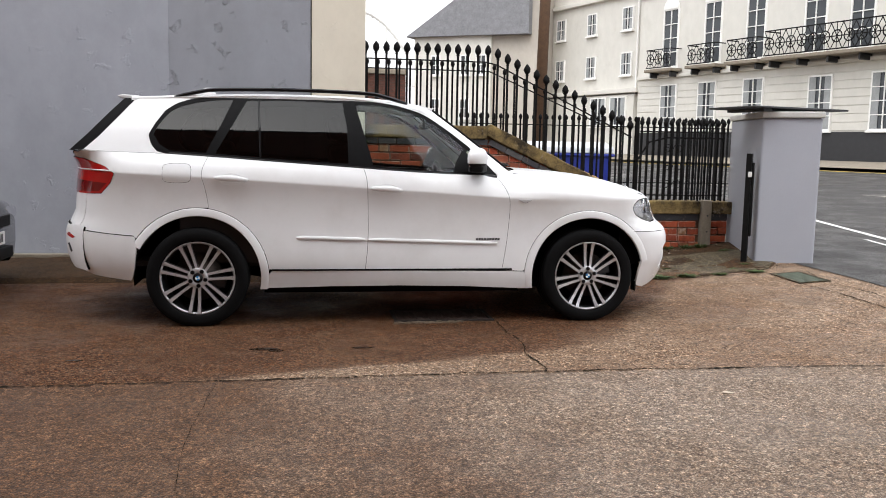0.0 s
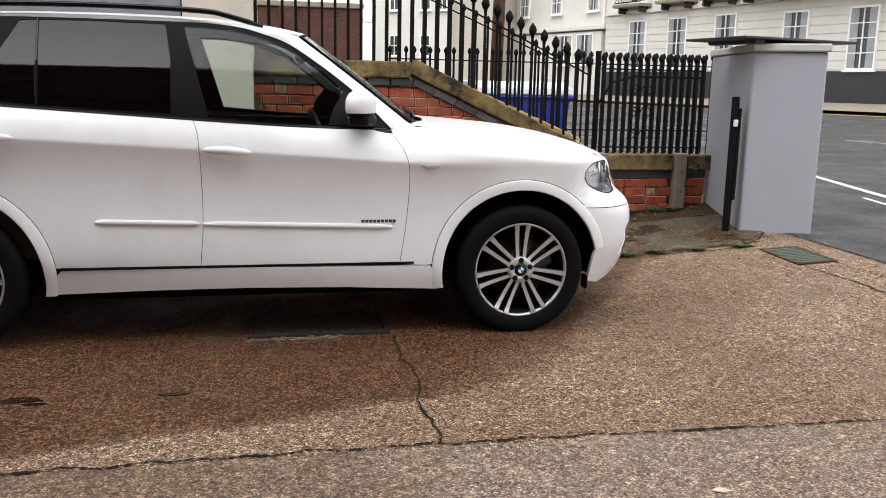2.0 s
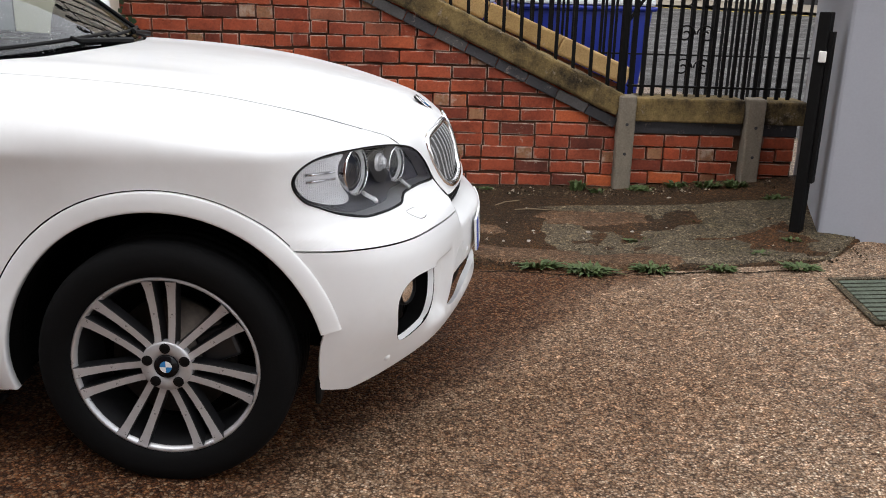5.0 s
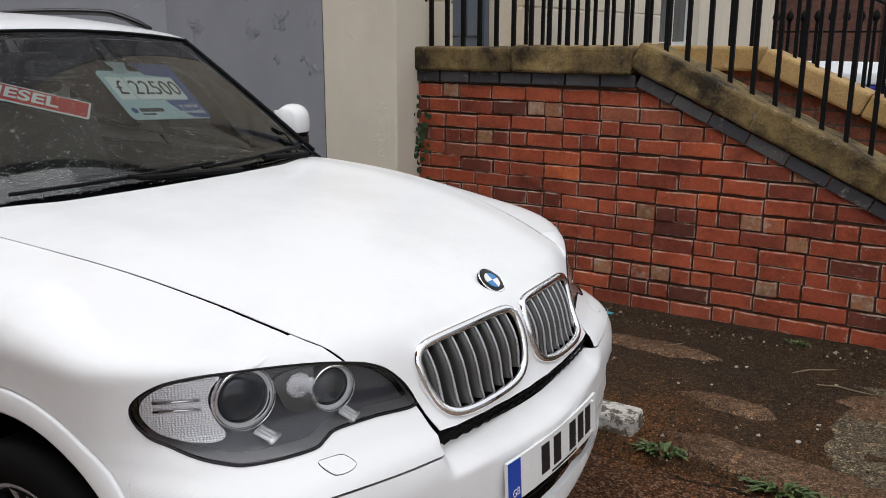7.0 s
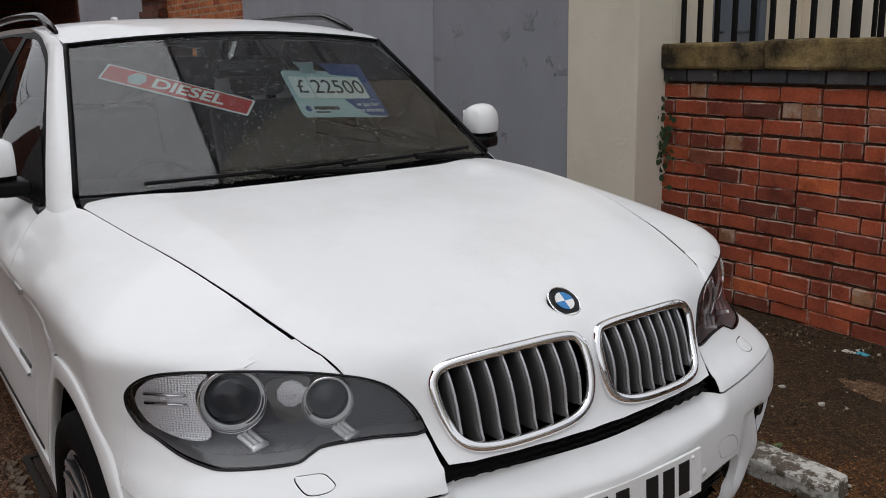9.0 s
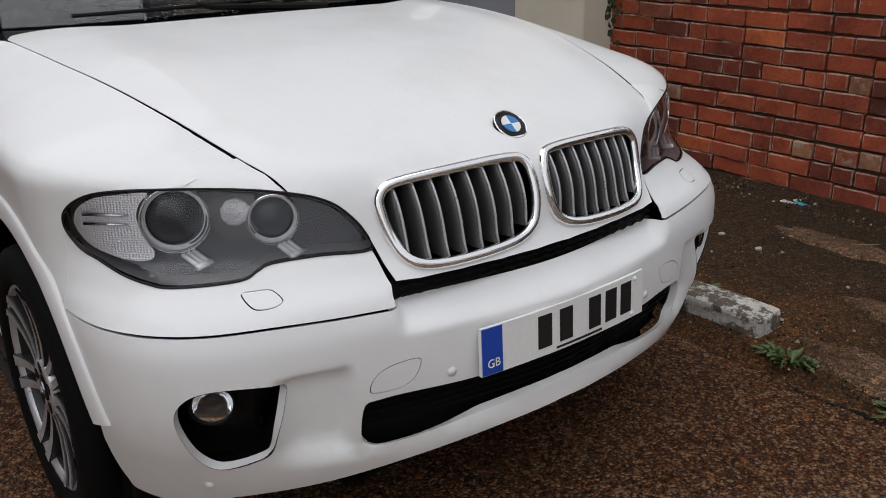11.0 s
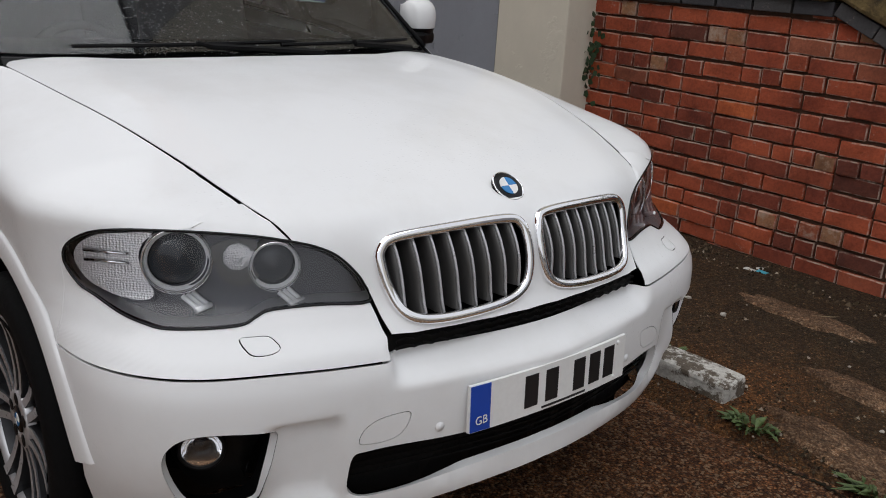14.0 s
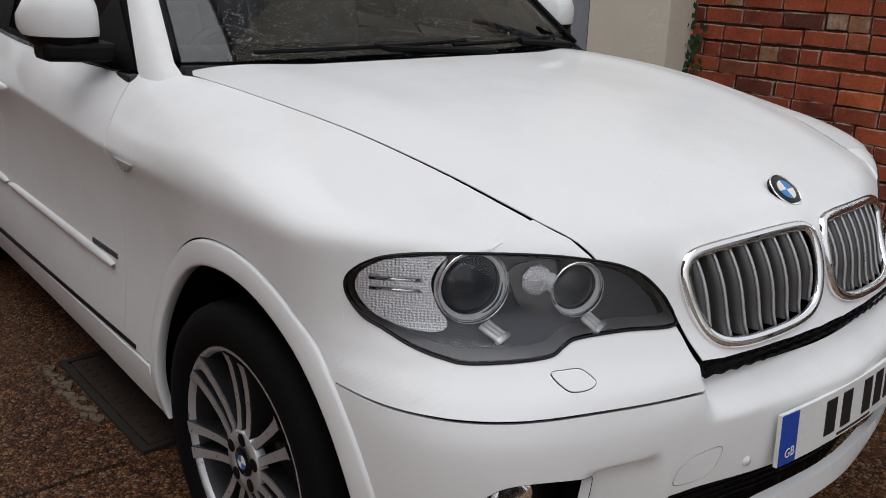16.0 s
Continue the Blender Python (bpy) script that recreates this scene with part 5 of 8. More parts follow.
def ribbed():
    """Faceted reflector: small pillow facets that each catch the sky at their own angle."""
    m, nt, b = start("faceted_reflector", (0.95, 0.95, 0.96), 0.22, 0.6)
    where = node(nt, "NewGeometry").outputs["Position"]
    facet = node(nt, "TexVoronoi", Scale=210.0, Vector=where, Randomness=0.35)
    bump(nt, b, facet.outputs["Distance"], 0.7, 0.003)
    return m


M_RIBBED = ribbed()
M_LENS = glass("clear_lamp_lens", (0.97, 0.97, 0.98), ior=1.5)
M_LAMPDARK = plain("smoked_lamp_inside", (0.045, 0.045, 0.06), 0.35, vary=0.1)
M_CRYSTAL = plain("clear_light_pipe", (0.92, 0.93, 0.95), 0.2, 0.0, vary=0.1, scale=60)
M_PROJECTOR = start("projector_lens", (0.03, 0.035, 0.045), 0.03)[0]
M_REDLAMP = start("red_lamp_lens", (0.42, 0.012, 0.01), 0.08)[0]
M_SEAT = plain("dark_leather", (0.011, 0.011, 0.012), 0.5, vary=0.2, scale=30, relief=0.2)
M_CARDGREY = plain("grey_trim_cloth", (0.07, 0.07, 0.068), 0.8, vary=0.1)
M_BLUEBAND = start("blue_plate_band", (0.01, 0.06, 0.4), 0.35)[0]
M_PLATEWHITE = plain("white_reflective_plate", (0.78, 0.78, 0.77), 0.35, vary=0.05)
M_INK = start("black_ink", (0.01, 0.01, 0.012), 0.4)[0]
M_REDCARD = plain("red_sticker", (0.5, 0.03, 0.025), 0.5, vary=0.1)
M_WHITECARD = plain("white_card", (0.72, 0.76, 0.76), 0.5, vary=0.05)
M_PALECARD = plain("pale_blue_card", (0.42, 0.56, 0.6), 0.5, vary=0.06)
M_BLUECARD = plain("blue_card", (0.03, 0.07, 0.25), 0.5, vary=0.1)
M_TRIMBLACK = plain("satin_black_trim", (0.005, 0.005, 0.0055), 0.45, vary=0.3, scale=20, Specular_IOR_Level=0.06)
M_BADGECHROME = start("dark_badge_chrome", (0.12, 0.12, 0.13), 0.25, 0.6)[0]
M_BADGEBLUE = start("badge_blue", (0.03, 0.2, 0.48), 0.2)[0]


# ---- panels: outlines filled with triangles and laid on a surface ----
from mathutils.geometry import delaunay_2d_cdt


def thicken(pts, step):
    """Points along a closed outline, no further apart than step."""
    out = []
    for i, a in enumerate(pts):
        b = pts[(i + 1) % len(pts)]
        n = max(1, int(math.ceil(math.dist(a, b) / step)))
        out += [(a[0] + (b[0] - a[0]) * k / n, a[1] + (b[1] - a[1]) * k / n) for k in range(n)]
    return out


def area2(pts):
    return sum(a[0] * b[1] - b[0] * a[1] for a, b in zip(pts, pts[1:] + pts[:1]))


def inset(pts, d):
    """The outline moved inwards by d."""
    s = 1 if area2(pts) > 0 else -1
    out = []
    for i, p in enumerate(pts):
        a, b = pts[i - 1], pts[(i + 1) % len(pts)]
        u, v = Vector((p[0] - a[0], p[1] - a[1])), Vector((b[0] - p[0], b[1] - p[1]))
        if u.length < 1e-7 or v.length < 1e-7:
            out.append(p)
            continue
        u.normalize(), v.normalize()
        n = Vector((-u.y - v.y, u.x + v.x)) * s
        k = d / max(0.35, n.length / 2 * n.length / 2 * 1.0) if n.length > 1e-5 else 0
        n = n.normalized() * min(abs(d) * 2, abs(k) * n.length / 2) * (1 if d > 0 else -1) if n.length > 1e-5 else Vector((0, 0))
        out.append((p[0] + n.x, p[1] + n.y))
    return out


def inside(p, poly):
    c = False
    for (ax, ay), (bx, by) in zip(poly, poly[1:] + poly[:1]):
        if (ay > p[1]) != (by > p[1]) and p[0] < (bx - ax) * (p[1] - ay) / (by - ay) + ax:
            c = not c
    return c


def panel_bm(outline, surf, res=0.03, holes=(), gap=0.0, push=0.0, flange=0.014, edge=0.02, stretch=(1.0, 1.0), bm=None, rows=(), dark=True):
    """A sheet of a surface inside an outline: chart points go through surf; push moves it out, flange folds its rim in."""
    def chart(a, b):
        return (a / stretch[0], b / stretch[1])

    rings = [thicken(inset([(a * stretch[0], b * stretch[1]) for a, b in outline], gap), edge)]
    rings += [thicken(inset([(a * stretch[0], b * stretch[1]) for a, b in h], -gap), edge) for h in holes]
    pts, edges = [], []
    for r in rings:
        o = len(pts)
        pts += [Vector(p) for p in r]
        edges += [(o + i, o + (i + 1) % len(r)) for i in range(len(r))]
    for a, b in rows:
        p = (a * stretch[0], b * stretch[1])
        if inside(p, rings[0]) and not any(inside(p, h) for h in rings[1:]) and min((Vector(p) - q).length_squared for q in pts[:len(rings[0])]) > 2.5e-5:
            pts.append(Vector(p))
    fixed = len(pts)
    xs, ys = [p.x for p in pts[:fixed]], [p.y for p in pts[:fixed]]
    x = min(xs) + res / 2
    row = 0
    while x < max(xs):
        y = min(ys) + res * (0.5 if row % 2 else 0.25)
        while y < max(ys):
            if inside((x, y), rings[0]) and not any(inside((x, y), h) for h in rings[1:]):
                if min((Vector((x, y)) - q).length_squared for q in pts[:fixed]) > (res * 0.45) ** 2:
                    pts.append(Vector((x, y)))
            y += res
        x += res * 0.87
        row += 1
    vs, _, fs, _, _, _ = delaunay_2d_cdt(pts, edges, [], 1, 1e-6)
    bm = bm or bmesh.new()

    def place(v, depth):
        a, b = chart(v.x, v.y)
        p = Vector(surf(a, b))
        e = 2e-3
        du = Vector(surf(a + e / stretch[0], b)) - p
        dv = Vector(surf(a, b + e / stretch[1])) - p
        n = du.cross(dv)
        n = n.normalized() if n.length > 1e-12 else Vector((0, -1, 0))
        if n.dot(p - Vector((p.x * 0.6, 0, 0.6))) < 0:
            n = -n
        return p + n * depth

    made = [bm.verts.new(place(v, push)) for v in vs]
    keep = []
    for f in fs:
        c = sum((vs[i] for i in f), Vector((0, 0))) / len(f)
        if inside(c, rings[0]) and not any(inside(c, h) for h in rings[1:]):
            keep.append(bm.faces.new([made[i] for i in f]))
    bmesh.ops.recalc_face_normals(bm, faces=keep)
    if keep and keep[0].normal.dot(keep[0].calc_center_median() - Vector((keep[0].calc_center_median().x * 0.6, 0, 0.6))) < 0:
        bmesh.ops.reverse_faces(bm, faces=keep)
    if flange:
        for r in rings:
            loop = [Vector(p) for p in r]
            top = [bm.verts.new(place(v, push)) for v in loop]
            mid = [bm.verts.new(place(v, push - 0.002)) for v in loop]
            low = [bm.verts.new(place(v, push - flange)) for v in loop]
            for i in range(len(r)):
                j = (i + 1) % len(r)
                bm.faces.new((top[i], top[j], mid[j], mid[i]))
                # dark: the folded rim is painted near-black as the gap's shade
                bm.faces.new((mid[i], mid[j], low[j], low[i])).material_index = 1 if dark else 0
    loose = [v for v in bm.verts if not v.link_faces]
    bmesh.ops.delete(bm, geom=loose, context="VERTS")
    return bm


def mirrored(ob, name=None):
    """The same part on the car's other side."""
    me = ob.data.copy()
    bm = bmesh.new()
    bm.from_mesh(me)
    for v in bm.verts:
        v.co.y = -v.co.y
    bmesh.ops.reverse_faces(bm, faces=bm.faces[:])
    bm.to_mesh(me)
    bm.free()
    o = new(name or ob.name.split(".")[0], me)
    o.parent = ob.parent
    if "label" in ob:
        o["label"] = ob["label"]
    for c in ob.children:
        k = mirrored(c)
        k.parent = o
    return o


def side_s(x, z):
    return (x, -side_y(x, z), z)


def glass_s(x, z):
    return (x, -glass_y(x, z), z)


def nose_s(f, z):
    """Nose chart: f is the angle round the corner, 0 at the middle, 1.571 at the side (right side positive)."""
    p, n = nose_p(z), tab(z, NOSE)
    a = abs(f)
    c, q = max(0.0, math.cos(a)), max(0.0, math.sin(a))
    k = (c ** p + q ** p) ** (1 / p)
    y = width0(2.0, z) * q / k
    x = X_FRONT + (n - X_FRONT) * c / k - swept(y, z)
    # shelf over the number plate, hollow round the lamp openings, lip at the foot
    yy = abs(y)
    x -= 0.05 * smooth01((z - 0.637) / 0.05) * smooth01((0.735 - z) / 0.012) * smooth01((0.43 - yy) / 0.05)
    x += 0.016 * smooth01((0.405 - z) / 0.03) * smooth01((0.75 - yy) / 0.2)
    x -= 0.032 * smooth01((yy - 0.517) / 0.03) * smooth01((0.604 - z) / 0.02) * smooth01((0.69 - yy) / 0.07) * smooth01((z - 0.385) / 0.05)
    return (x, -math.copysign(y, f), z)


def chart_angle(x, y, z):
    t = (x + swept(y, z) - X_FRONT) / (tab(z, NOSE) - X_FRONT)
    return math.atan2(abs(y) / width0(2.0, z), max(0.0, t))


def at_y(y, z):
    """Nose chart angle for a half-width."""
    return chart_angle(nose_x(y, z), y, z)


def at_x(x, z):
    return chart_angle(x, tapered(x, z), z)


def arc(cx, cz, r, a0, a1, n=24):
    return [(cx + r * math.cos(radians(a)), cz + r * math.sin(radians(a))) for a in np.linspace(a0, a1, n)]


GAP = 0.0015
car = thing("car", "white off-road estate car with tinted rear windows, wet from rain", "car", pose(0, 0.01, 0))
FX, RX = WHEEL_X, -WHEEL_X

# doors
split = catmull([(-0.258, 0.412), (-0.241, 0.62), (-0.241, 0.84), (-0.252, 1.07), (-0.275, tab(-0.275, BELT))], 6)
lead = catmull([(0.782, 0.402), (0.818, 0.637), (0.832, 0.875), (0.805, 1.008), (0.735, tab(0.7, BELT))], 6)
belt_f = [(x, tab(x, BELT)) for x in np.linspace(-0.275, 0.69, 14)]
CREASE = [(x, crease(x) + d) for d in (-0.009, 0.0, 0.009) for x in np.arange(-2.3, 1.25, 0.022)]
front_door = part("front_door", panel_bm(split + belt_f[1:] + lead[::-1], side_s, 0.035, gap=GAP, rows=CREASE), M_PAINT, car, smooth=True)
a_top = math.degrees(math.atan2(0.863 - WHEEL_Z, -1.385 - RX))
rear_arc = arc(RX, WHEEL_Z, FLARE_R, a_top, 6.5, 18)
hinge = catmull([(-1.385, 0.863), (-1.404, 0.987), (-1.43, 1.112), (-1.39, tab(-1.39, BELT))], 6)
belt_r = [(x, tab(x, BELT)) for x in np.linspace(-1.39, -0.275, 16)]
rear_door = part("rear_door", panel_bm(rear_arc[::-1] + hinge[1:] + belt_r[1:] + split[::-1][1:], side_s, 0.035, gap=GAP, rows=CREASE), M_PAINT, car, smooth=True)

# front wing: from the door to the lamp
hoodline = [(x, top_of_side(x)[0]) for x in np.linspace(0.735, 2.0, 33)]
lamp_yz = catmull([(0.422, 0.802), (0.52, 0.803), (0.608, 0.798), (0.641, 0.787), (0.678, 0.774), (0.786, 0.767), (0.82, 0.772), (0.852, 0.786), (0.878, 0.809), (0.899, 0.828), (0.915, 0.868), (0.911, 0.905), (0.882, 0.935), (0.835, 0.947), (0.765, 0.949), (0.686, 0.946), (0.61, 0.938), (0.548, 0.926), (0.509, 0.915), (0.474, 0.897), (0.447, 0.869), (0.428, 0.838)], 4, True)
lamp = [(at_y(y, z), z) for y, z in lamp_yz]
lamp_top = [(nose_x(y, z), z) for y, z in lamp_yz[44:59]]
front_wing = part("front_wing", panel_bm(lead + hoodline[1:] + lamp_top[::-1] + [(1.822, 0.872), (1.829, 0.8), (1.838, 0.75), (1.838, 0.688)] + arc(FX, WHEEL_Z, FLARE_R, 41.5, 175, 36) + [(0.93, 0.395), (0.87, 0.398)], side_s, 0.034, gap=GAP, rows=CREASE, stretch=(1.0, 2.4), flange=0.007), M_PAINT, car, smooth=True)
crease_yz = [(0.944, 0.703), (0.929, 0.702), (0.896, 0.703), (0.848, 0.703), (0.775, 0.703), (0.659, 0.705), (0.529, 0.702), (0.417, 0.7)]
under = [(at_y(y, z), z) for y, z in catmull(crease_yz, 5)]
under[0] = (at_x(1.822, 0.703), 0.703)
lamp_low = lamp[:46]
edge_up = [(at_x(x, z), z) for x, z in ((1.822, 0.72), (1.82, 0.76), (1.814, 0.8), (1.808, 0.84), (1.806, 0.88))]
wash_yz = catmull([(0.685, 0.755), (0.661, 0.758), (0.636, 0.758), (0.627, 0.751), (0.625, 0.742), (0.642, 0.736), (0.668, 0.734), (0.682, 0.738)], 4, True)
wash = [(at_y(y, z), z) for y, z in wash_yz]
under_panel = under + [(at_y(0.413, 0.74), 0.74), (at_y(0.419, 0.79), 0.79)] + lamp_low + edge_up[::-1]
part("lamp_surround", panel_bm(under_panel, nose_s, 0.013, [wash], GAP * 0.6, push=-0.0006, edge=0.012), M_PAINT, front_wing, smooth=True)
part("washer_cover", panel_bm(wash, nose_s, 0.02, gap=0.0004, flange=0.008, edge=0.01), M_PAINT, front_wing, smooth=True)

# bonnet with the grille panel
def bon(q, y):
    return bonnet_point(q, y)


def bq(y, z):
    """Bonnet chart place of a point on the nose."""
    zt = nose_top(y)
    return (nose_x(y, zt) + zt - z, y)


nose_side = catmull([(0.509, 0.915), (0.474, 0.897), (0.447, 0.869), (0.428, 0.838), (0.416, 0.8), (0.41, 0.77), (0.402, 0.742)], 4)
half = [(0.865, 0.72), (0.885, 0.748), (0.93, tab(0.93, EDGE))] + [(x, tab(x, EDGE)) for x in np.linspace(1.0, 2.045, 22)] + [bq(0.552, 0.927)] + [bq(y, z) for y, z in nose_side] + [bq(y, 0.739) for y in (0.35, 0.25, 0.15, 0.05)]
back = [(1.03, 0.0), (1.025, 0.15), (1.005, 0.3), (0.975, 0.45), (0.935, 0.58), (0.885, 0.67)]
bonnet_out = [(q, -y) for q, y in back[::-1]] + [(q, y) for q, y in back[1:]] + half + [(q, -y) for q, y in half[::-1]]
kid_yz = catmull([(0.412, 0.872), (0.408, 0.905), (0.365, 0.928), (0.2, 0.94), (0.065, 0.941), (0.026, 0.925), (0.017, 0.88), (0.022, 0.825), (0.042, 0.787), (0.095, 0.765), (0.2, 0.756), (0.32, 0.756), (0.378, 0.774), (0.402, 0.822)], 5, True)
kid_yz = [(0.019 + (y - 0.017) * 0.94, 0.848 + (z - 0.848) * 0.965) for y, z in kid_yz]
kid_holes = [[bq(y, z) for y, z in kid_yz], [(q, -y) for q, y in (bq(y, z) for y, z in kid_yz)]]
bonnet = part("bonnet", panel_bm(bonnet_out, bon, 0.035, kid_holes, GAP, edge=0.02), M_PAINT, car, smooth=True)


def wing_tip():
    """The narrow end of the wing, ruled from the bonnet gap to the lamp's top edge."""
    top = [Vector(bon(x, -tab(x, EDGE) - 0.002)) for x in np.linspace(1.975, 2.045, 10)] + [Vector(bon(bq(0.552, 0.927)[0], -0.554))]
    low = [Vector(nose_s(at_y(y, z), z)) for y, z in lamp_yz[57:69]][:11]
    bm = bmesh.new()
    rows = []
    for a, b in zip(top, low):
        rise = Vector((0.3, -0.55, 0.78)) * (b - a).length
        rows.append([bm.verts.new(a.lerp(b, k / 6) + rise * 0.36 * (k / 6) * (1 - k / 6)) for k in range(7)])
    for p, q in zip(rows, rows[1:]):
        for k in range(6):
            bm.faces.new((p[k], p[k + 1], q[k + 1], q[k]))
    bmesh.ops.recalc_face_normals(bm, faces=bm.faces[:])
    return bm


part("wing_tip", wing_tip(), M_PAINT, front_wing, smooth=True)


# kidney grilles
def ring_tube(loop, r, flat=1.0, bm=None):
    bm = bm or bmesh.new()
    n = len(loop)
    rings = []
    for i, p in enumerate(loop):
        p = Vector(p)
        t = (Vector(loop[(i + 1) % n]) - Vector(loop[i - 1])).normalized()
        out = Vector((1, 0, 0.2)).normalized()
        s = t.cross(out).normalized()
        u = s.cross(t)
        rings.append([bm.verts.new(p + s * r * math.cos(a) * flat + u * r * math.sin(a)) for a in np.linspace(0, 2 * math.pi, 9)[:-1]])
    for i in range(n):
        a, b = rings[i], rings[(i + 1) % n]
        for k in range(8):
            bm.faces.new((a[k], a[(k + 1) % 8], b[(k + 1) % 8], b[k]))
    bmesh.ops.recalc_face_normals(bm, faces=bm.faces[:])
    return bm


def kidney():
    # near-black sheet behind the slats, painted as the shade inside the grille
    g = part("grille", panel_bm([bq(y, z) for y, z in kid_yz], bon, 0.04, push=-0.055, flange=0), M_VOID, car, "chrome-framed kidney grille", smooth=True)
    loop = [Vector(bon(*bq(y, z))) + Vector((0.004, 0, 0)) for y, z in kid_yz]
    part("surround", ring_tube(loop, 0.0115, 1.05), M_CHROME, g, "bright chrome surround", smooth=True)
    for k in range(8):
        y = 0.054 + 0.0425 * k
        zs = [z for (ya, z), (yb, _) in zip(kid_yz, kid_yz[1:] + kid_yz[:1]) if (ya - y) * (yb - y) <= 0]
        if len(zs) < 2:
            continue
        lo, hi = min(zs) + 0.004, max(zs) - 0.004
        bm = bmesh.new()
        rows = []
        for z in np.linspace(lo, hi, 9):
            f = Vector(bon(*bq(y, z)))
            bulge = 0.012 * math.sin(math.pi * (z - lo) / (hi - lo))
            w = 0.0095
            tip = f.x - 0.006 + bulge
            rows.append([bm.verts.new(q) for q in ((tip - 0.06, y - w, z), (tip - 0.02, y - w, z), (tip - 0.004, y - w * 0.55, z), (tip, y, z), (tip - 0.004, y + w * 0.55, z), (tip - 0.02, y + w, z), (tip - 0.06, y + w, z))])
        for a, b in zip(rows, rows[1:]):
            for i in range(6):
                bm.faces.new((a[i], a[i + 1], b[i + 1], b[i]))
        bmesh.ops.recalc_face_normals(bm, faces=bm.faces[:])
        part("slat", bm, M_SATIN, g, smooth=True)
        bm = bmesh.new()
        tube(bm, [(Vector(bon(*bq(y, z))).x - 0.005 + 0.012 * math.sin(math.pi * (z - lo) / (hi - lo)), y, z) for z in np.linspace(lo, hi, 9)], 0.0035, 6)
        part("slat_edge", bm, M_ALLOY, g, smooth=True)
    return g


kid = kidney()
mirrored(kid)

# round badge on the bonnet: plain blue and white quarters
bc = Vector(bon(2.13, 0.0))
badge = part("badge", lathe(bmesh.new(), [(0.0, 0.006), (0.026, 0.0065), (0.0265, 0.0065), (0.038, 0.006), (0.041, 0.004), (0.041, -0.004)], 32), M_GLOSSBLACK, car, "round black, blue and white badge", smooth=True)
nrm = Vector((0.62, 0, 0.78))
badge.matrix_basis = Matrix.Translation(bc + nrm * 0.002) @ nrm.to_track_quat("Z", "X").to_matrix().to_4x4()
part("badge_rim", ring_tube([(0.0405 * math.cos(a), 0.0405 * math.sin(a), 0.005) for a in np.linspace(0, 2 * math.pi, 33)[:-1]], 0.0018), M_CHROME, badge)
for k in range(4):
    bm = bmesh.new()
    pts = [(0, 0)] + [(0.0245 * math.cos(a), 0.0245 * math.sin(a)) for a in np.linspace(k * math.pi / 2, (k + 1) * math.pi / 2, 9)]
    prism(pts, 0.006, 0.0082, bm=bm)
    part("quarter", bm, M_BADGEBLUE if k % 2 else M_PLATEWHITE, badge)

# bumper with its openings
fog_yz = catmull([(0.847, 0.534), (0.831, 0.572), (0.795, 0.591), (0.724, 0.592), (0.653, 0.581), (0.655, 0.539), (0.674, 0.472), (0.685, 0.425), (0.712, 0.402), (0.766, 0.383), (0.807, 0.417), (0.837, 0.481)], 4, True)
fog_hole = [(at_y(y, z), z) for y, z in fog_yz]
intake_half = [(0.0, 0.506), (0.144, 0.503), (0.291, 0.503), (0.416, 0.509), (0.474, 0.508), (0.504, 0.502), (0.511, 0.454), (0.506, 0.417), (0.488, 0.397), (0.446, 0.391), (0.356, 0.394), (0.238, 0.404), (0.115, 0.415), (0.0, 0.42)]
intake = [(at_y(y, z), z) for y, z in catmull(intake_half, 3)]
intake_hole = intake + [(-f, z) for f, z in intake[::-1][1:-1]]
tow_yz = catmull([(0.493, 0.531), (0.488, 0.556), (0.467, 0.574), (0.437, 0.583), (0.39, 0.585), (0.384, 0.57), (0.399, 0.54), (0.426, 0.527), (0.464, 0.525)], 4, True)
tow_hole = [(at_y(y, z), z) for y, z in tow_yz]
neg = lambda loop: [(-f, z) for f, z in loop]
top_half = under[::-1]
foot = [(at_x(1.886, 0.268), 0.268)] + [(at_y(y, z), z) for y, z in ((0.826, 0.247), (0.694, 0.284), (0.575, 0.309), (0.427, 0.328), (0.281, 0.343), (0.141, 0.358), (-0.0, 0.368))]
rim_pts = [(1.845, 0.684), (1.886, 0.62), (1.912, 0.55), (1.92, 0.49), (1.906, 0.455), (1.897, 0.42), (1.89, 0.36), (1.887, 0.31)]
side_up = [(at_x(x, z), z) for x, z in rim_pts[1:]]
right_half = [(at_y(y, 0.7), 0.7) for y in (0.0, 0.1, 0.2, 0.3)] + [(at_y(0.385, 0.7), 0.7)] + [(f, z - 0.003) for f, z in top_half] + side_up + foot
bumper_out = right_half + neg(right_half[::-1])[1:-1]
bumper = part("front_bumper", panel_bm(bumper_out, nose_s, 0.026, [fog_hole, neg(fog_hole), intake_hole, tow_hole, neg(tow_hole)], GAP * 0.6, flange=0.02, dark=False, rows=[(f, z) for z in (0.612, 0.628, 0.637, 0.645, 0.654, 0.664, 0.676, 0.688) for f in np.linspace(-0.52, 0.52, 70)] + [(q * at_y(y, z), z) for q in (-1, 1) for y in (0.512, 0.522, 0.532, 0.542, 0.552) for z in np.arange(0.4, 0.62, 0.02)] + [(q * at_y(y, z), z) for q in (-1, 1) for z in (0.58, 0.587, 0.594, 0.601, 0.608) for y in np.arange(0.56, 0.69, 0.018)]), M_PAINT, car, smooth=True)
for s, hole in ((1, tow_hole), (-1, neg(tow_hole))):
    part("tow_cover", panel_bm(hole, nose_s, 0.02, gap=0.001, flange=0.006, edge=0.01), M_PAINT, bumper, smooth=True)
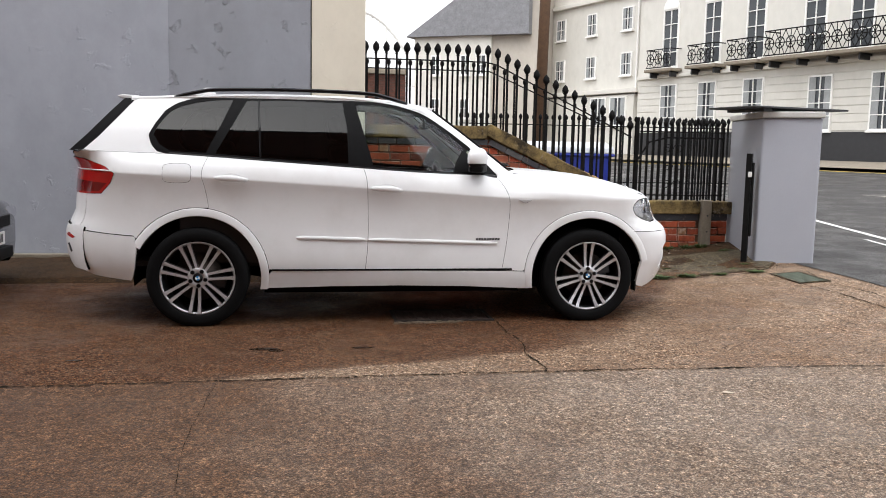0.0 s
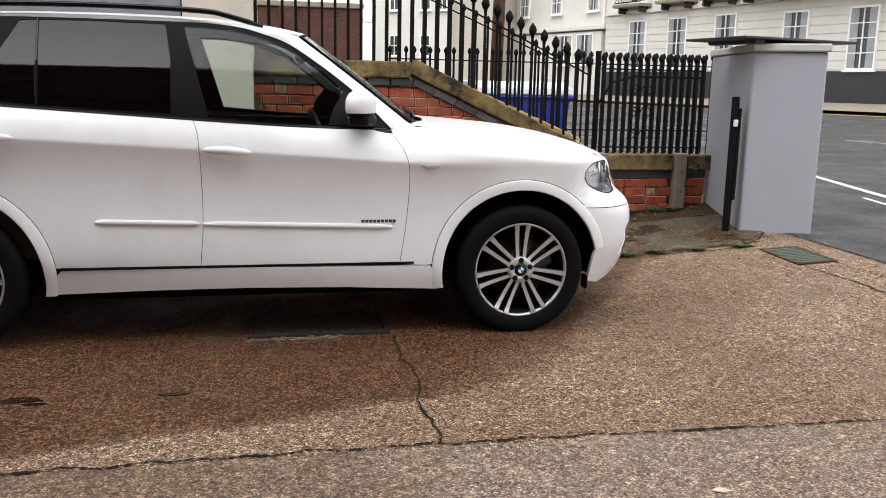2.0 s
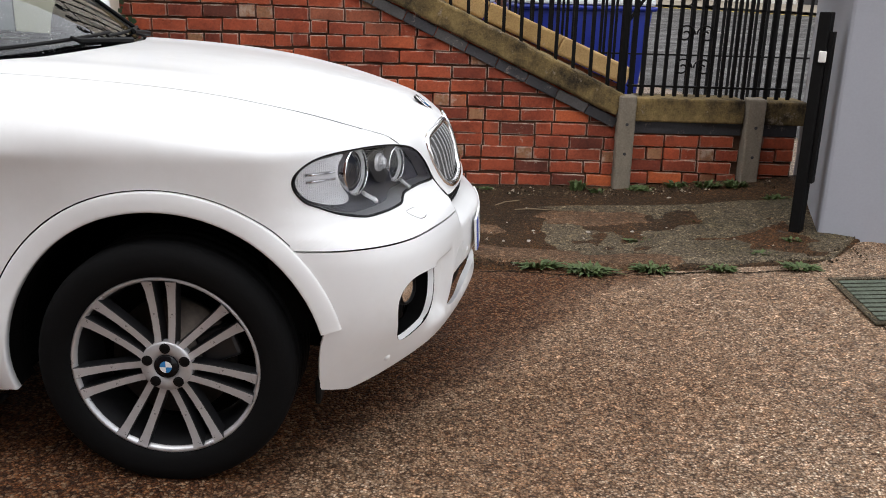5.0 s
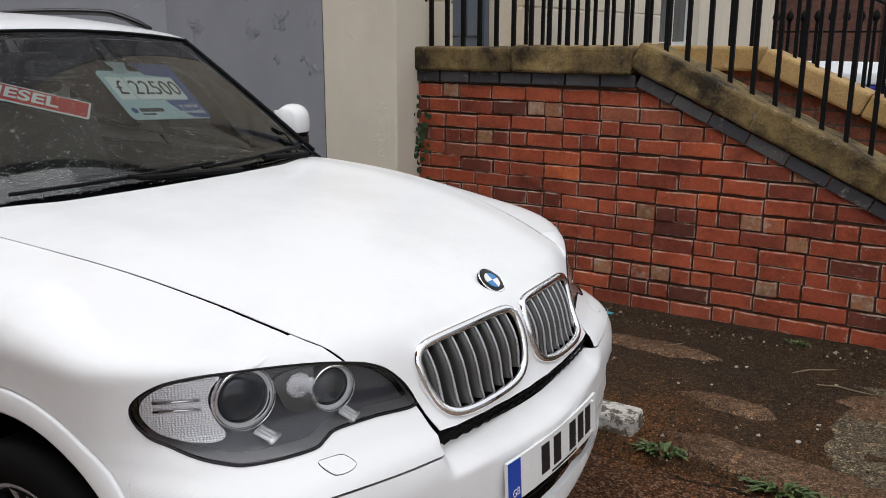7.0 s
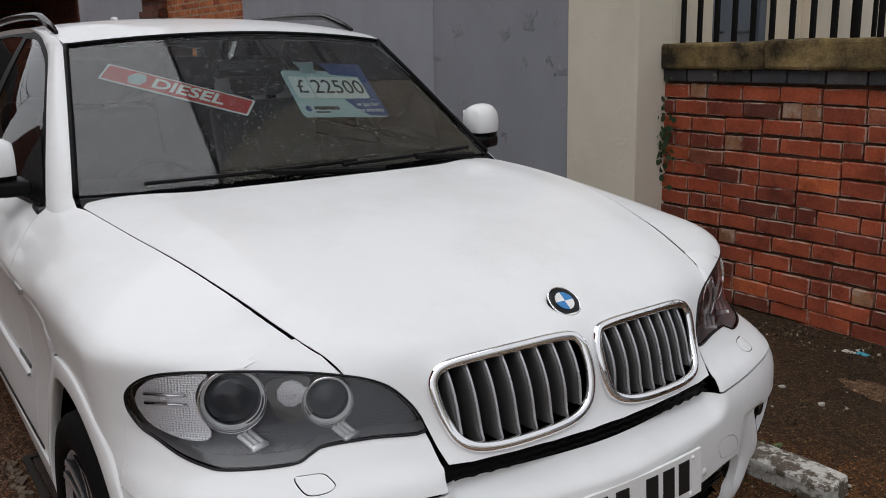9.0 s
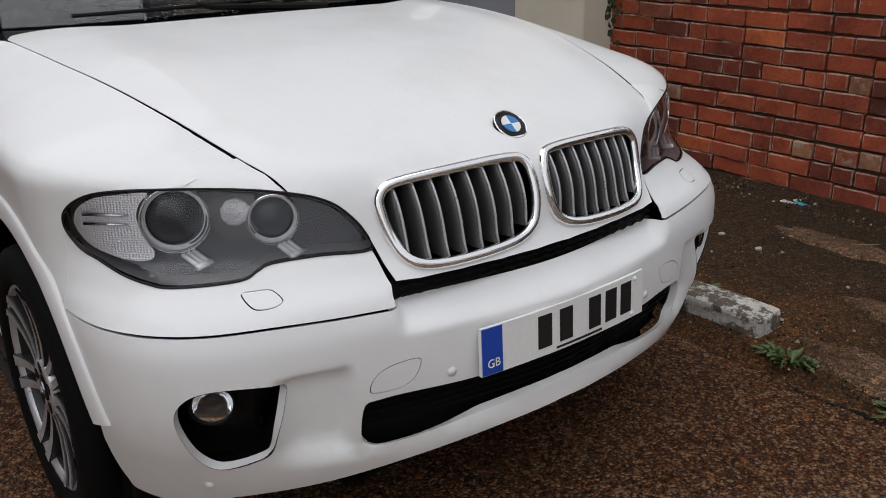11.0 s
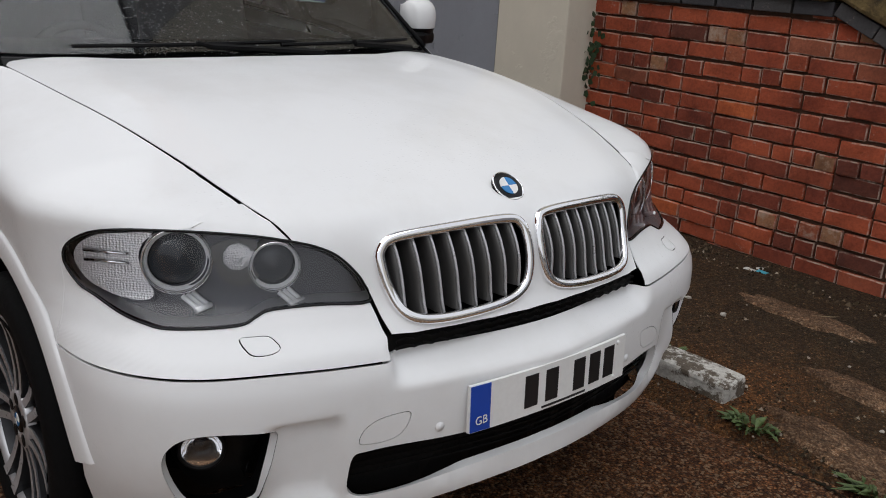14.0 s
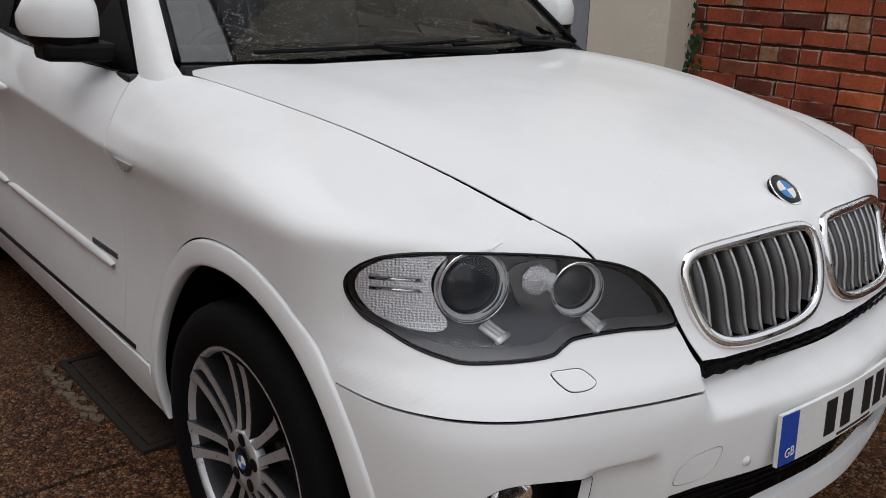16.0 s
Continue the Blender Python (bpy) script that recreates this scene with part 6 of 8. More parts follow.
part("air_intake", panel_bm([(at_y(y, z), z) for y, z in ((0.0, 0.38), (0.3, 0.38), (0.54, 0.39), (0.54, 0.53), (0.3, 0.54), (0.0, 0.54))] + [(-at_y(y, z), z) for y, z in ((0.3, 0.54), (0.54, 0.53), (0.54, 0.39), (0.3, 0.38))], nose_s, 0.06, push=-0.06, flange=0), M_CARBLACK, bumper, "black mesh air intake")
bm = bmesh.new()
for k in range(5):
    z = 0.428 + 0.017 * k
    tube(bm, [Vector(nose_s(f, z)) + Vector((-0.035, 0, 0)) for f in np.linspace(-at_y(0.5, z), at_y(0.5, z), 25)], 0.003, 5)
part("intake_mesh", bm, M_CARBLACK, bumper)
strip = part("upper_grille", panel_bm([(at_y(y, z), z) for y, z in ((0.0, 0.69), (0.2, 0.69), (0.4, 0.69), (0.4, 0.75), (0.2, 0.755), (0.0, 0.755))] + [(-at_y(y, z), z) for y, z in ((0.2, 0.755), (0.4, 0.75), (0.4, 0.69), (0.2, 0.69))], lambda f, z: (nose_s(f, 0.75)[0] - 0.01, nose_s(f, z)[1], z), 0.05, flange=0), M_CARBLACK, bumper, "black honeycomb strip under the bonnet")
bm = bmesh.new()
for k in range(2):
    z = 0.707 + 0.016 * k
    tube(bm, [Vector((nose_s(f, 0.75)[0] + 0.004, nose_s(f, z)[1], z + 0.005 * (i % 2))) for i, f in enumerate(np.linspace(-at_y(0.39, z), at_y(0.39, z), 41))], 0.0035, 5)
part("strip_mesh", bm, M_CARBLACK, bumper)


def fog_lamp(s):
    pocket = panel_bm([(f * 1.0, z) for f, z in inset(fog_hole, -0.02)], nose_s, 0.04, push=-0.075, flange=0)
    g = part("fog_lamp", pocket, M_CARBLACK, bumper, "round fog lamp in a black pocket", smooth=True)
    bm = bmesh.new()
    slab = [Vector(nose_s(f, z)) for f, z in fog_hole]
    deep = [Vector(nose_s(f, z)) + Vector((-0.07, 0.02, 0)) for f, z in fog_hole]
    a, b = [bm.verts.new(p) for p in slab], [bm.verts.new(p) for p in deep]
    for i in range(len(a)):
        j = (i + 1) % len(a)
        bm.faces.new((a[i], a[j], b[j], b[i]))
    part("pocket_wall", bm, M_CARBLACK, g, smooth=True)
    c = Vector(nose_s(at_y(0.786, 0.542), 0.542)) + Vector((-0.03, 0.012, 0.004))
    q = Vector((0.9, -0.42, 0)).to_track_quat("Z", "Y").to_matrix().to_4x4()
    for name, prof, mat in (("bezel", [(0.047, -0.05), (0.047, 0.0), (0.043, 0.006), (0.039, 0.0)], M_CARBLACK), ("reflector", [(0.0, -0.034), (0.022, -0.026), (0.033, -0.014), (0.039, 0.0)], M_CHROME), ("bulb_shield", [(0.0, -0.006), (0.017, -0.008), (0.02, -0.014), (0.0, -0.03)], M_GLOSSBLACK), ("lens", [(0.0, 0.006), (0.02, 0.005), (0.0395, 0.0)], M_LENS)):
        o = part(name, lathe(bmesh.new(), prof, 24), mat, g, smooth=True)
        o.matrix_basis = Matrix.Translation(c) @ q
    return g


fog = fog_lamp(1)


def mirror_tree(ob):
    """The other side of a part whose children are turned in place."""
    o = mirrored(ob)
    for a, b in zip(ob.children, o.children):
        m = Matrix.Diagonal((1, -1, 1, 1))
        b.matrix_basis = m @ a.matrix_basis @ m
    return o


mirror_tree(fog)
for s in (1, -1):
    for y, z in ((0.313, 0.533), (0.782, 0.332)):
        c = Vector(nose_s(s * at_y(y, z), z))
        n = Vector((1, -s * (0.15 if y < 0.5 else 1.2), 0)).normalized()
        o = part("parking_sensor", lathe(bmesh.new(), [(0.0, 0.003), (0.0075, 0.0028), (0.0082, 0.001), (0.0105, 0.0015), (0.011, -0.004)], 18), M_PAINT, bumper, smooth=True)
        o.matrix_basis = Matrix.Translation(c + n * 0.001) @ n.to_track_quat("Z", "Y").to_matrix().to_4x4()

# number plate: lettering as plain bars
plate = new("number_plate")
plate.parent = car
plate["label"] = "white number plate with a blue band and dark bars"
plate.matrix_basis = pose(2.349, 0, 0.57, 0, -3, 0)


def plate_x(y):
    return -0.22 * y * y


def plate_patch(y0, y1, z0, z1, lift, mat, name):
    bm = bmesh.new()
    ys = np.linspace(y0, y1, max(2, int((y1 - y0) / 0.04) + 2))
    rows = [[bm.verts.new((plate_x(y) + dx, y, z)) for dx, z in ((lift, z0), (lift, z1), (-0.006, z1), (-0.006, z0))] for y in ys]
    for a, b in zip(rows, rows[1:]):
        for i in range(4):
            bm.faces.new((a[i], b[i], b[(i + 1) % 4], a[(i + 1) % 4]))
    bm.faces.new(rows[0]), bm.faces.new(rows[-1][::-1])
    bmesh.ops.recalc_face_normals(bm, faces=bm.faces[:])
    return part(name, bm, mat, plate)


plate_patch(-0.26, 0.26, -0.0555, 0.0555, 0.002, M_PLATEWHITE, "backing")
plate_patch(-0.258, -0.205, -0.054, 0.054, 0.0035, M_BLUEBAND, "blue_band")
for y in (-0.085, -0.02, 0.075, 0.133, 0.19):
    plate_patch(y - 0.02, y + 0.02, -0.036, 0.042, 0.0035, M_INK, "bar")
plate_patch(-0.05, 0.1, -0.05, -0.045, 0.0035, M_INK, "bar")
for y, z in ((0.225, 0.042), (0.215, -0.045)):
    o = part("bolt_cap", lathe(bmesh.new(), [(0.0, 0.005), (0.004, 0.004), (0.006, 0.0)], 12), M_PLATEWHITE, plate)
    o.matrix_basis = pose(plate_x(y) + 0.002, y, z, 0, 90, 0)


# headlamps
def headlamp():
    g = part("headlamp", panel_bm(lamp, nose_s, 0.025, gap=0.003, push=-0.001, flange=0, edge=0.012), M_LENS, car, "clear headlamp with a dark surround and twin round lenses", smooth=True)
    part("housing", panel_bm(lamp, nose_s, 0.016, gap=0.006, push=-0.045, flange=0, edge=0.012), M_LAMPDARK, g, smooth=True)
    bm = bmesh.new()
    n = len(lamp)
    rows = []
    for f, z in inset(lamp, 0.004):
        p = Vector(nose_s(f, z))
        rows.append((bm.verts.new(p + Vector((-0.002, 0, 0))), bm.verts.new(p + Vector((-0.045, 0.025, 0)))))
    for i in range(n):
        a, b = rows[i], rows[(i + 1) % n]
        bm.faces.new((a[0], b[0], b[1], a[1]))
    part("housing_wall", bm, M_ALLOY, g, smooth=True)
    part("seal", ring_tube([Vector(nose_s(f, z)) for f, z in lamp], 0.0026), M_GLOSSBLACK, g, smooth=True)
    axis = Vector((0.93, -0.36, 0.02)).normalized()
    q = axis.to_track_quat("Z", "Y").to_matrix().to_4x4()
    for y, z, r, back in ((0.752, 0.884, 0.069, 0.018), (0.59, 0.876, 0.053, 0.014)):
        c = Vector(nose_s(at_y(y, z), z)) - axis * back
        for name, prof, mat in (
            ("ring", [(r, -0.03), (r, 0.0), (r * 0.985, 0.003), (r * 0.965, 0.003), (r * 0.95, -0.001), (r * 0.94, -0.006)], M_CHROME),
            ("ring", [(r * 0.93, -0.006), (r * 0.9, -0.014), (r * 0.86, -0.016), (r * 0.83, -0.009), (r * 0.81, -0.014)], M_CRYSTAL),
            ("projector", [(0.0, 0.002), (r * 0.3, -0.001), (r * 0.55, -0.006), (r * 0.72, -0.014), (r * 0.83, -0.024)], M_PROJECTOR),
            ("cup", [(r * 0.88, -0.02), (r * 0.8, -0.028), (0.0, -0.03)], M_LAMPDARK),
        ):
            o = part(name, lathe(bmesh.new(), prof, 32), mat, g, smooth=True)
            o.matrix_basis = Matrix.Translation(c) @ q
        # slanted clear foot under each ring with a bright end
        top = Vector(nose_s(at_y(y - 0.01, z - r + 0.004), z - r + 0.004)) - axis * 0.02
        low = Vector(nose_s(at_y(y - 0.03, z - r - 0.018), z - r - 0.018)) - axis * 0.018
        side = Vector((-0.3, 0.95, 0)).normalized() * 0.013
        bm = bmesh.new()
        for k in (-1, 0, 1):
            tube(bm, [top + side * k, low + side * k], 0.0056, 6)
        part("light_pipe", bm, M_CRYSTAL, g, smooth=True)
        bm = bmesh.new()
        tube(bm, [low - side * 1.5, low + side * 1.5], 0.0065, 8)
        part("light_pipe_end", bm, M_CRYSTAL, g, smooth=True)
    # small inner reflector and the outer indicator bowl
    p = Vector(nose_s(at_y(0.652, 0.892), 0.892)) - axis * 0.022
    bridge = [(at_y(y, z), z) for y, z in catmull([(0.698, 0.915), (0.66, 0.932), (0.62, 0.93), (0.608, 0.9), (0.618, 0.862), (0.652, 0.838), (0.685, 0.85), (0.695, 0.88)], 3, True)]
    part("bridge", panel_bm(bridge, nose_s, 0.015, push=-0.026, flange=0.012, edge=0.01, dark=False), M_SATIN, g, "satin plate between the lenses", smooth=True)
    o = part("small_reflector", lathe(bmesh.new(), [(0.03, -0.004), (0.025, 0.004), (0.016, 0.0), (0.009, 0.006), (0.0, 0.006)], 9), M_RIBBED, g, smooth=True)
    o.matrix_basis = Matrix.Translation(p) @ q
    out_yz = catmull([(0.79, 0.942), (0.83, 0.939), (0.874, 0.929), (0.902, 0.903), (0.908, 0.87), (0.894, 0.836), (0.87, 0.818), (0.835, 0.81), (0.805, 0.812), (0.797, 0.826), (0.808, 0.85), (0.815, 0.89), (0.806, 0.92)], 3, True)
    ind = [(at_y(y, z), z) for y, z in out_yz]
    bm = panel_bm(ind, nose_s, 0.012, push=-0.014, flange=0, edge=0.01)
    part("indicator", bm, M_RIBBED, g, "ribbed chrome indicator bowl", smooth=True)
    for z in (0.897, 0.878):
        bm = bmesh.new()
        tube(bm, [Vector(nose_s(at_y(y, z), z)) - axis * 0.01 for y in (0.824, 0.855, 0.888)], 0.0045, 8)
        part("light_bar", bm, M_CHROME, g, smooth=True)
    return g


head = headlamp()
mirror_tree(head)

# flares and sills
def flare(cx, a0, a1, n=40):
    bm = bmesh.new()
    rows = []
    for a in np.linspace(a0, a1, n):
        c, s = math.cos(radians(a)), math.sin(radians(a))
        row = []
        for r, out in ((FLARE_R - 0.003, -0.006), (FLARE_R - 0.0034, 0.002), (FLARE_R - 0.005, 0.0055), (FLARE_R - 0.009, 0.0075), (FLARE_R - 0.03, 0.0105), (ARCH_R + 0.008, 0.0125), (ARCH_R + 0.003, 0.0122), (ARCH_R + 0.0006, 0.0105), (ARCH_R, 0.007), (ARCH_R, -0.014), (ARCH_R + 0.004, -0.016), (ARCH_R + 0.006, -0.11)):
            x, z = cx + r * c, max(0.262, WHEEL_Z + r * s)
            row.append(bm.verts.new((x, -(side_y(x, z) + out), z)))
        rows.append(row)
    for a, b in zip(rows, rows[1:]):
        for i in range(len(a) - 1):
            # faces past the lip take the painted near-black
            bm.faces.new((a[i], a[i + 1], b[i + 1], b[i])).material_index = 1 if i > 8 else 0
    bmesh.ops.recalc_face_normals(bm, faces=bm.faces[:])
    return bm


right_parts = [front_door, rear_door, front_wing]
right_parts.append(part("wheel_arch_trim", flare(FX, 14, 193), M_PAINT, car, "flared wheel-arch edge", smooth=True))
right_parts.append(part("wheel_arch_trim", flare(RX, -12, 152), M_PAINT, car, "flared wheel-arch edge", smooth=True))
sill_out = [(-1.0, 0.272), (-0.5, 0.284), (0.0, 0.288), (0.5, 0.28), (1.0, 0.258), (0.985, 0.31), (0.965, 0.36), (0.955, 0.389), (0.86, 0.392), (0.4, 0.397), (-0.3, 0.404), (-0.93, 0.406), (-0.965, 0.37)]
right_parts.append(part("sill", panel_bm(sill_out, side_s, 0.03, push=0.006, flange=0.03, dark=False), M_PAINT, car, smooth=True))
# black strips put in as the shade of the gap between doors and sill
part("sill_seal", boxes((-0.94, -0.944, 0.403, 0.86, -0.92, 0.416)), M_CARBLACK, car)
part("sill_seal", boxes((-0.94, 0.92, 0.403, 0.86, 0.944, 0.416)), M_CARBLACK, car)


def moulding(x0, x1):
    bm = bmesh.new()
    rows = []
    n = 14
    for k in range(n + 1):
        x = x0 + (x1 - x0) * k / n
        z = 0.649 - (x + 0.76) * 0.028
        h = 0.015 * (0.4 if k in (0, n) else 1)
        y = side_y(x, z)
        rows.append([bm.verts.new((x, -(y + o), z + d)) for o, d in ((0.0, h), (0.009, h * 0.8), (0.012, 0.0), (0.009, -h * 0.8), (0.0, -h))])
    for a, b in zip(rows, rows[1:]):
        for i in range(4):
            bm.faces.new((a[i], b[i], b[i + 1], a[i + 1]))
    bmesh.ops.recalc_face_normals(bm, faces=bm.faces[:])
    return bm


part("moulding", moulding(-0.764, -0.262), M_PAINT, rear_door, smooth=True)
part("moulding", moulding(-0.24, 0.74), M_PAINT, front_door, smooth=True)


def handle(x, z, door):
    y = side_y(x, z)
    bm = bmesh.new()
    rows = []
    for k in range(13):
        t = k / 12
        px = x - 0.118 + 0.236 * t
        out = 0.012 + 0.034 * math.sin(math.pi * t) ** 0.55
        h = 0.005 + 0.017 * math.sin(math.pi * t) ** 0.5
        zc = z + 0.004 * math.sin(math.pi * t) - 0.012 * (t - 0.5)
        rows.append([bm.verts.new((px, -(y + out * q), zc + h * d)) for q, d in ((0.55, 1), (0.95, 0.75), (1.0, 0.0), (0.95, -0.75), (0.55, -1), (0.45, 0))])
    for a, b in zip(rows, rows[1:]):
        for i in range(6):
            bm.faces.new((a[i], a[(i + 1) % 6], b[(i + 1) % 6], b[i]))
    bm.faces.new(rows[0]), bm.faces.new(rows[-1][::-1])
    bmesh.ops.recalc_face_normals(bm, faces=bm.faces[:])
    part("door_handle", bm, M_PAINT, door, smooth=True)
    cup = [(x + 0.08 * math.cos(a), z - 0.004 + 0.042 * math.sin(a)) for a in np.linspace(0, 2 * math.pi, 25)[:-1]]
    bm = bmesh.new()
    c = bm.verts.new((x, -(y - 0.014), z))
    ring = [bm.verts.new((px, -(side_y(px, pz) + 0.0012), pz)) for px, pz in cup]
    mid = [bm.verts.new((x + (px - x) * 0.8, -(y - 0.01), z + (pz - z) * 0.72)) for px, pz in cup]
    for i in range(24):
        bm.faces.new((ring[i], ring[(i + 1) % 24], mid[(i + 1) % 24], mid[i]))
        bm.faces.new((mid[i], mid[(i + 1) % 24], c))
    bmesh.ops.recalc_face_normals(bm, faces=bm.faces[:])
    part("handle_cup", bm, M_PAINT, door, smooth=True)


handle(-0.11, 1.01, front_door)
handle(-1.225, 1.073, rear_door)

# badge lettering on the door, side vent
bm = bmesh.new()
for k in range(9):
    x = 0.575 + 0.021 * k
    box(bm, x, -(side_y(x, 0.64) + 0.004), 0.631, x + 0.017, -(side_y(x, 0.64) - 0.002), 0.647, 0.001)
part("badge_lettering", bm, M_BADGECHROME, front_door, "small chrome lettering as plain bars")
bm = bmesh.new()
vy = side_y(0.945, 0.93)
a = [(0.888, 0.943), (1.0, 0.941), (0.985, 0.93), (0.955, 0.916), (0.935, 0.916), (0.91, 0.931)]
slab_xz(a, -(vy + 0.009), -(vy - 0.004), 0.003, bm)
part("side_vent", bm, M_ALLOY, front_wing, "small bright side vent")

# rear quarter, tail, rear bumper
quarter_low = arc(RX, WHEEL_Z, FLARE_R, a_top, 146, 18)
quarter = hinge[::-1] + quarter_low[1:] + [(-1.905, 0.66), (-2.1, 0.675), (-2.3, 0.69), (-2.4, 0.7), (-2.4, 0.93), (-2.28, 0.948), (-2.13, 0.955), (-2.06, 1.03), (-2.03, 1.1), (-2.1, 1.15), (-2.26, 1.2), (-2.34, 1.21), (-2.32, 1.262), (-2.0, 1.252), (-1.7, 1.245)]
fuel_xz = catmull([(-1.685, 1.165), (-1.6, 1.178), (-1.515, 1.168), (-1.503, 1.11), (-1.515, 1.052), (-1.6, 1.04), (-1.685, 1.052), (-1.697, 1.11)], 4, True)
rear_quarter = part("rear_quarter", panel_bm(quarter, side_s, 0.035, [fuel_xz], GAP, rows=CREASE), M_PAINT, car, smooth=True)
part("fuel_flap", panel_bm(fuel_xz, side_s, 0.03, gap=GAP * 0.7, flange=0.008), M_PAINT, rear_quarter, smooth=True)
tail_xz = [(-2.4, 0.945), (-2.28, 0.948), (-2.13, 0.955), (-2.06, 1.03), (-2.03, 1.1), (-2.1, 1.15), (-2.26, 1.2), (-2.37, 1.21)]
tail = part("tail_lamp", panel_bm(tail_xz, side_s, 0.03, gap=GAP, push=0.003), M_REDLAMP, car, "red tail lamp with a bright bar", smooth=True)
part("lower_lens", panel_bm([(-2.385, 0.962), (-2.28, 0.964), (-2.145, 0.972), (-2.085, 1.03), (-2.3, 1.045), (-2.385, 1.045)], side_s, 0.03, push=0.0045, flange=0.003), start("dark_red_lens", (0.16, 0.006, 0.006), 0.08)[0], tail, smooth=True)
bm = bmesh.new()
tube(bm, [Vector(side_s(x, 1.125 - (x + 2.36) * 0.02)) + Vector((0, -0.006, 0)) for x in np.linspace(-2.36, -2.05, 8)], 0.006, 6)
part("light_bar", bm, M_PLATEWHITE, tail, smooth=True)
rb = [(-1.9, 0.655), (-2.1, 0.67), (-2.3, 0.685), (-2.44, 0.7), (-2.47, 0.6), (-2.46, 0.5), (-2.38, 0.42), (-2.2, 0.365), (-1.93, 0.335), (-1.905, 0.42), (-1.895, 0.5), (-1.885, 0.56)]
rear_bumper = part("rear_bumper", panel_bm(rb, side_s, 0.03, gap=GAP, push=0.012, flange=0.03, dark=False), M_PAINT, car, smooth=True)
bm = bmesh.new()
slab_xz([(-2.43, 0.64), (-2.38, 0.655), (-2.34, 0.635), (-2.36, 0.62)], -0.76, -0.70, bm=bm)
part("rear_reflector", panel_bm([(-2.43, 0.635), (-2.4, 0.655), (-2.34, 0.632), (-2.36, 0.618)], side_s, 0.02, push=0.016, flange=0.01), M_REDLAMP, rear_bumper)
bm.free()
part("exhaust_slot", panel_bm([(-2.42, 0.57), (-2.4, 0.58), (-2.33, 0.46), (-2.35, 0.44)], side_s, 0.02, push=0.015, flange=0.01), M_CARBLACK, rear_bumper)
right_parts += [rear_quarter, tail, rear_bumper]

# glasshouse: black frame with openings, panes, pillar and cantrail
dlo = catmull([(0.745, 1.126), (0.526, 1.338), (0.241, 1.543), (0.08, 1.608), (-0.082, 1.645), (-0.42, 1.67), (-0.8, 1.675), (-1.16, 1.672), (-1.497, 1.648), (-1.62, 1.61), (-1.7, 1.555), (-1.765, 1.46), (-1.806, 1.38), (-1.785, 1.31), (-1.745, 1.265), (-1.67, 1.247)], 5)
dlo_out = dlo + [(x, tab(x, BELT) + 0.004) for x in np.linspace(-1.6, 0.68, 24)]
w_quarter = catmull([(-1.775, 1.38), (-1.745, 1.45), (-1.65, 1.56), (-1.495, 1.618), (-1.35, 1.64), (-1.222, 1.648)], 4) + [(-1.305, 1.461), (-1.405, 1.255), (-1.54, 1.255), (-1.66, 1.266), (-1.735, 1.312)]
w_rear = [(-1.125, 1.645), (-0.95, 1.65), (-0.76, 1.651), (-0.42, 1.645), (-0.39, 1.46), (-0.385, 1.192), (-0.7, 1.206), (-1.02, 1.226), (-1.34, 1.25), (-1.23, 1.45)]
w_front = catmull([(-0.325, 1.636), (-0.16, 1.632), (-0.03, 1.615), (0.12, 1.572), (0.235, 1.52), (0.37, 1.428), (0.495, 1.32)], 4) + [(0.44, 1.235), (0.405, 1.14), (0.1, 1.153), (-0.2, 1.178)]
frame_part = part("window_frame", panel_bm(dlo_out, glass_s, 0.04, [w_quarter, w_rear, w_front], flange=0.02), M_TRIMBLACK, car, smooth=True)
part("quarter_glass", panel_bm(w_quarter, glass_s, 0.05, push=-0.003, flange=0), M_PRIVACY, frame_part, "dark tinted glass", smooth=True)
part("rear_door_glass", panel_bm(w_rear, glass_s, 0.05, push=-0.003, flange=0), M_PRIVACY, frame_part, "dark tinted glass", smooth=True)
part("front_door_glass", panel_bm(w_front, glass_s, 0.05, push=-0.003, flange=0), M_GLASS, frame_part, smooth=True)
for x0, x1 in (((-1.04, 1.65), (-1.02, 1.226)),):
    bm = bmesh.new()
    tube(bm, [Vector(glass_s(x0[0], x0[1])), Vector(glass_s((x0[0] + x1[0]) / 2, (x0[1] + x1[1]) / 2)), Vector(glass_s(*x1))], 0.007, 6)
    part("glass_divider", bm, M_GLOSSBLACK, frame_part)
bm = bmesh.new()
tube(bm, [Vector((x, -(glass_y(x, tab(x, BELT)) + 0.008), tab(x, BELT) + 0.004)) for x in np.linspace(-1.66, 0.72, 30)], 0.0065, 6)
part("belt_trim", bm, M_GLOSSBLACK, frame_part)
dpillar = [(-1.15, 1.676), (-1.497, 1.652), (-1.62, 1.613), (-1.703, 1.557), (-1.77, 1.46), (-1.811, 1.38), (-1.79, 1.306), (-1.748, 1.26), (-1.7, 1.246), (-2.0, 1.252), (-2.255, 1.26), (-2.15, 1.36), (-2.03, 1.5), (-1.93, 1.62), (-1.85, 1.655), (-1.6, 1.672)]
d_pillar = part("rear_pillar", panel_bm(dpillar, glass_s, 0.035, flange=0.01), M_PAINT, car, smooth=True)
rear_edge = part("rear_window_edge", panel_bm([(-2.26, 1.26), (-2.345, 1.262), (-2.23, 1.38), (-2.1, 1.53), (-2.0, 1.64), (-1.93, 1.645), (-1.935, 1.62), (-2.035, 1.5), (-2.155, 1.36)], glass_s, 0.05, push=-0.004, flange=0.01), M_TRIMBLACK, car, smooth=True)
right_parts += [frame_part, d_pillar, rear_edge]


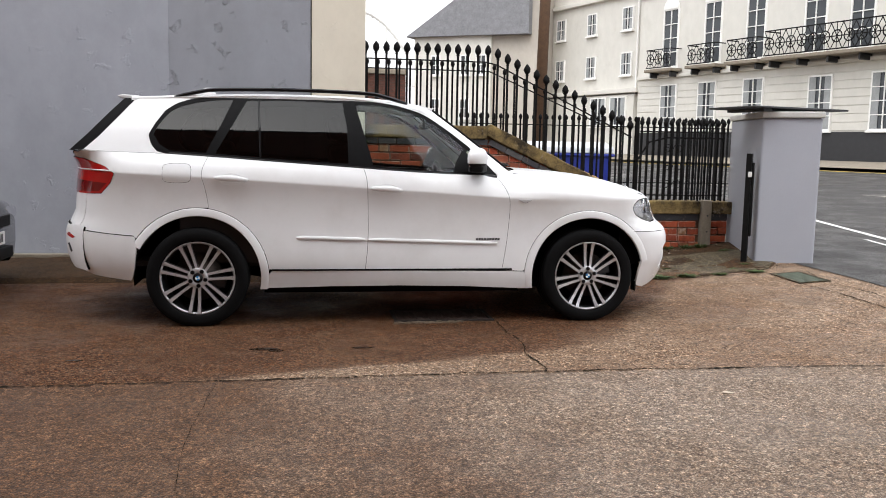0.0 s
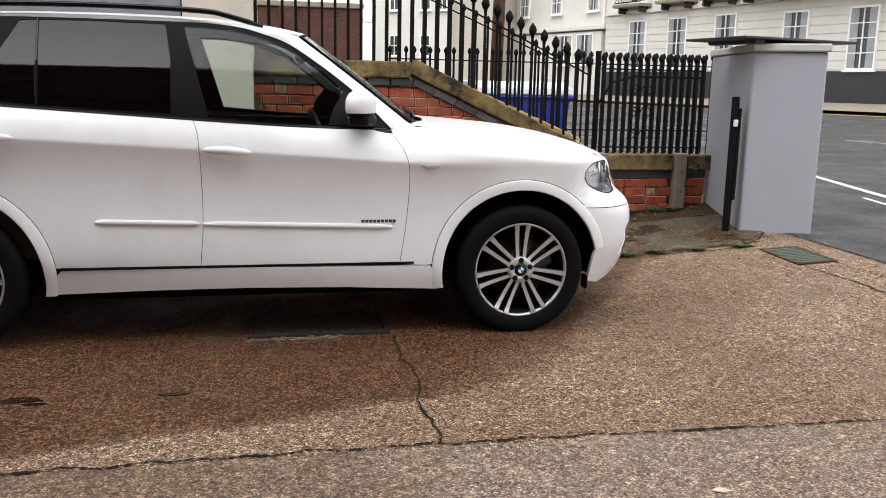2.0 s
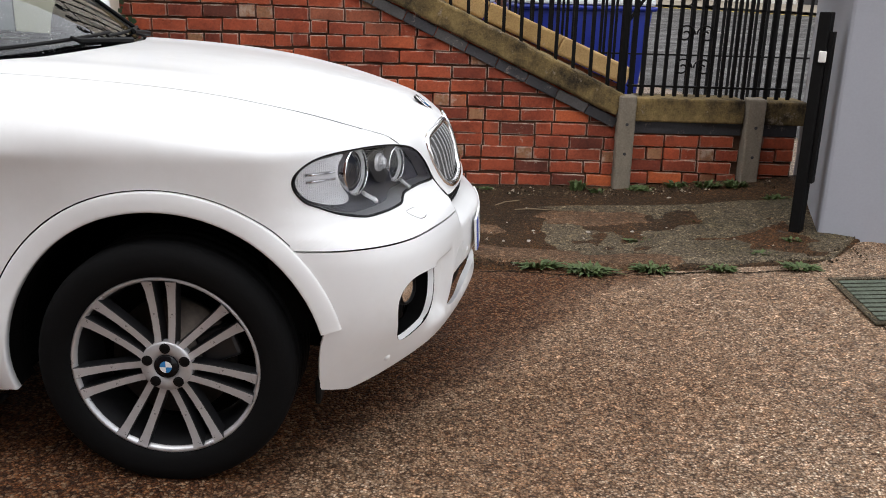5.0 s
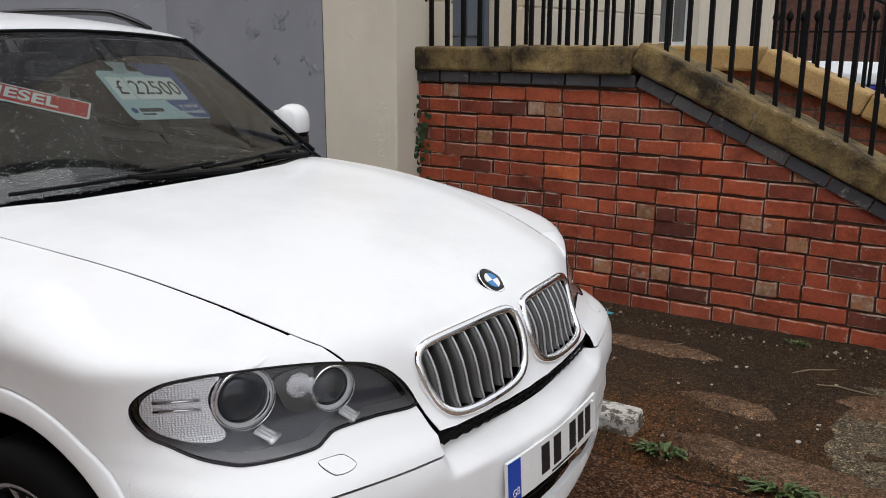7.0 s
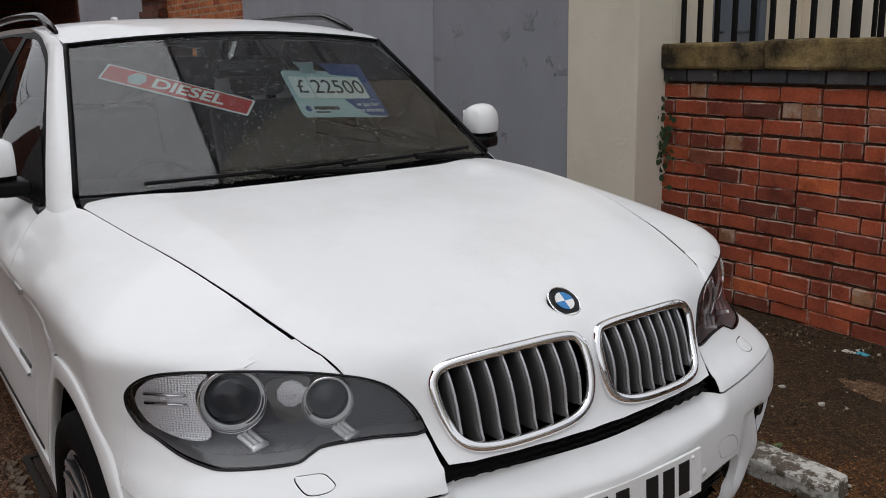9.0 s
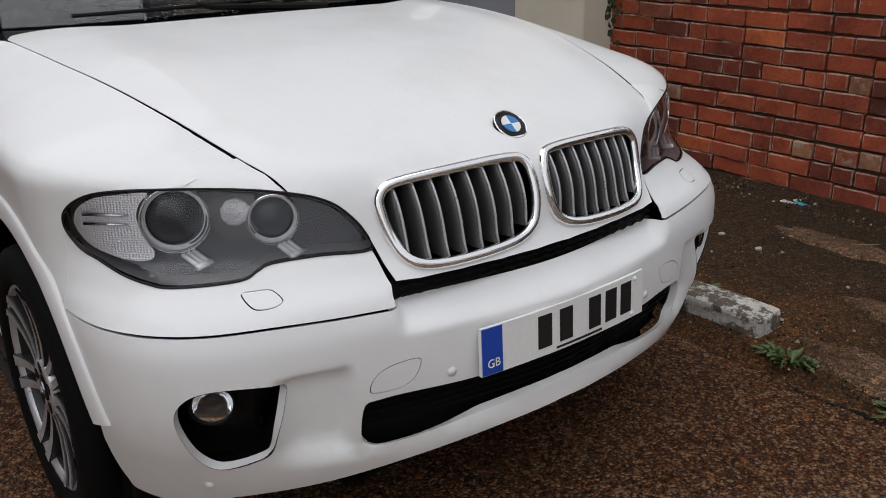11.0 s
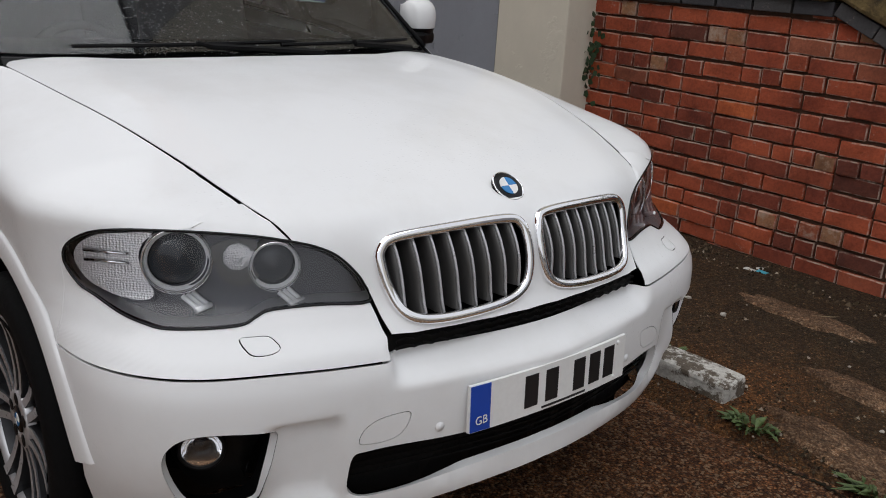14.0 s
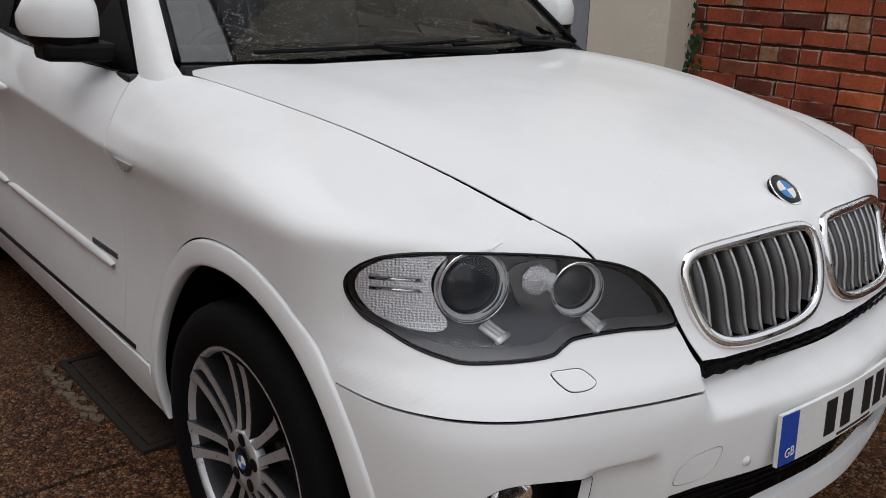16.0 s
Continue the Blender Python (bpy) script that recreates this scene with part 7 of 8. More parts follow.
def loft(a, b, bulge, n=6, up=(0, -0.7, 0.7)):
    bm = bmesh.new()
    rows = []
    for p, q in zip(a, b):
        p, q = Vector(p), Vector(q)
        rows.append([bm.verts.new(p.lerp(q, k / n) + Vector(up).normalized() * bulge * math.sin(math.pi * k / n)) for k in range(n + 1)])
    for r, s in zip(rows, rows[1:]):
        for k in range(n):
            bm.faces.new((r[k], r[k + 1], s[k + 1], s[k]))
    bmesh.ops.recalc_face_normals(bm, faces=bm.faces[:])
    return bm


def screen_edge(t):
    return screen_point(-(0.774 - 0.14 * t), t)


up_line = [Vector(screen_edge(t)) for t in np.linspace(0, 1, 16)]


def resample(line, n):
    d = [0.0]
    for p, q in zip(line, line[1:]):
        d.append(d[-1] + (q - p).length)
    out = []
    for k in range(n):
        s = d[-1] * k / (n - 1)
        i = max(j for j in range(len(d)) if d[j] <= s + 1e-9)
        i = min(i, len(line) - 2)
        out.append(line[i].lerp(line[i + 1], (s - d[i]) / max(1e-9, d[i + 1] - d[i])))
    return out


a_pil = [Vector((0.915, -0.777, 1.12))] + resample(up_line, 20)
b_pil = [Vector((0.8, -0.838, 1.095))] + resample([Vector(glass_s(x, z)) + Vector((0, -0.004, 0)) for x, z in dlo[:16]], 20)
right_parts.append(part("front_pillar", loft(a_pil, b_pil, 0.012), M_PAINT, car, smooth=True))
c_a = [up_line[-1]] + [Vector((x, -0.63, roof_z(x, 0.63))) for x in np.linspace(0.2, -1.95, 28)]
c_b = resample([Vector(glass_s(x, z)) + Vector((0, -0.004, 0.0)) for x, z in dlo[15:41]] + [Vector(glass_s(-1.75, 1.66)), Vector(glass_s(-1.95, 1.652))], 29)
right_parts.append(part("cantrail", loft(c_a, c_b, 0.006), M_PAINT, car, smooth=True))
ridge = []
for x in np.linspace(-1.66, 0.08, 22):
    t = (x + 1.66) / 1.74
    ridge.append((x, -0.612, roof_z(x, 0.61) + 0.006 + 0.042 * min(1.0, math.sin(math.pi * t) * 2.2)))
right_parts.append(part("roof_rail", tube(bmesh.new(), ridge, [0.008] + [0.015] * 20 + [0.008], 10), M_GLOSSBLACK, car, "black roof rail", smooth=True))
roof_out = [(0.335 - 0.065 * (y / 0.63) ** 2, y) for y in np.linspace(-0.63, 0.63, 15)] + [(x, 0.63) for x in np.linspace(0.1, -1.9, 10)] + [(-2.06 + 0.1 * (y / 0.63) ** 2, y) for y in np.linspace(0.63, -0.63, 11)] + [(x, -0.63) for x in np.linspace(-1.9, 0.1, 10)]
roof = part("roof", panel_bm(roof_out, lambda x, y: (x, y, roof_z(x, y)), 0.06, flange=0.03, dark=False), M_PAINT, car, smooth=True)
bm = bmesh.new()
slab_xz([(-1.62, 1.7), (-1.48, 1.765), (-1.43, 1.763), (-1.4, 1.708)], -0.012, 0.012, 0.006, bm)
part("aerial_fin", bm, M_PAINT, car)

# windscreen, wipers, scuttle
scr = [(y, 0.0) for y in np.linspace(-0.768, 0.768, 17)] + [(0.63, 1.0)] + [(y, 1.0) for y in np.linspace(0.5, -0.5, 9)] + [(-0.63, 1.0)]
screen = part("windscreen", panel_bm(scr, lambda y, t: screen_point(y, t), 0.06, gap=0.002, flange=0, stretch=(1.0, 0.75)), M_SCREEN, car, "rain-spotted windscreen", smooth=True)
bm = bmesh.new()
for y0, y1, t0, t1 in ((-0.77, 0.77, -0.02, 0.1), (-0.64, 0.64, 0.965, 1.0)):
    ys = np.linspace(y0, y1, 25)
    ra = [bm.verts.new(Vector(screen_point(y, t0)) + Vector((-0.004, 0, -0.005))) for y in ys]
    rb_ = [bm.verts.new(Vector(screen_point(y, t1)) + Vector((-0.004, 0, -0.005))) for y in ys]
    for i in range(24):
        bm.faces.new((ra[i], ra[i + 1], rb_[i + 1], rb_[i]))
part("screen_band", bm, M_GLOSSBLACK, screen)
for s in (-1, 1):
    edge_line = [Vector(screen_point(s * (0.766 - 0.14 * t), t)) + Vector((0.003, 0, 0.005)) for t in np.linspace(0.0, 1.0, 16)]
    part("screen_gasket", tube(bmesh.new(), edge_line, 0.0085, 8), M_TRIMBLACK, screen, "black rubber gasket", smooth=True)
top_edge = [Vector(screen_point(y, 1.0)) + Vector((0.002, 0, 0.004)) for y in np.linspace(-0.622, 0.622, 25)]
part("screen_gasket", tube(bmesh.new(), top_edge, 0.006, 8), M_TRIMBLACK, screen, "black rubber gasket", smooth=True)
bm = bmesh.new()
ys = np.linspace(-0.76, 0.76, 31)
rows = []
for y in ys:
    f = Vector(screen_point(y, -0.01))
    hb = 1.03 - 0.16 * (abs(y) / 0.73) ** 2.6
    rows.append([bm.verts.new(f + Vector((-0.02, 0, 0.0))), bm.verts.new(f + Vector((0.02, 0, -0.014))), bm.verts.new((hb + 0.05, y, hood_z(hb, y) - 0.03))])
for a, b in zip(rows, rows[1:]):
    for i in range(2):
        bm.faces.new((a[i], a[i + 1], b[i + 1], b[i]))
part("scuttle", bm, M_CARBLACK, car, smooth=True)


def wiper(y0, y1, t0, t1, piv):
    w = bmesh.new()
    pts = [Vector(screen_point(y0 + (y1 - y0) * k / 10, t0 + (t1 - t0) * k / 10)) + Vector((0.012, 0, 0.016)) for k in range(11)]
    tube(w, pts, 0.0065, 6)
    o = part("wiper_blade", w, M_CARBLACK, car)
    arm = bmesh.new()
    p0 = Vector(screen_point(piv, -0.01)) + Vector((0.03, 0, 0.012))
    tube(arm, [p0, pts[2].lerp(p0, 0.4) + Vector((0.012, 0, 0.008)), pts[5] + Vector((0.01, 0, 0.007))], [0.013, 0.01, 0.006], 7)
    part("wiper_arm", arm, M_CARBLACK, o)


wiper(-0.58, 0.12, 0.02, 0.05, 0.2)
wiper(0.06, 0.66, 0.03, 0.04, 0.64)


# door mirrors
def door_mirror():
    bm = bmesh.new()
    rows = []
    for k in range(11):
        t = k / 10
        y = -(0.885 + 0.168 * t)
        s = max(0.25, math.sqrt(max(0.0, 1 - t ** 4.5)) * (1 - 0.25 * (1 - t) ** 5))
        cx = 0.572 - 0.062 * t * t
        ring = []
        for a in np.linspace(0, 2 * math.pi, 21)[:-1]:
            c, q = math.cos(a), math.sin(a)
            rx = (0.088 if c > 0 else 0.064) * s
            ring.append(bm.verts.new((cx + rx * math.copysign(abs(c) ** 0.8, c), y, 1.246 + 0.085 * s * math.copysign(abs(q) ** 0.75, q))))
        rows.append(ring)
    for a, b in zip(rows, rows[1:]):
        for i in range(20):
            bm.faces.new((a[i], a[(i + 1) % 20], b[(i + 1) % 20], b[i]))
    bm.faces.new(rows[0]), bm.faces.new(rows[-1][::-1])
    bmesh.ops.recalc_face_normals(bm, faces=bm.faces[:])
    upper = bm.copy()
    bmesh.ops.bisect_plane(upper, geom=upper.verts[:] + upper.edges[:] + upper.faces[:], plane_co=(0, 0, 1.21), plane_no=(0, 0, 1), clear_inner=True)
    bmesh.ops.bisect_plane(bm, geom=bm.verts[:] + bm.edges[:] + bm.faces[:], plane_co=(0, 0, 1.208), plane_no=(0, 0, 1), clear_outer=True)
    g = part("door_mirror", upper, M_PAINT, car, "white door mirror with a black base", smooth=True)
    part("mirror_base", bm, M_CARBLACK, g, smooth=True)
    part("mirror_gap", boxes((0.51, -1.01, 1.205, 0.6, -0.935, 1.213)), M_CARBLACK, g)
    arm = bmesh.new()
    prism([(0.5, -1.02), (0.6, -1.02), (0.65, -0.93), (0.665, -0.85), (0.53, -0.85), (0.505, -0.93)], 1.145, 1.196, 0.014, arm)
    part("mirror_arm", arm, M_CARBLACK, g, smooth=False)
    part("mirror_sail", panel_bm([(0.50, 1.318), (0.735, 1.128), (0.41, 1.142), (0.445, 1.235)], glass_s, 0.04, push=0.004, flange=0.008), M_CARBLACK, g)
    part("mirror_glass", boxes((0.494, -1.03, 1.185, 0.5, -0.905, 1.3), bevel=0.002), M_CHROME, g)
    return g


mir = door_mirror()
right_parts.append(mir)

# near-black shell added as painted shade behind the gaps; arch liners and floor
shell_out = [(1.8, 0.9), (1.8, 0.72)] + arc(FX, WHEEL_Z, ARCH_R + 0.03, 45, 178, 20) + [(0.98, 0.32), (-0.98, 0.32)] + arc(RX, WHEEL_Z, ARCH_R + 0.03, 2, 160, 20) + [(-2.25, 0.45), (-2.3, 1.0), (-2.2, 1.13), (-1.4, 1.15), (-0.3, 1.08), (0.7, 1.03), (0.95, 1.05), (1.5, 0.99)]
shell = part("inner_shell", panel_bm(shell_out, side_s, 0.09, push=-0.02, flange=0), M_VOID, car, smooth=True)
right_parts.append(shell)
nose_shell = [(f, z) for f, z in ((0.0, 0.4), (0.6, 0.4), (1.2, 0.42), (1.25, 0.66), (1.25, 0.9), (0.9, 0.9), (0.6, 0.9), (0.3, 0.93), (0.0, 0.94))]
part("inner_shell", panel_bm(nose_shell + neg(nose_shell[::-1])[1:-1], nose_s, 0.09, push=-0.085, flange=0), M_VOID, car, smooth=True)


def liner(cx):
    bm = bmesh.new()
    rows = []
    for a in np.linspace(-8, 189, 26):
        c, s = math.cos(radians(a)), math.sin(radians(a))
        rows.append([bm.verts.new((cx + (ARCH_R + 0.012) * c, y, WHEEL_Z + (ARCH_R + 0.012) * s)) for y in (-0.855, -0.75, -0.5)])
    for a, b in zip(rows, rows[1:]):
        for i in range(2):
            bm.faces.new((a[i], a[i + 1], b[i + 1], b[i]))
    hub = bm.verts.new((cx, -0.5, WHEEL_Z))
    for a, b in zip(rows, rows[1:]):
        bm.faces.new((a[2], b[2], hub))
    return bm


for cx in (FX, RX):
    right_parts.append(part("arch_liner", liner(cx), M_CARBLACK, car, smooth=True))
bm = bmesh.new()
slab_xz([(1.872, 0.222), (1.888, 0.222), (1.892, 0.3), (1.872, 0.3)], -0.885, -0.81, 0.006, bm)
right_parts.append(part("mud_flap", bm, M_CARBLACK, car))
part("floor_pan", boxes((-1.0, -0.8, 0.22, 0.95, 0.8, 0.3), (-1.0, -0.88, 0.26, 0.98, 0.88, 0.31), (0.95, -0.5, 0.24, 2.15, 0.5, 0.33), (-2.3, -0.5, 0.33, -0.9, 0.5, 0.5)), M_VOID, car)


# tail, kept plain: it is only seen edge-on
def tail_s(y, z):
    n = -tab(z, TAIL)
    r = min(1.0, abs(y) / 0.96)
    return (X_REAR + (n - X_REAR) * max(0.0, 1 - r ** 2.6) ** (1 / 2.6) + 0.004, y, z)


gate = [(-0.74, 0.72), (0.74, 0.72), (0.76, 0.95), (0.76, 1.2), (0.7, 1.26), (-0.7, 1.26), (-0.76, 1.2), (-0.76, 0.95)]
part("tailgate", panel_bm(gate, tail_s, 0.08, flange=0.01), M_PAINT, car, smooth=True)
part("rear_bumper_middle", panel_bm([(-0.8, 0.4), (0.8, 0.4), (0.8, 0.71), (-0.8, 0.71)], tail_s, 0.08, push=0.012, flange=0.02), M_PAINT, car, smooth=True)
bm = bmesh.new()
q = [bm.verts.new(p) for p in ((-2.37, -0.7, 1.262), (-2.37, 0.7, 1.262), (-1.97, 0.6, 1.63), (-1.97, -0.6, 1.63))]
bm.faces.new(q)
part("rear_window", bm, M_PRIVACY, car)
bm = bmesh.new()
slab_xz([(-1.9, 1.66), (-2.02, 1.668), (-2.06, 1.655), (-1.95, 1.61)], -0.6, 0.6, 0.008, bm)
part("roof_spoiler", bm, M_PAINT, car)


# wheels
def make_wheel():
    w = new("wheel")
    w.parent = car
    w["label"] = "alloy wheel with seven pairs of spokes on a low-profile tyre"
    R = 0.362
    tyre = [(0.262, 0.0), (0.268, -0.012), (0.285, -0.02), (0.318, -0.024), (0.345, -0.018), (0.357, -0.004), (R, 0.016), (R, 0.05), (R - 0.007, 0.053), (R - 0.007, 0.061), (R, 0.064), (R, 0.1), (R - 0.007, 0.103), (R - 0.007, 0.113), (R, 0.116), (R, 0.152), (R - 0.007, 0.155), (R - 0.007, 0.165), (R, 0.168), (R, 0.2), (R - 0.007, 0.203), (R - 0.007, 0.211), (R, 0.214), (R, 0.244), (0.355, 0.265), (0.33, 0.28), (0.27, 0.27)]
    part("tyre", lathe(bmesh.new(), tyre, 64, "y"), M_TYRE, w, smooth=True)
    part("rim_lip", lathe(bmesh.new(), [(0.266, 0.002), (0.266, -0.008), (0.262, -0.011), (0.256, -0.009), (0.251, 0.004)], 64, "y"), M_ALLOY, w, smooth=True)
    part("barrel", lathe(bmesh.new(), [(0.251, 0.004), (0.246, 0.02), (0.238, 0.1), (0.24, 0.22)], 64, "y"), M_ALLOYDARK, w, smooth=True)
    part("brake_disc", lathe(bmesh.new(), [(0.175, 0.1), (0.175, 0.07), (0.09, 0.07), (0.085, 0.05), (0.0, 0.05)], 40, "y"), M_DISC, w, smooth=True)
    # near-black disc added as painted shade behind the spokes
    part("backing", lathe(bmesh.new(), [(0.236, 0.15), (0.0, 0.15)], 32, "y"), M_VOID, w)
    bm = bmesh.new()
    box(bm, -0.05, 0.045, 0.085, 0.05, 0.13, 0.2, 0.012)
    bmesh.ops.rotate(bm, cent=(0, 0, 0), matrix=Matrix.Rotation(radians(70), 3, "Y"), verts=bm.verts[:])
    part("caliper", bm, M_ALLOYDARK, w)
    # one spoke; its front face is machined, the sides are dark
    def spoke_bm(front):
        bm = bmesh.new()
        rows = []
        for r, off, half, dep in ((0.058, 0.0175, 0.0115, 0.014), (0.085, 0.0195, 0.0108, 0.019), (0.13, 0.0228, 0.011, 0.02), (0.18, 0.0265, 0.0117, 0.016), (0.225, 0.03, 0.0132, 0.009), (0.2545, 0.033, 0.0165, 0.0)):
            if front:
                rows.append([bm.verts.new((off + s * half * 0.9, dep - 0.0162, r)) for s in (-1, 1)])
            else:
                rows.append([bm.verts.new(p) for p in ((off - half, dep + 0.028, r), (off - half, dep - 0.013, r), (off - half * 0.88, dep - 0.016, r), (off + half * 0.88, dep - 0.016, r), (off + half, dep - 0.013, r), (off + half, dep + 0.028, r))])
        for a, b in zip(rows, rows[1:]):
            for i in range(len(a) - 1):
                bm.faces.new((a[i], a[i + 1], b[i + 1], b[i]))
        return bm

    side = part("spoke", spoke_bm(False), M_ALLOYDARK, w)
    face = part("spoke_face", spoke_bm(True), M_ALLOY, side)
    for k in range(7):
        for s in (1, -1):
            m = Matrix.Rotation(radians(360 / 7 * k), 4, "Y") @ Matrix.Diagonal((s, 1, 1, 1))
            if k == 0 and s == 1:
                continue
            o = share(side, m, w)
            share(face, Matrix(), o)
    part("hub", lathe(bmesh.new(), [(0.075, 0.02), (0.074, 0.002), (0.07, -0.004), (0.04, -0.003), (0.037, 0.0), (0.034, 0.002)], 32, "y"), M_ALLOY, w, smooth=True)
    for k in range(5):
        a = radians(90 + 72 * k)
        part("bolt", lathe(bmesh.new(), [(0.0, -0.0055), (0.0105, -0.0055), (0.0115, -0.0045), (0.0155, -0.005), (0.0155, 0.004)], 12, "y", (0.055 * math.cos(a), 0, 0.055 * math.sin(a))), M_CARBLACK, w)
    cap = part("centre_cap", lathe(bmesh.new(), [(0.0, -0.006), (0.033, -0.005), (0.035, -0.001), (0.035, 0.006)], 28, "y"), M_GLOSSBLACK, w, "black centre cap with a blue and white disc", smooth=True)
    for k in range(4):
        pts = [(0, 0)] + [(0.017 * math.cos(a), 0.017 * math.sin(a)) for a in np.linspace(k * math.pi / 2, (k + 1) * math.pi / 2, 7)]
        bm = bmesh.new()
        slab_xz(pts, -0.0075, -0.005, bm=bm)
        part("quarter", bm, M_BADGEBLUE if k % 2 else M_PLATEWHITE, cap)
    return w


first = make_wheel()
first.matrix_basis = pose(FX, -0.942, WHEEL_Z)
for x, side_sign, turn in ((RX, 1, 31), (FX, -1, 10), (RX, -1, 44)):
    o = copy_thing(first, Matrix())
    o.matrix_basis = pose(x, -0.942, WHEEL_Z, 0, turn, 0) if side_sign > 0 else pose(x, 0.942, WHEEL_Z, 0, turn, 180)

# cabin
def seat(y, x, name="front_seat"):
    s = part(name, rough_up(boxes((x - 0.28, y - 0.26, 0.55, x + 0.27, y + 0.26, 0.75), bevel=0.06), 0.004, 5), M_SEAT, car, "dark leather seat", smooth=True)
    b = boxes((-0.08, -0.25, 0.0, 0.08, 0.25, 0.66), bevel=0.05)
    o = part("backrest", b, M_SEAT, s, smooth=True)
    o.matrix_basis = pose(x - 0.26, y, 0.7, 0, -16, 0)
    h = part("headrest", boxes((-0.05, -0.14, 0.0, 0.05, 0.14, 0.19), bevel=0.045), M_SEAT, s, smooth=True)
    h.matrix_basis = pose(x - 0.45, y, 1.36, 0, -10, 0)


seat(-0.38, 0.0), seat(0.38, 0.0)
seat(-0.38, -0.95, "rear_seat"), seat(0.38, -0.95, "rear_seat")
bm = bmesh.new()
slab_xz([(0.45, 0.75), (0.95, 0.75), (0.98, 1.1), (0.8, 1.12), (0.6, 1.1), (0.45, 1.0)], -0.74, 0.74, 0.03, bm)
dash = part("dashboard", bm, M_SEAT, car, smooth=False)
wheel_ring = bmesh.new()
tube(wheel_ring, [(0, 0.19 * math.cos(a), 0.19 * math.sin(a)) for a in np.linspace(0, 2 * math.pi, 33)], 0.017, 8, False)
box(wheel_ring, -0.02, -0.07, -0.06, 0.02, 0.07, 0.05, 0.02)
for a in (0, 180, 270):
    c, s = math.cos(radians(a)), math.sin(radians(a))
    tube(wheel_ring, [(0, 0.05 * c, 0.05 * s), (0, 0.18 * c, 0.18 * s)], 0.013, 6)
o = part("steering_wheel", wheel_ring, M_SEAT, car, smooth=True)
o.matrix_basis = pose(0.42, -0.38, 1.02, 0, -24, 0)
part("cabin_floor", boxes((-2.0, -0.78, 0.42, 0.95, 0.78, 0.46)), M_SEAT, car)
part("headlining", panel_bm([(0.28, -0.6), (0.28, 0.6), (-1.9, 0.6), (-1.9, -0.6)], lambda x, y: (x, y, roof_z(x, y) - 0.035), 0.15, flange=0), M_CARDGREY, car)
for s in (-1, 1):
    part("door_card", boxes((-1.6, s * 0.84 - 0.02, 0.45, 0.75, s * 0.84 + 0.02, 1.12), bevel=0.01), M_SEAT, car)
bm = bmesh.new()
tube(bm, [(0.3, -0.1, 1.5), (0.3, 0.1, 1.5)], 0.035, 8)
part("inside_mirror", bm, M_SEAT, car)

for p in right_parts:
    mirrored(p)

# ---- price card and banner inside the windscreen ----
def words(text, size, mat, parent, x, y, z=0.0015, name="lettering", bold=0.0):
    c = bpy.data.curves.new(name, "FONT")
    c.body, c.size, c.align_x, c.align_y, c.offset = text, size, "CENTER", "CENTER", bold
    c.extrude = 0.0004
    o = new(name, c)
    dg = bpy.context.evaluated_depsgraph_get()
    dg.update()
    me = bpy.data.meshes.new_from_object(o.evaluated_get(dg))
    bpy.data.objects.remove(o)
    me.materials.clear()
    me.materials.append(mat)
    ob = new(name, me)
    ob.parent = parent
    ob.location = (x, y, z)
    return ob


def rounded(x0, y0, x1, y1, r):
    out = []
    for cx, cy, a0 in ((x1 - r, y1 - r, 0), (x0 + r, y1 - r, 90), (x0 + r, y0 + r, 180), (x1 - r, y0 + r, 270)):
        out += [(cx + r * math.cos(radians(a)), cy + r * math.sin(radians(a))) for a in np.linspace(a0, a0 + 90, 6)]
    return out


def windscreen_card(name, label, corners, w, h, category):
    """A flat card behind the windscreen, by its four corners; local x to the reader's right, y up."""
    pts = [Vector(c) for c in corners]
    mid = sum(pts, Vector()) / 4
    ux = (pts[1] + pts[2] - pts[0] - pts[3]).normalized()
    uy = pts[0] + pts[1] - pts[2] - pts[3]
    n = ux.cross(uy).normalized()
    if n.x < 0:
        n = -n
    uy = n.cross(ux)
    sx = (pts[1] + pts[2] - pts[0] - pts[3]).length / 2 / w
    sy = (pts[0] + pts[1] - pts[2] - pts[3]).length / 2 / h
    m = Matrix.Translation(mid) @ Matrix((ux, uy, n)).transposed().to_4x4() @ Matrix.Diagonal((sx, sy, 1, 1))
    return thing(name, label, category, m)


def flat(pts, z0, z1):
    return prism(pts, z0, z1)


banner = windscreen_card("banner", "red strip reading DIESEL taped inside the windscreen", [(0.324, -0.493, 1.535), (0.612, -0.072, 1.395), (0.672, -0.131, 1.348), (0.388, -0.546, 1.488)], 0.5, 0.1, "sign")
part("backing", flat(rounded(-0.25, -0.05, 0.25, 0.05, 0.006), -0.0015, 0.0), M_WHITECARD, banner)
part("red_panel", flat(rounded(-0.243, -0.043, 0.243, 0.043, 0.004), 0.0002, 0.001), M_REDCARD, banner)
words("DIESEL", 0.082, M_WHITECARD, banner, 0.035, 0.0, bold=0.002)
part("emblem", flat([(-0.155, -0.035), (-0.12, -0.035), (-0.105, 0.0), (-0.118, 0.036), (-0.15, 0.036), (-0.168, 0.0)], 0.0012, 0.0018), M_PALECARD, banner, "pale plain shape")

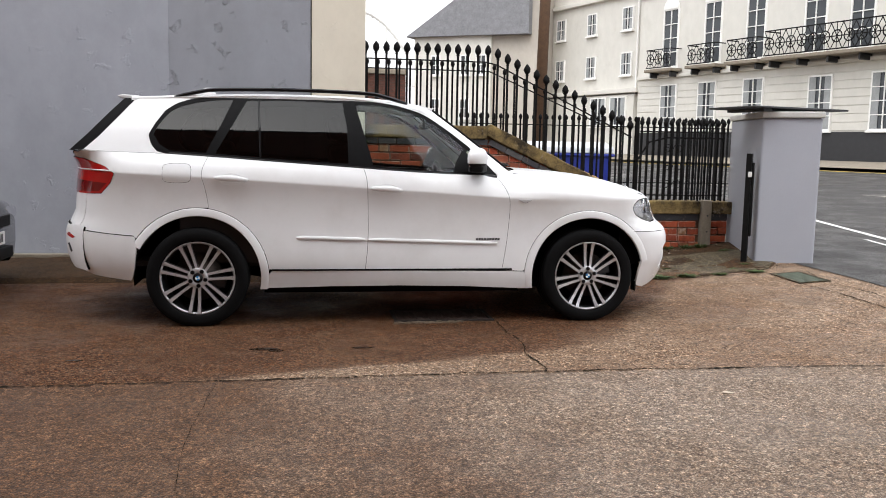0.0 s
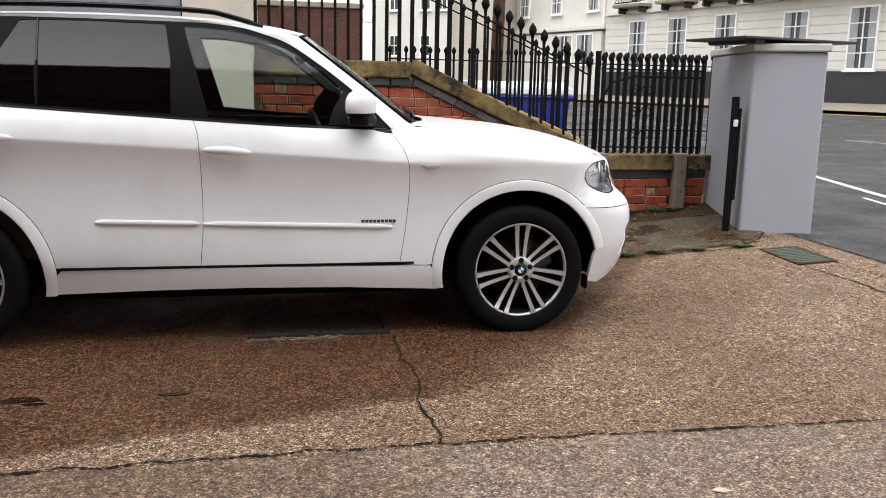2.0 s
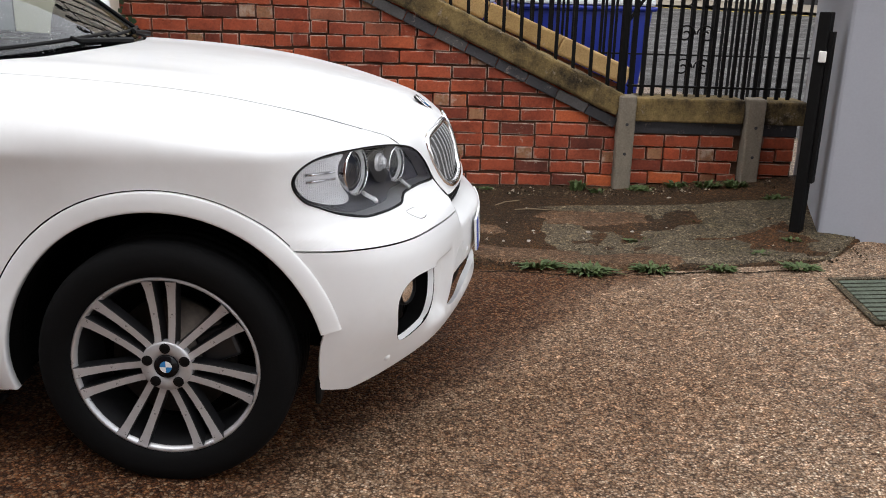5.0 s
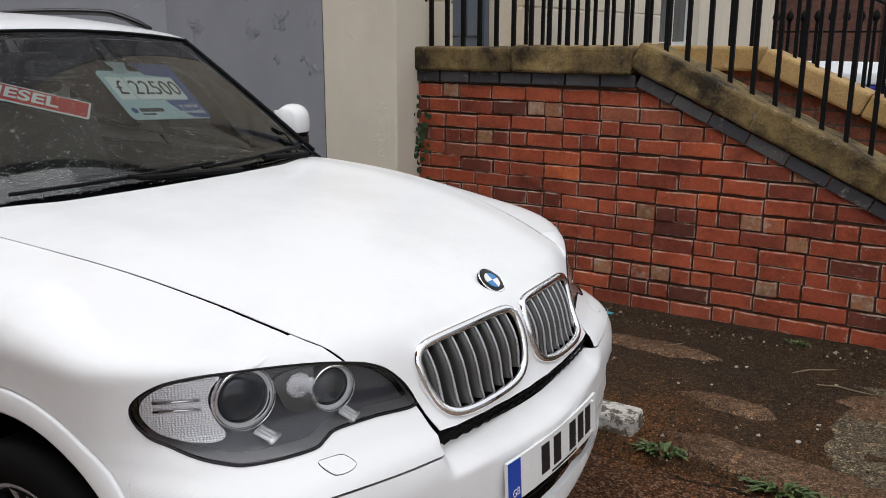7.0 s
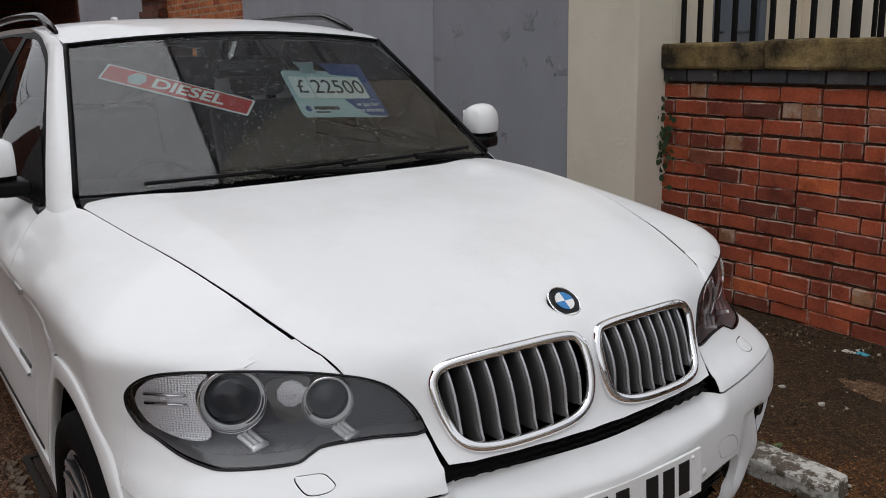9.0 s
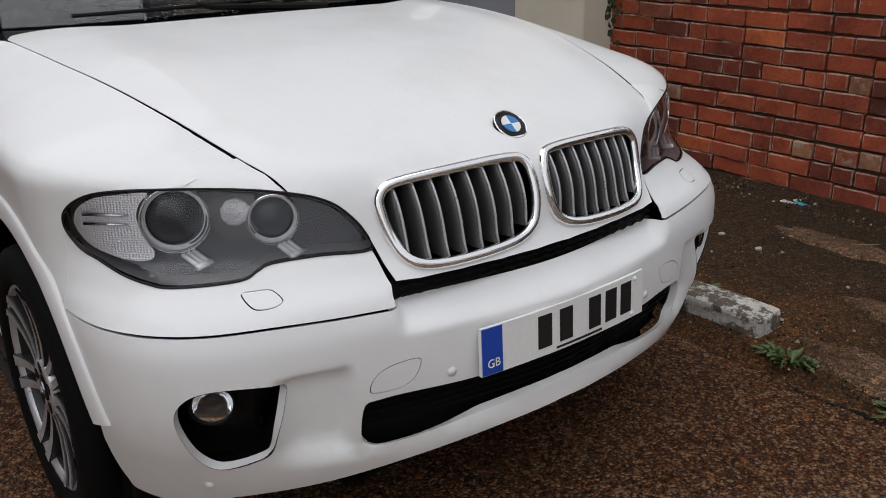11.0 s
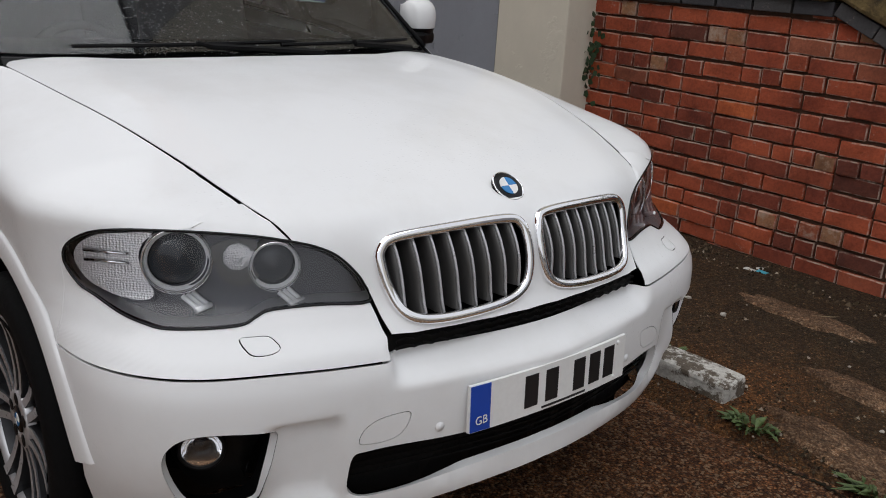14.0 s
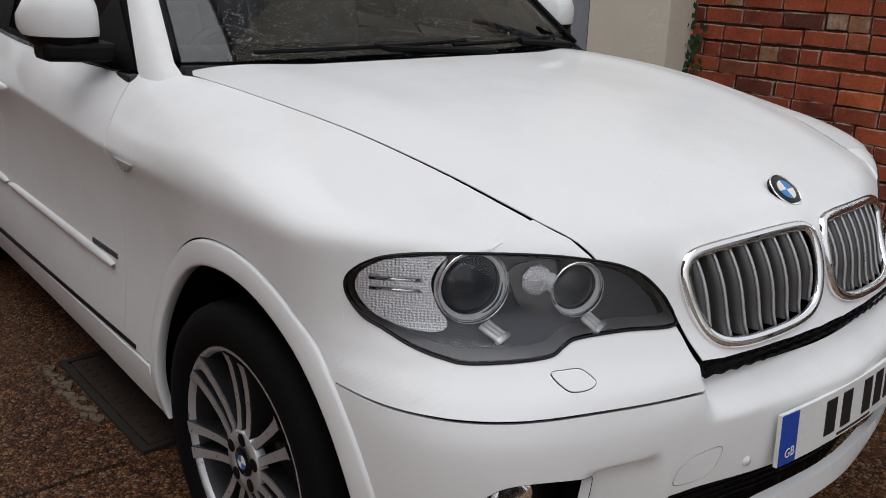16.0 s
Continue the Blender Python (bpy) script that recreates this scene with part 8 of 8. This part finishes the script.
price = windscreen_card("price_card", "white and blue price card hung inside the windscreen", [(0.312, 0.164, 1.496), (0.306, 0.623, 1.463), (0.534, 0.501, 1.302), (0.536, 0.089, 1.317)], 0.46, 0.25, "price card")
part("backing", flat(rounded(-0.2, -0.1175, 0.2, 0.1175, 0.02), -0.002, 0.0), M_PALECARD, price)
part("blue_panel", flat([(0.2, -0.1), (0.2, 0.16), (0.0, 0.16), (0.03, 0.1), (0.16, 0.09), (0.16, -0.02), (0.03, -0.03), (0.07, -0.085), (0.11, -0.11), (0.19, -0.115)], 0.0003, 0.001), M_BLUECARD, price)
part("price_box", flat(rounded(-0.095, -0.025, 0.155, 0.085, 0.012), 0.0012, 0.002), M_WHITECARD, price)
part("pound_box", flat(rounded(-0.18, -0.025, -0.102, 0.085, 0.01), 0.0012, 0.002), M_WHITECARD, price)
words("22500", 0.098, M_INK, price, 0.03, 0.03, 0.0025)
words("£", 0.095, M_INK, price, -0.141, 0.03, 0.0025)
words("or pay for", 0.026, M_WHITECARD, price, 0.125, -0.055, 0.0016)
words("me monthly", 0.026, M_WHITECARD, price, 0.125, -0.085, 0.0016)
part("logo", lathe(bmesh.new(), [(0.0, 0.002), (0.011, 0.002), (0.014, 0.0)], 18, "z", (-0.16, -0.075, 0)), M_BLUECARD, price)
part("bar", flat([(-0.135, -0.082), (-0.02, -0.082), (-0.02, -0.066), (-0.135, -0.066)], 0.0005, 0.0013), M_INK, price, "unreadable name as a plain bar")
part("bar", flat([(-0.135, -0.097), (-0.07, -0.097), (-0.07, -0.09), (-0.135, -0.09)], 0.0005, 0.0013), M_INK, price, "unreadable name as a plain bar")
part("hanging_tab", flat([(-0.115, 0.1), (-0.02, 0.1), (-0.035, 0.13), (-0.02, 0.165), (-0.115, 0.165), (-0.1, 0.13)], -0.002, 0.0), M_PALECARD, price)


band = words("GB", 0.028, M_PLATEWHITE, plate, 0, 0)
band.matrix_basis = Matrix.Translation((plate_x(0.231) + 0.0068, -0.231, -0.028)) @ Matrix(((0, 0, 1, 0), (1, 0, 0, 0), (0, 1, 0, 0), (0, 0, 0, 1)))

# ---- a second car, dark grey, parked close behind ----
def loft_body(stations):
    """Skins cross-sections given as (x, [(y, z), ...]) on the right half, mirrored to the other."""
    bm = bmesh.new()
    rows = []
    for x, half in stations:
        full = half + [(-y, z) for y, z in half[::-1] if y > 1e-4]
        rows.append([bm.verts.new((x + (0.0 if abs(y) < 0.5 else -0.16 * (abs(y) - 0.5)), y, z)) for y, z in full])
    for a, b in zip(rows, rows[1:]):
        for i in range(len(a) - 1):
            bm.faces.new((a[i], b[i], b[i + 1], a[i + 1]))
    bm.faces.new(rows[0]), bm.faces.new(rows[-1][::-1])
    bmesh.ops.recalc_face_normals(bm, faces=bm.faces[:])
    return bm


M_DARKPAINT = start("dark_grey_car_paint", (0.03, 0.032, 0.036), 0.25, 0.3, Coat_Weight=1.0)[0]
# lighter roof colour: the sky's reflection on the dark paint, put in as silver
M_ROOFSHEEN = start("silver_roof_paint", (0.3, 0.32, 0.34), 0.3, 0.5, Coat_Weight=1.0)[0]
hatch = thing("car", "dark grey hatchback parked close behind", "car", pose(-3.27, 0.42, 0))


def ring_section(w, low_z, belt, k=1.0):
    return [(w * 0.8 * k, low_z), (w * 0.97 * k, low_z + 0.1), (w * k, low_z + 0.3), (w * k, belt - 0.12), (w * 0.97 * k, belt - 0.03), (w * 0.9 * k, belt), (w * 0.45 * k, belt + 0.03), (0.0, belt + 0.035)]


part("body", loft_body([(0.0, ring_section(0.8, 0.3, 0.62, 0.86)), (-0.06, ring_section(0.84, 0.22, 0.74, 0.95)), (-0.25, ring_section(0.87, 0.2, 0.82)), (-0.7, ring_section(0.88, 0.2, 0.9)), (-1.15, ring_section(0.88, 0.2, 0.97)), (-2.2, ring_section(0.88, 0.2, 1.0)), (-3.4, ring_section(0.87, 0.2, 1.02)), (-3.95, ring_section(0.85, 0.24, 1.0)), (-4.1, ring_section(0.82, 0.32, 0.9, 0.92))]), M_DARKPAINT, hatch, smooth=True)


def cabin_section(w, top, z0=0.95):
    return [(w, z0), (w * 0.95, (z0 + top) / 2), (w * 0.84, top - 0.06), (w * 0.7, top), (0.0, top + 0.03)]


part("glasshouse", loft_body([(-1.0, cabin_section(0.8, 0.99)), (-1.5, cabin_section(0.81, 1.28)), (-1.9, cabin_section(0.81, 1.43)), (-2.6, cabin_section(0.8, 1.47)), (-3.3, cabin_section(0.79, 1.44)), (-3.75, cabin_section(0.77, 1.3)), (-4.0, cabin_section(0.75, 1.0))]), M_GLOSSBLACK, hatch, "dark glass", smooth=True)
part("roof", loft_body([(-1.78, [(0.6, 1.42), (0.4, 1.455), (0.0, 1.465)]), (-2.0, [(0.64, 1.45), (0.4, 1.49), (0.0, 1.5)]), (-2.7, [(0.64, 1.48), (0.4, 1.51), (0.0, 1.52)]), (-3.45, [(0.62, 1.44), (0.4, 1.47), (0.0, 1.48)])]), M_ROOFSHEEN, hatch, "dark grey roof with the sky's reflection painted in as silver", smooth=True)
part("plate_backing", boxes((0.0, -0.26, 0.42, 0.012, 0.26, 0.53), bevel=0.003), M_PLATEWHITE, hatch)
for y in (-0.16, -0.1, -0.04, 0.06, 0.12, 0.18):
    part("bar", boxes((0.012, y - 0.02, 0.44, 0.014, y + 0.02, 0.51)), M_INK, hatch)
for y in (-0.62, 0.62):
    part("headlamp", rough_up(boxes((-0.16, y - 0.15, 0.6, -0.03, y + 0.15, 0.72), bevel=0.04), 0.002), M_CHROME, hatch, smooth=True)
part("grille", boxes((-0.03, -0.45, 0.56, 0.004, 0.45, 0.66), (-0.03, -0.5, 0.28, 0.002, 0.5, 0.38), bevel=0.01), M_CARBLACK, hatch)
for x in (-0.78, -3.3):
    for y, turn in ((-0.86, 0), (0.86, 180)):
        o = copy_thing(first, Matrix())
        o.parent = hatch
        o.matrix_basis = pose(x, y, 0.315, 0, 20, turn) @ Matrix.Diagonal((0.87, 0.8, 0.87, 1))

# ---- weeds, stones and litter on the verge ----
def weed(x, y, z, spread, leaves, height, seed, mat, broad=0.009):
    rng = random.Random(seed)
    bm = bmesh.new()
    for _ in range(leaves):
        a = rng.uniform(0, 6.283)
        d = spread * math.sqrt(rng.random()) * 0.7
        base = Vector((d * math.cos(a) * 1.3, d * math.sin(a) * 0.6, 0))
        lean = Vector((math.cos(a) + rng.uniform(-0.6, 0.6), math.sin(a) + rng.uniform(-0.6, 0.6), 0)) * spread * rng.uniform(0.25, 0.7)
        hgt = height * rng.uniform(0.45, 1.1)
        w = broad * rng.uniform(0.6, 1.4)
        side_v = Vector((-lean.y, lean.x, 0)).normalized() * w
        p0, p1, p2 = base, base + lean * 0.5 + Vector((0, 0, hgt * 0.8)), base + lean + Vector((0, 0, hgt * rng.uniform(0.55, 1.0)))
        v = [bm.verts.new(q) for q in (p0 - side_v * 0.25, p0 + side_v * 0.25, p1 + side_v, p1 - side_v, p2 + side_v * 0.2, p2 - side_v * 0.2)]
        k = bm.verts.new(p1 + Vector((0, 0, -w * 0.5)))
        bm.faces.new((v[0], v[1], v[2], k)), bm.faces.new((v[0], k, v[3])), bm.faces.new((k, v[2], v[4], v[5])), bm.faces.new((k, v[5], v[3]))
    o = part("weed", bm, mat)
    o.location = (x, y, z)
    return tagged(o, "small green weed clump growing in the dirt", "weed", "weeds on the verge")


rng = random.Random(21)
for x, y, spread, leaves, h in ((2.26, 1.16, 0.09, 60, 0.06), (2.7, 1.16, 0.1, 80, 0.06), (2.95, 1.1, 0.12, 110, 0.06), (3.28, 1.13, 0.1, 90, 0.055), (3.62, 1.1, 0.08, 50, 0.05), (4.0, 1.06, 0.09, 60, 0.045), (3.3, 1.62, 0.07, 40, 0.05), (3.08, 2.68, 0.06, 50, 0.14), (3.2, 2.62, 0.05, 30, 0.07), (3.5, 2.66, 0.09, 70, 0.07), (3.75, 2.7, 0.08, 60, 0.08), (3.95, 2.64, 0.09, 70, 0.09), (4.12, 2.6, 0.08, 60, 0.1), (4.3, 2.3, 0.08, 50, 0.07), (3.7, 1.95, 0.06, 30, 0.04), (3.9, 1.3, 0.07, 40, 0.04), (4.12, 1.5, 0.06, 40, 0.05), (2.45, 2.66, 0.05, 24, 0.05), (1.2, 1.35, 0.06, 30, 0.05), (1.75, 1.42, 0.06, 24, 0.05)):
    spread, leaves, h = spread * 0.85, int(leaves * 1.3), h * 0.62
    weed(x, y, verge_z(x, y) + 0.045 + (0.02 if y > 2.4 else 0.0), spread, leaves, h, int(x * 100 + y * 10), M_LEAF)
bm = bmesh.new()
for _ in range(130):
    c = Vector((rng.gauss(0.0, 0.05), rng.uniform(-0.03, 0.01), rng.gauss(0, 0.11)))
    a, s = rng.uniform(0, 6.28), rng.uniform(0.012, 0.024)
    e1, e2 = Vector((math.cos(a), rng.uniform(-0.4, 0.4), math.sin(a))) * s, Vector((-math.sin(a), rng.uniform(-0.4, 0.4), math.cos(a))) * s
    v = [bm.verts.new(c + q) for q in (-e1, e2 * 0.7 - e1 * 0.3, e1 * 0.3 + e2 * 0.8, e1, e1 * 0.2 - e2 * 0.8, -e1 * 0.4 - e2 * 0.7)]
    bm.faces.new(v[:4]), bm.faces.new((v[0], v[3], v[4], v[5]))
o = part("ivy", bm, M_IVY)
o.location = (-0.02, 2.745, 0.98)
tagged(o, "dark ivy growing out of the wall's corner", "ivy")


def stone_mesh(size, seed):
    bm = bmesh.new()
    bmesh.ops.create_icosphere(bm, subdivisions=1, radius=size)
    for v in bm.verts:
        v.co.z *= 0.55
    rough_up(bm, size * 0.45, 1.1 / size, seed)
    me = bpy.data.meshes.new("stone")
    bm.to_mesh(me)
    bm.free()
    me.materials.append(M_STONE)
    return me


STONES = [stone_mesh(0.012 + 0.004 * k, k * 1.7) for k in range(4)]
for k in range(90):
    x, y = rng.uniform(0.2, 4.1), rng.uniform(1.3, 2.72) if k % 3 else rng.uniform(2.5, 2.75)
    o = new("stone", STONES[k % 4])
    o.location = (x, y, verge_z(x, y) + 0.062)
    o.rotation_euler.z = rng.uniform(0, 6.28)
    o.scale = [rng.uniform(0.3, 0.8) * (1.9 if k % 9 == 0 else 1)] * 3
    tagged(o, "small pale stone lying on the dirt", "stone", "stones on the verge")
# dirt and gravel crumbs, too many to count
bm = bmesh.new()
for k in range(15000):
    x, y = rng.uniform(-0.6, 4.4), rng.uniform(1.1, 2.76)
    if noise.noise(Vector((x * 2.3, y * 2.3, 5))) < rng.uniform(-0.4, 0.3):
        continue
    z, s = verge_z(x, y) + 0.058 + (0.02 if y > 2.5 else 0), rng.uniform(0.003, 0.008) * (1.8 if rng.random() < 0.12 else 1) * (1.5 if y > 2.55 else 1)
    a = rng.uniform(0, 2.1)
    v = [bm.verts.new((x + s * math.cos(a + q), y + s * math.sin(a + q), z - 0.004)) for q in (0, 2.09, 4.19)]
    t = bm.verts.new((x, y, z + s * 0.7))
    for i in range(3):
        bm.faces.new((v[i], v[(i + 1) % 3], t))
tagged(part("gravel_crumbs", bm, M_CRUMB), "loose dirt and gravel crumbs on the verge", "gravel", kind="stuff")
for x, y, c in ((1.42, 2.62, M_LITTERBLUE), (1.36, 2.6, M_WHITEPAINT), (2.9, 2.66, M_WHITEPAINT)):
    bm = rough_up(boxes((-0.03, -0.02, 0, 0.03, 0.02, 0.012), bevel=0.005), 0.008, 30, x)
    o = part("litter", bm, c)
    o.location = (x, y, verge_z(x, y) + 0.066)
    tagged(o, "crumpled scrap of litter on the dirt", "litter", "litter by the wall")
for k, (x, y) in enumerate(((2.75, 2.2), (3.0, 2.28), (2.6, 2.35), (1.9, 2.3))):
    bm = bmesh.new()
    tube(bm, [(-0.12, 0, 0.004), (-0.03, 0.012, 0.01), (0.05, -0.006, 0.012), (0.13, 0.01, 0.004)], [0.003, 0.004, 0.0035, 0.002], 5)
    o = part("twig", bm, M_TWIG)
    o.matrix_basis = pose(x, y, verge_z(x, y) + 0.058, 0, 0, 20 * k)
    tagged(o, "dry brown twig lying on the dirt", "twig", "twigs on the verge")
bm = rough_up(prism([(0, 0), (0.03, 0.012), (0.055, 0.005), (0.07, -0.02), (0.04, -0.03), (0.01, -0.02)], 0, 0.004), 0.004, 40)
o = part("dead_leaf", bm, M_DEADLEAF)
o.location = (1.57, -2.94, ground_z(1.57, -2.94) + 0.007)
tagged(o, "pale dead leaf lying on the concrete", "leaf")
bm = bmesh.new()
for _ in range(260):
    c = Vector((rng.gauss(0, 0.25), rng.gauss(0, 0.5), abs(rng.gauss(0, 0.3))))
    a, q = rng.uniform(0, 6.28), rng.uniform(0.03, 0.07)
    e1, e2 = Vector((math.cos(a), math.sin(a), rng.uniform(-0.5, 0.5))) * q, Vector((-math.sin(a), math.cos(a), rng.uniform(-0.5, 0.5))) * q * 0.6
    bm.faces.new([bm.verts.new(c + v) for v in (-e1, e2, e1, -e2)])
o = part("shrub", bm, M_IVY)
o.location = (-24.3, 4.6, 5.8)
tagged(o, "dark shrub growing on the shed's parapet", "shrub")


# ---- bricks of the garden wall and the low wall ----
def brick_meshes():
    out = []
    for k in range(3):
        for w in (0.226, 0.106, 0.16):
            bm = boxes((0, 0, 0, w, 0.1, 0.0795), bevel=0.006)
            bmesh.ops.subdivide_edges(bm, edges=[e for e in bm.edges if e.calc_length() > 0.06 and abs(e.verts[0].co.x - e.verts[1].co.x) > 0.05], cuts=2)
            rough_up(bm, 0.005, 19, k * 3.1 + w)
            bm.normal_update()
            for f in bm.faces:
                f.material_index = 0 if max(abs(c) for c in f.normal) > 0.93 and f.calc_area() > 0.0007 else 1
            me = bpy.data.meshes.new("brick")
            bm.to_mesh(me)
            bm.free()
            me.materials.append(M_BRICK)
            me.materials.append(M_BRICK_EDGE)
            out.append((w, me))
    return out


BRICKS = brick_meshes()
TAN_HEADER = next(me for w, me in BRICKS if w == 0.106).copy()
TAN_HEADER.materials[0] = M_BRICK_TAN


def lay(parent, x0, x1, z0, limit, rng):
    """Courses of stretchers with headers here and there, cut at the slope."""
    z, row = z0, 0
    while z < 1.4:
        x = x0 - (0.113 if row % 2 else 0) + rng.uniform(-0.015, 0.015)
        while x < x1:
            want = 0.106 if (row % 4 == 3 and rng.random() < 0.7) or rng.random() < 0.2 else 0.226
            w, me = rng.choice([b for b in BRICKS if b[0] == want])
            if want == 0.106 and rng.random() < 0.3:
                me = TAN_HEADER
            a, b = max(x, x0), min(x + w, x1)
            h = min(0.0785, limit(a) - z)
            if b - a > 0.04 and h > 0.02:
                o = new("brick", me)
                o.parent = parent
                o.location = (a, WY + rng.uniform(-0.006, 0.006), z + rng.uniform(-0.004, 0.004) + 0.006 * math.sin(a * 2.1 + row))
                o.rotation_euler = (rng.uniform(-0.02, 0.02), rng.uniform(-0.014, 0.014), rng.uniform(-0.012, 0.012))
                o.scale = ((b - a) / w, 1, h / 0.0785)
            x += w + 0.011
        z += 0.0895
        row += 1


lay(garden, -0.05, 3.325, -0.01, lambda x: top_line(x) + (0.05 if x > 1.3 else -0.004), random.Random(4))
lay(fence_wall, 3.445, 4.175, 0.022, lambda x: 0.463, random.Random(9))
lay(fence_wall, 4.315, 4.545, 0.022, lambda x: 0.463, random.Random(11))

# dark bricks on edge under the coping
bm = boxes((0, 0, 0, 0.232, 0.12, 0.068), bevel=0.004)
blue = part("dark_brick", bm, M_BLUEBRICK, garden)
n = 0
for k in range(7):
    o = blue if n == 0 else share(blue, Matrix())
    n += 1
    o.matrix_basis = pose(-0.05 + 0.217 * k, WY - 0.022, 1.343) @ Matrix.Diagonal((0.88, 1, 1, 1))
for k in range(9):
    o = share(blue, Matrix.Translation((1.46, WY - 0.022, 1.353)) @ pose(0, 0, 0, 0, SLOPE, 0) @ pose(0.2265 * k, 0, 0) @ Matrix.Diagonal((0.95, 1, 1, 1)))
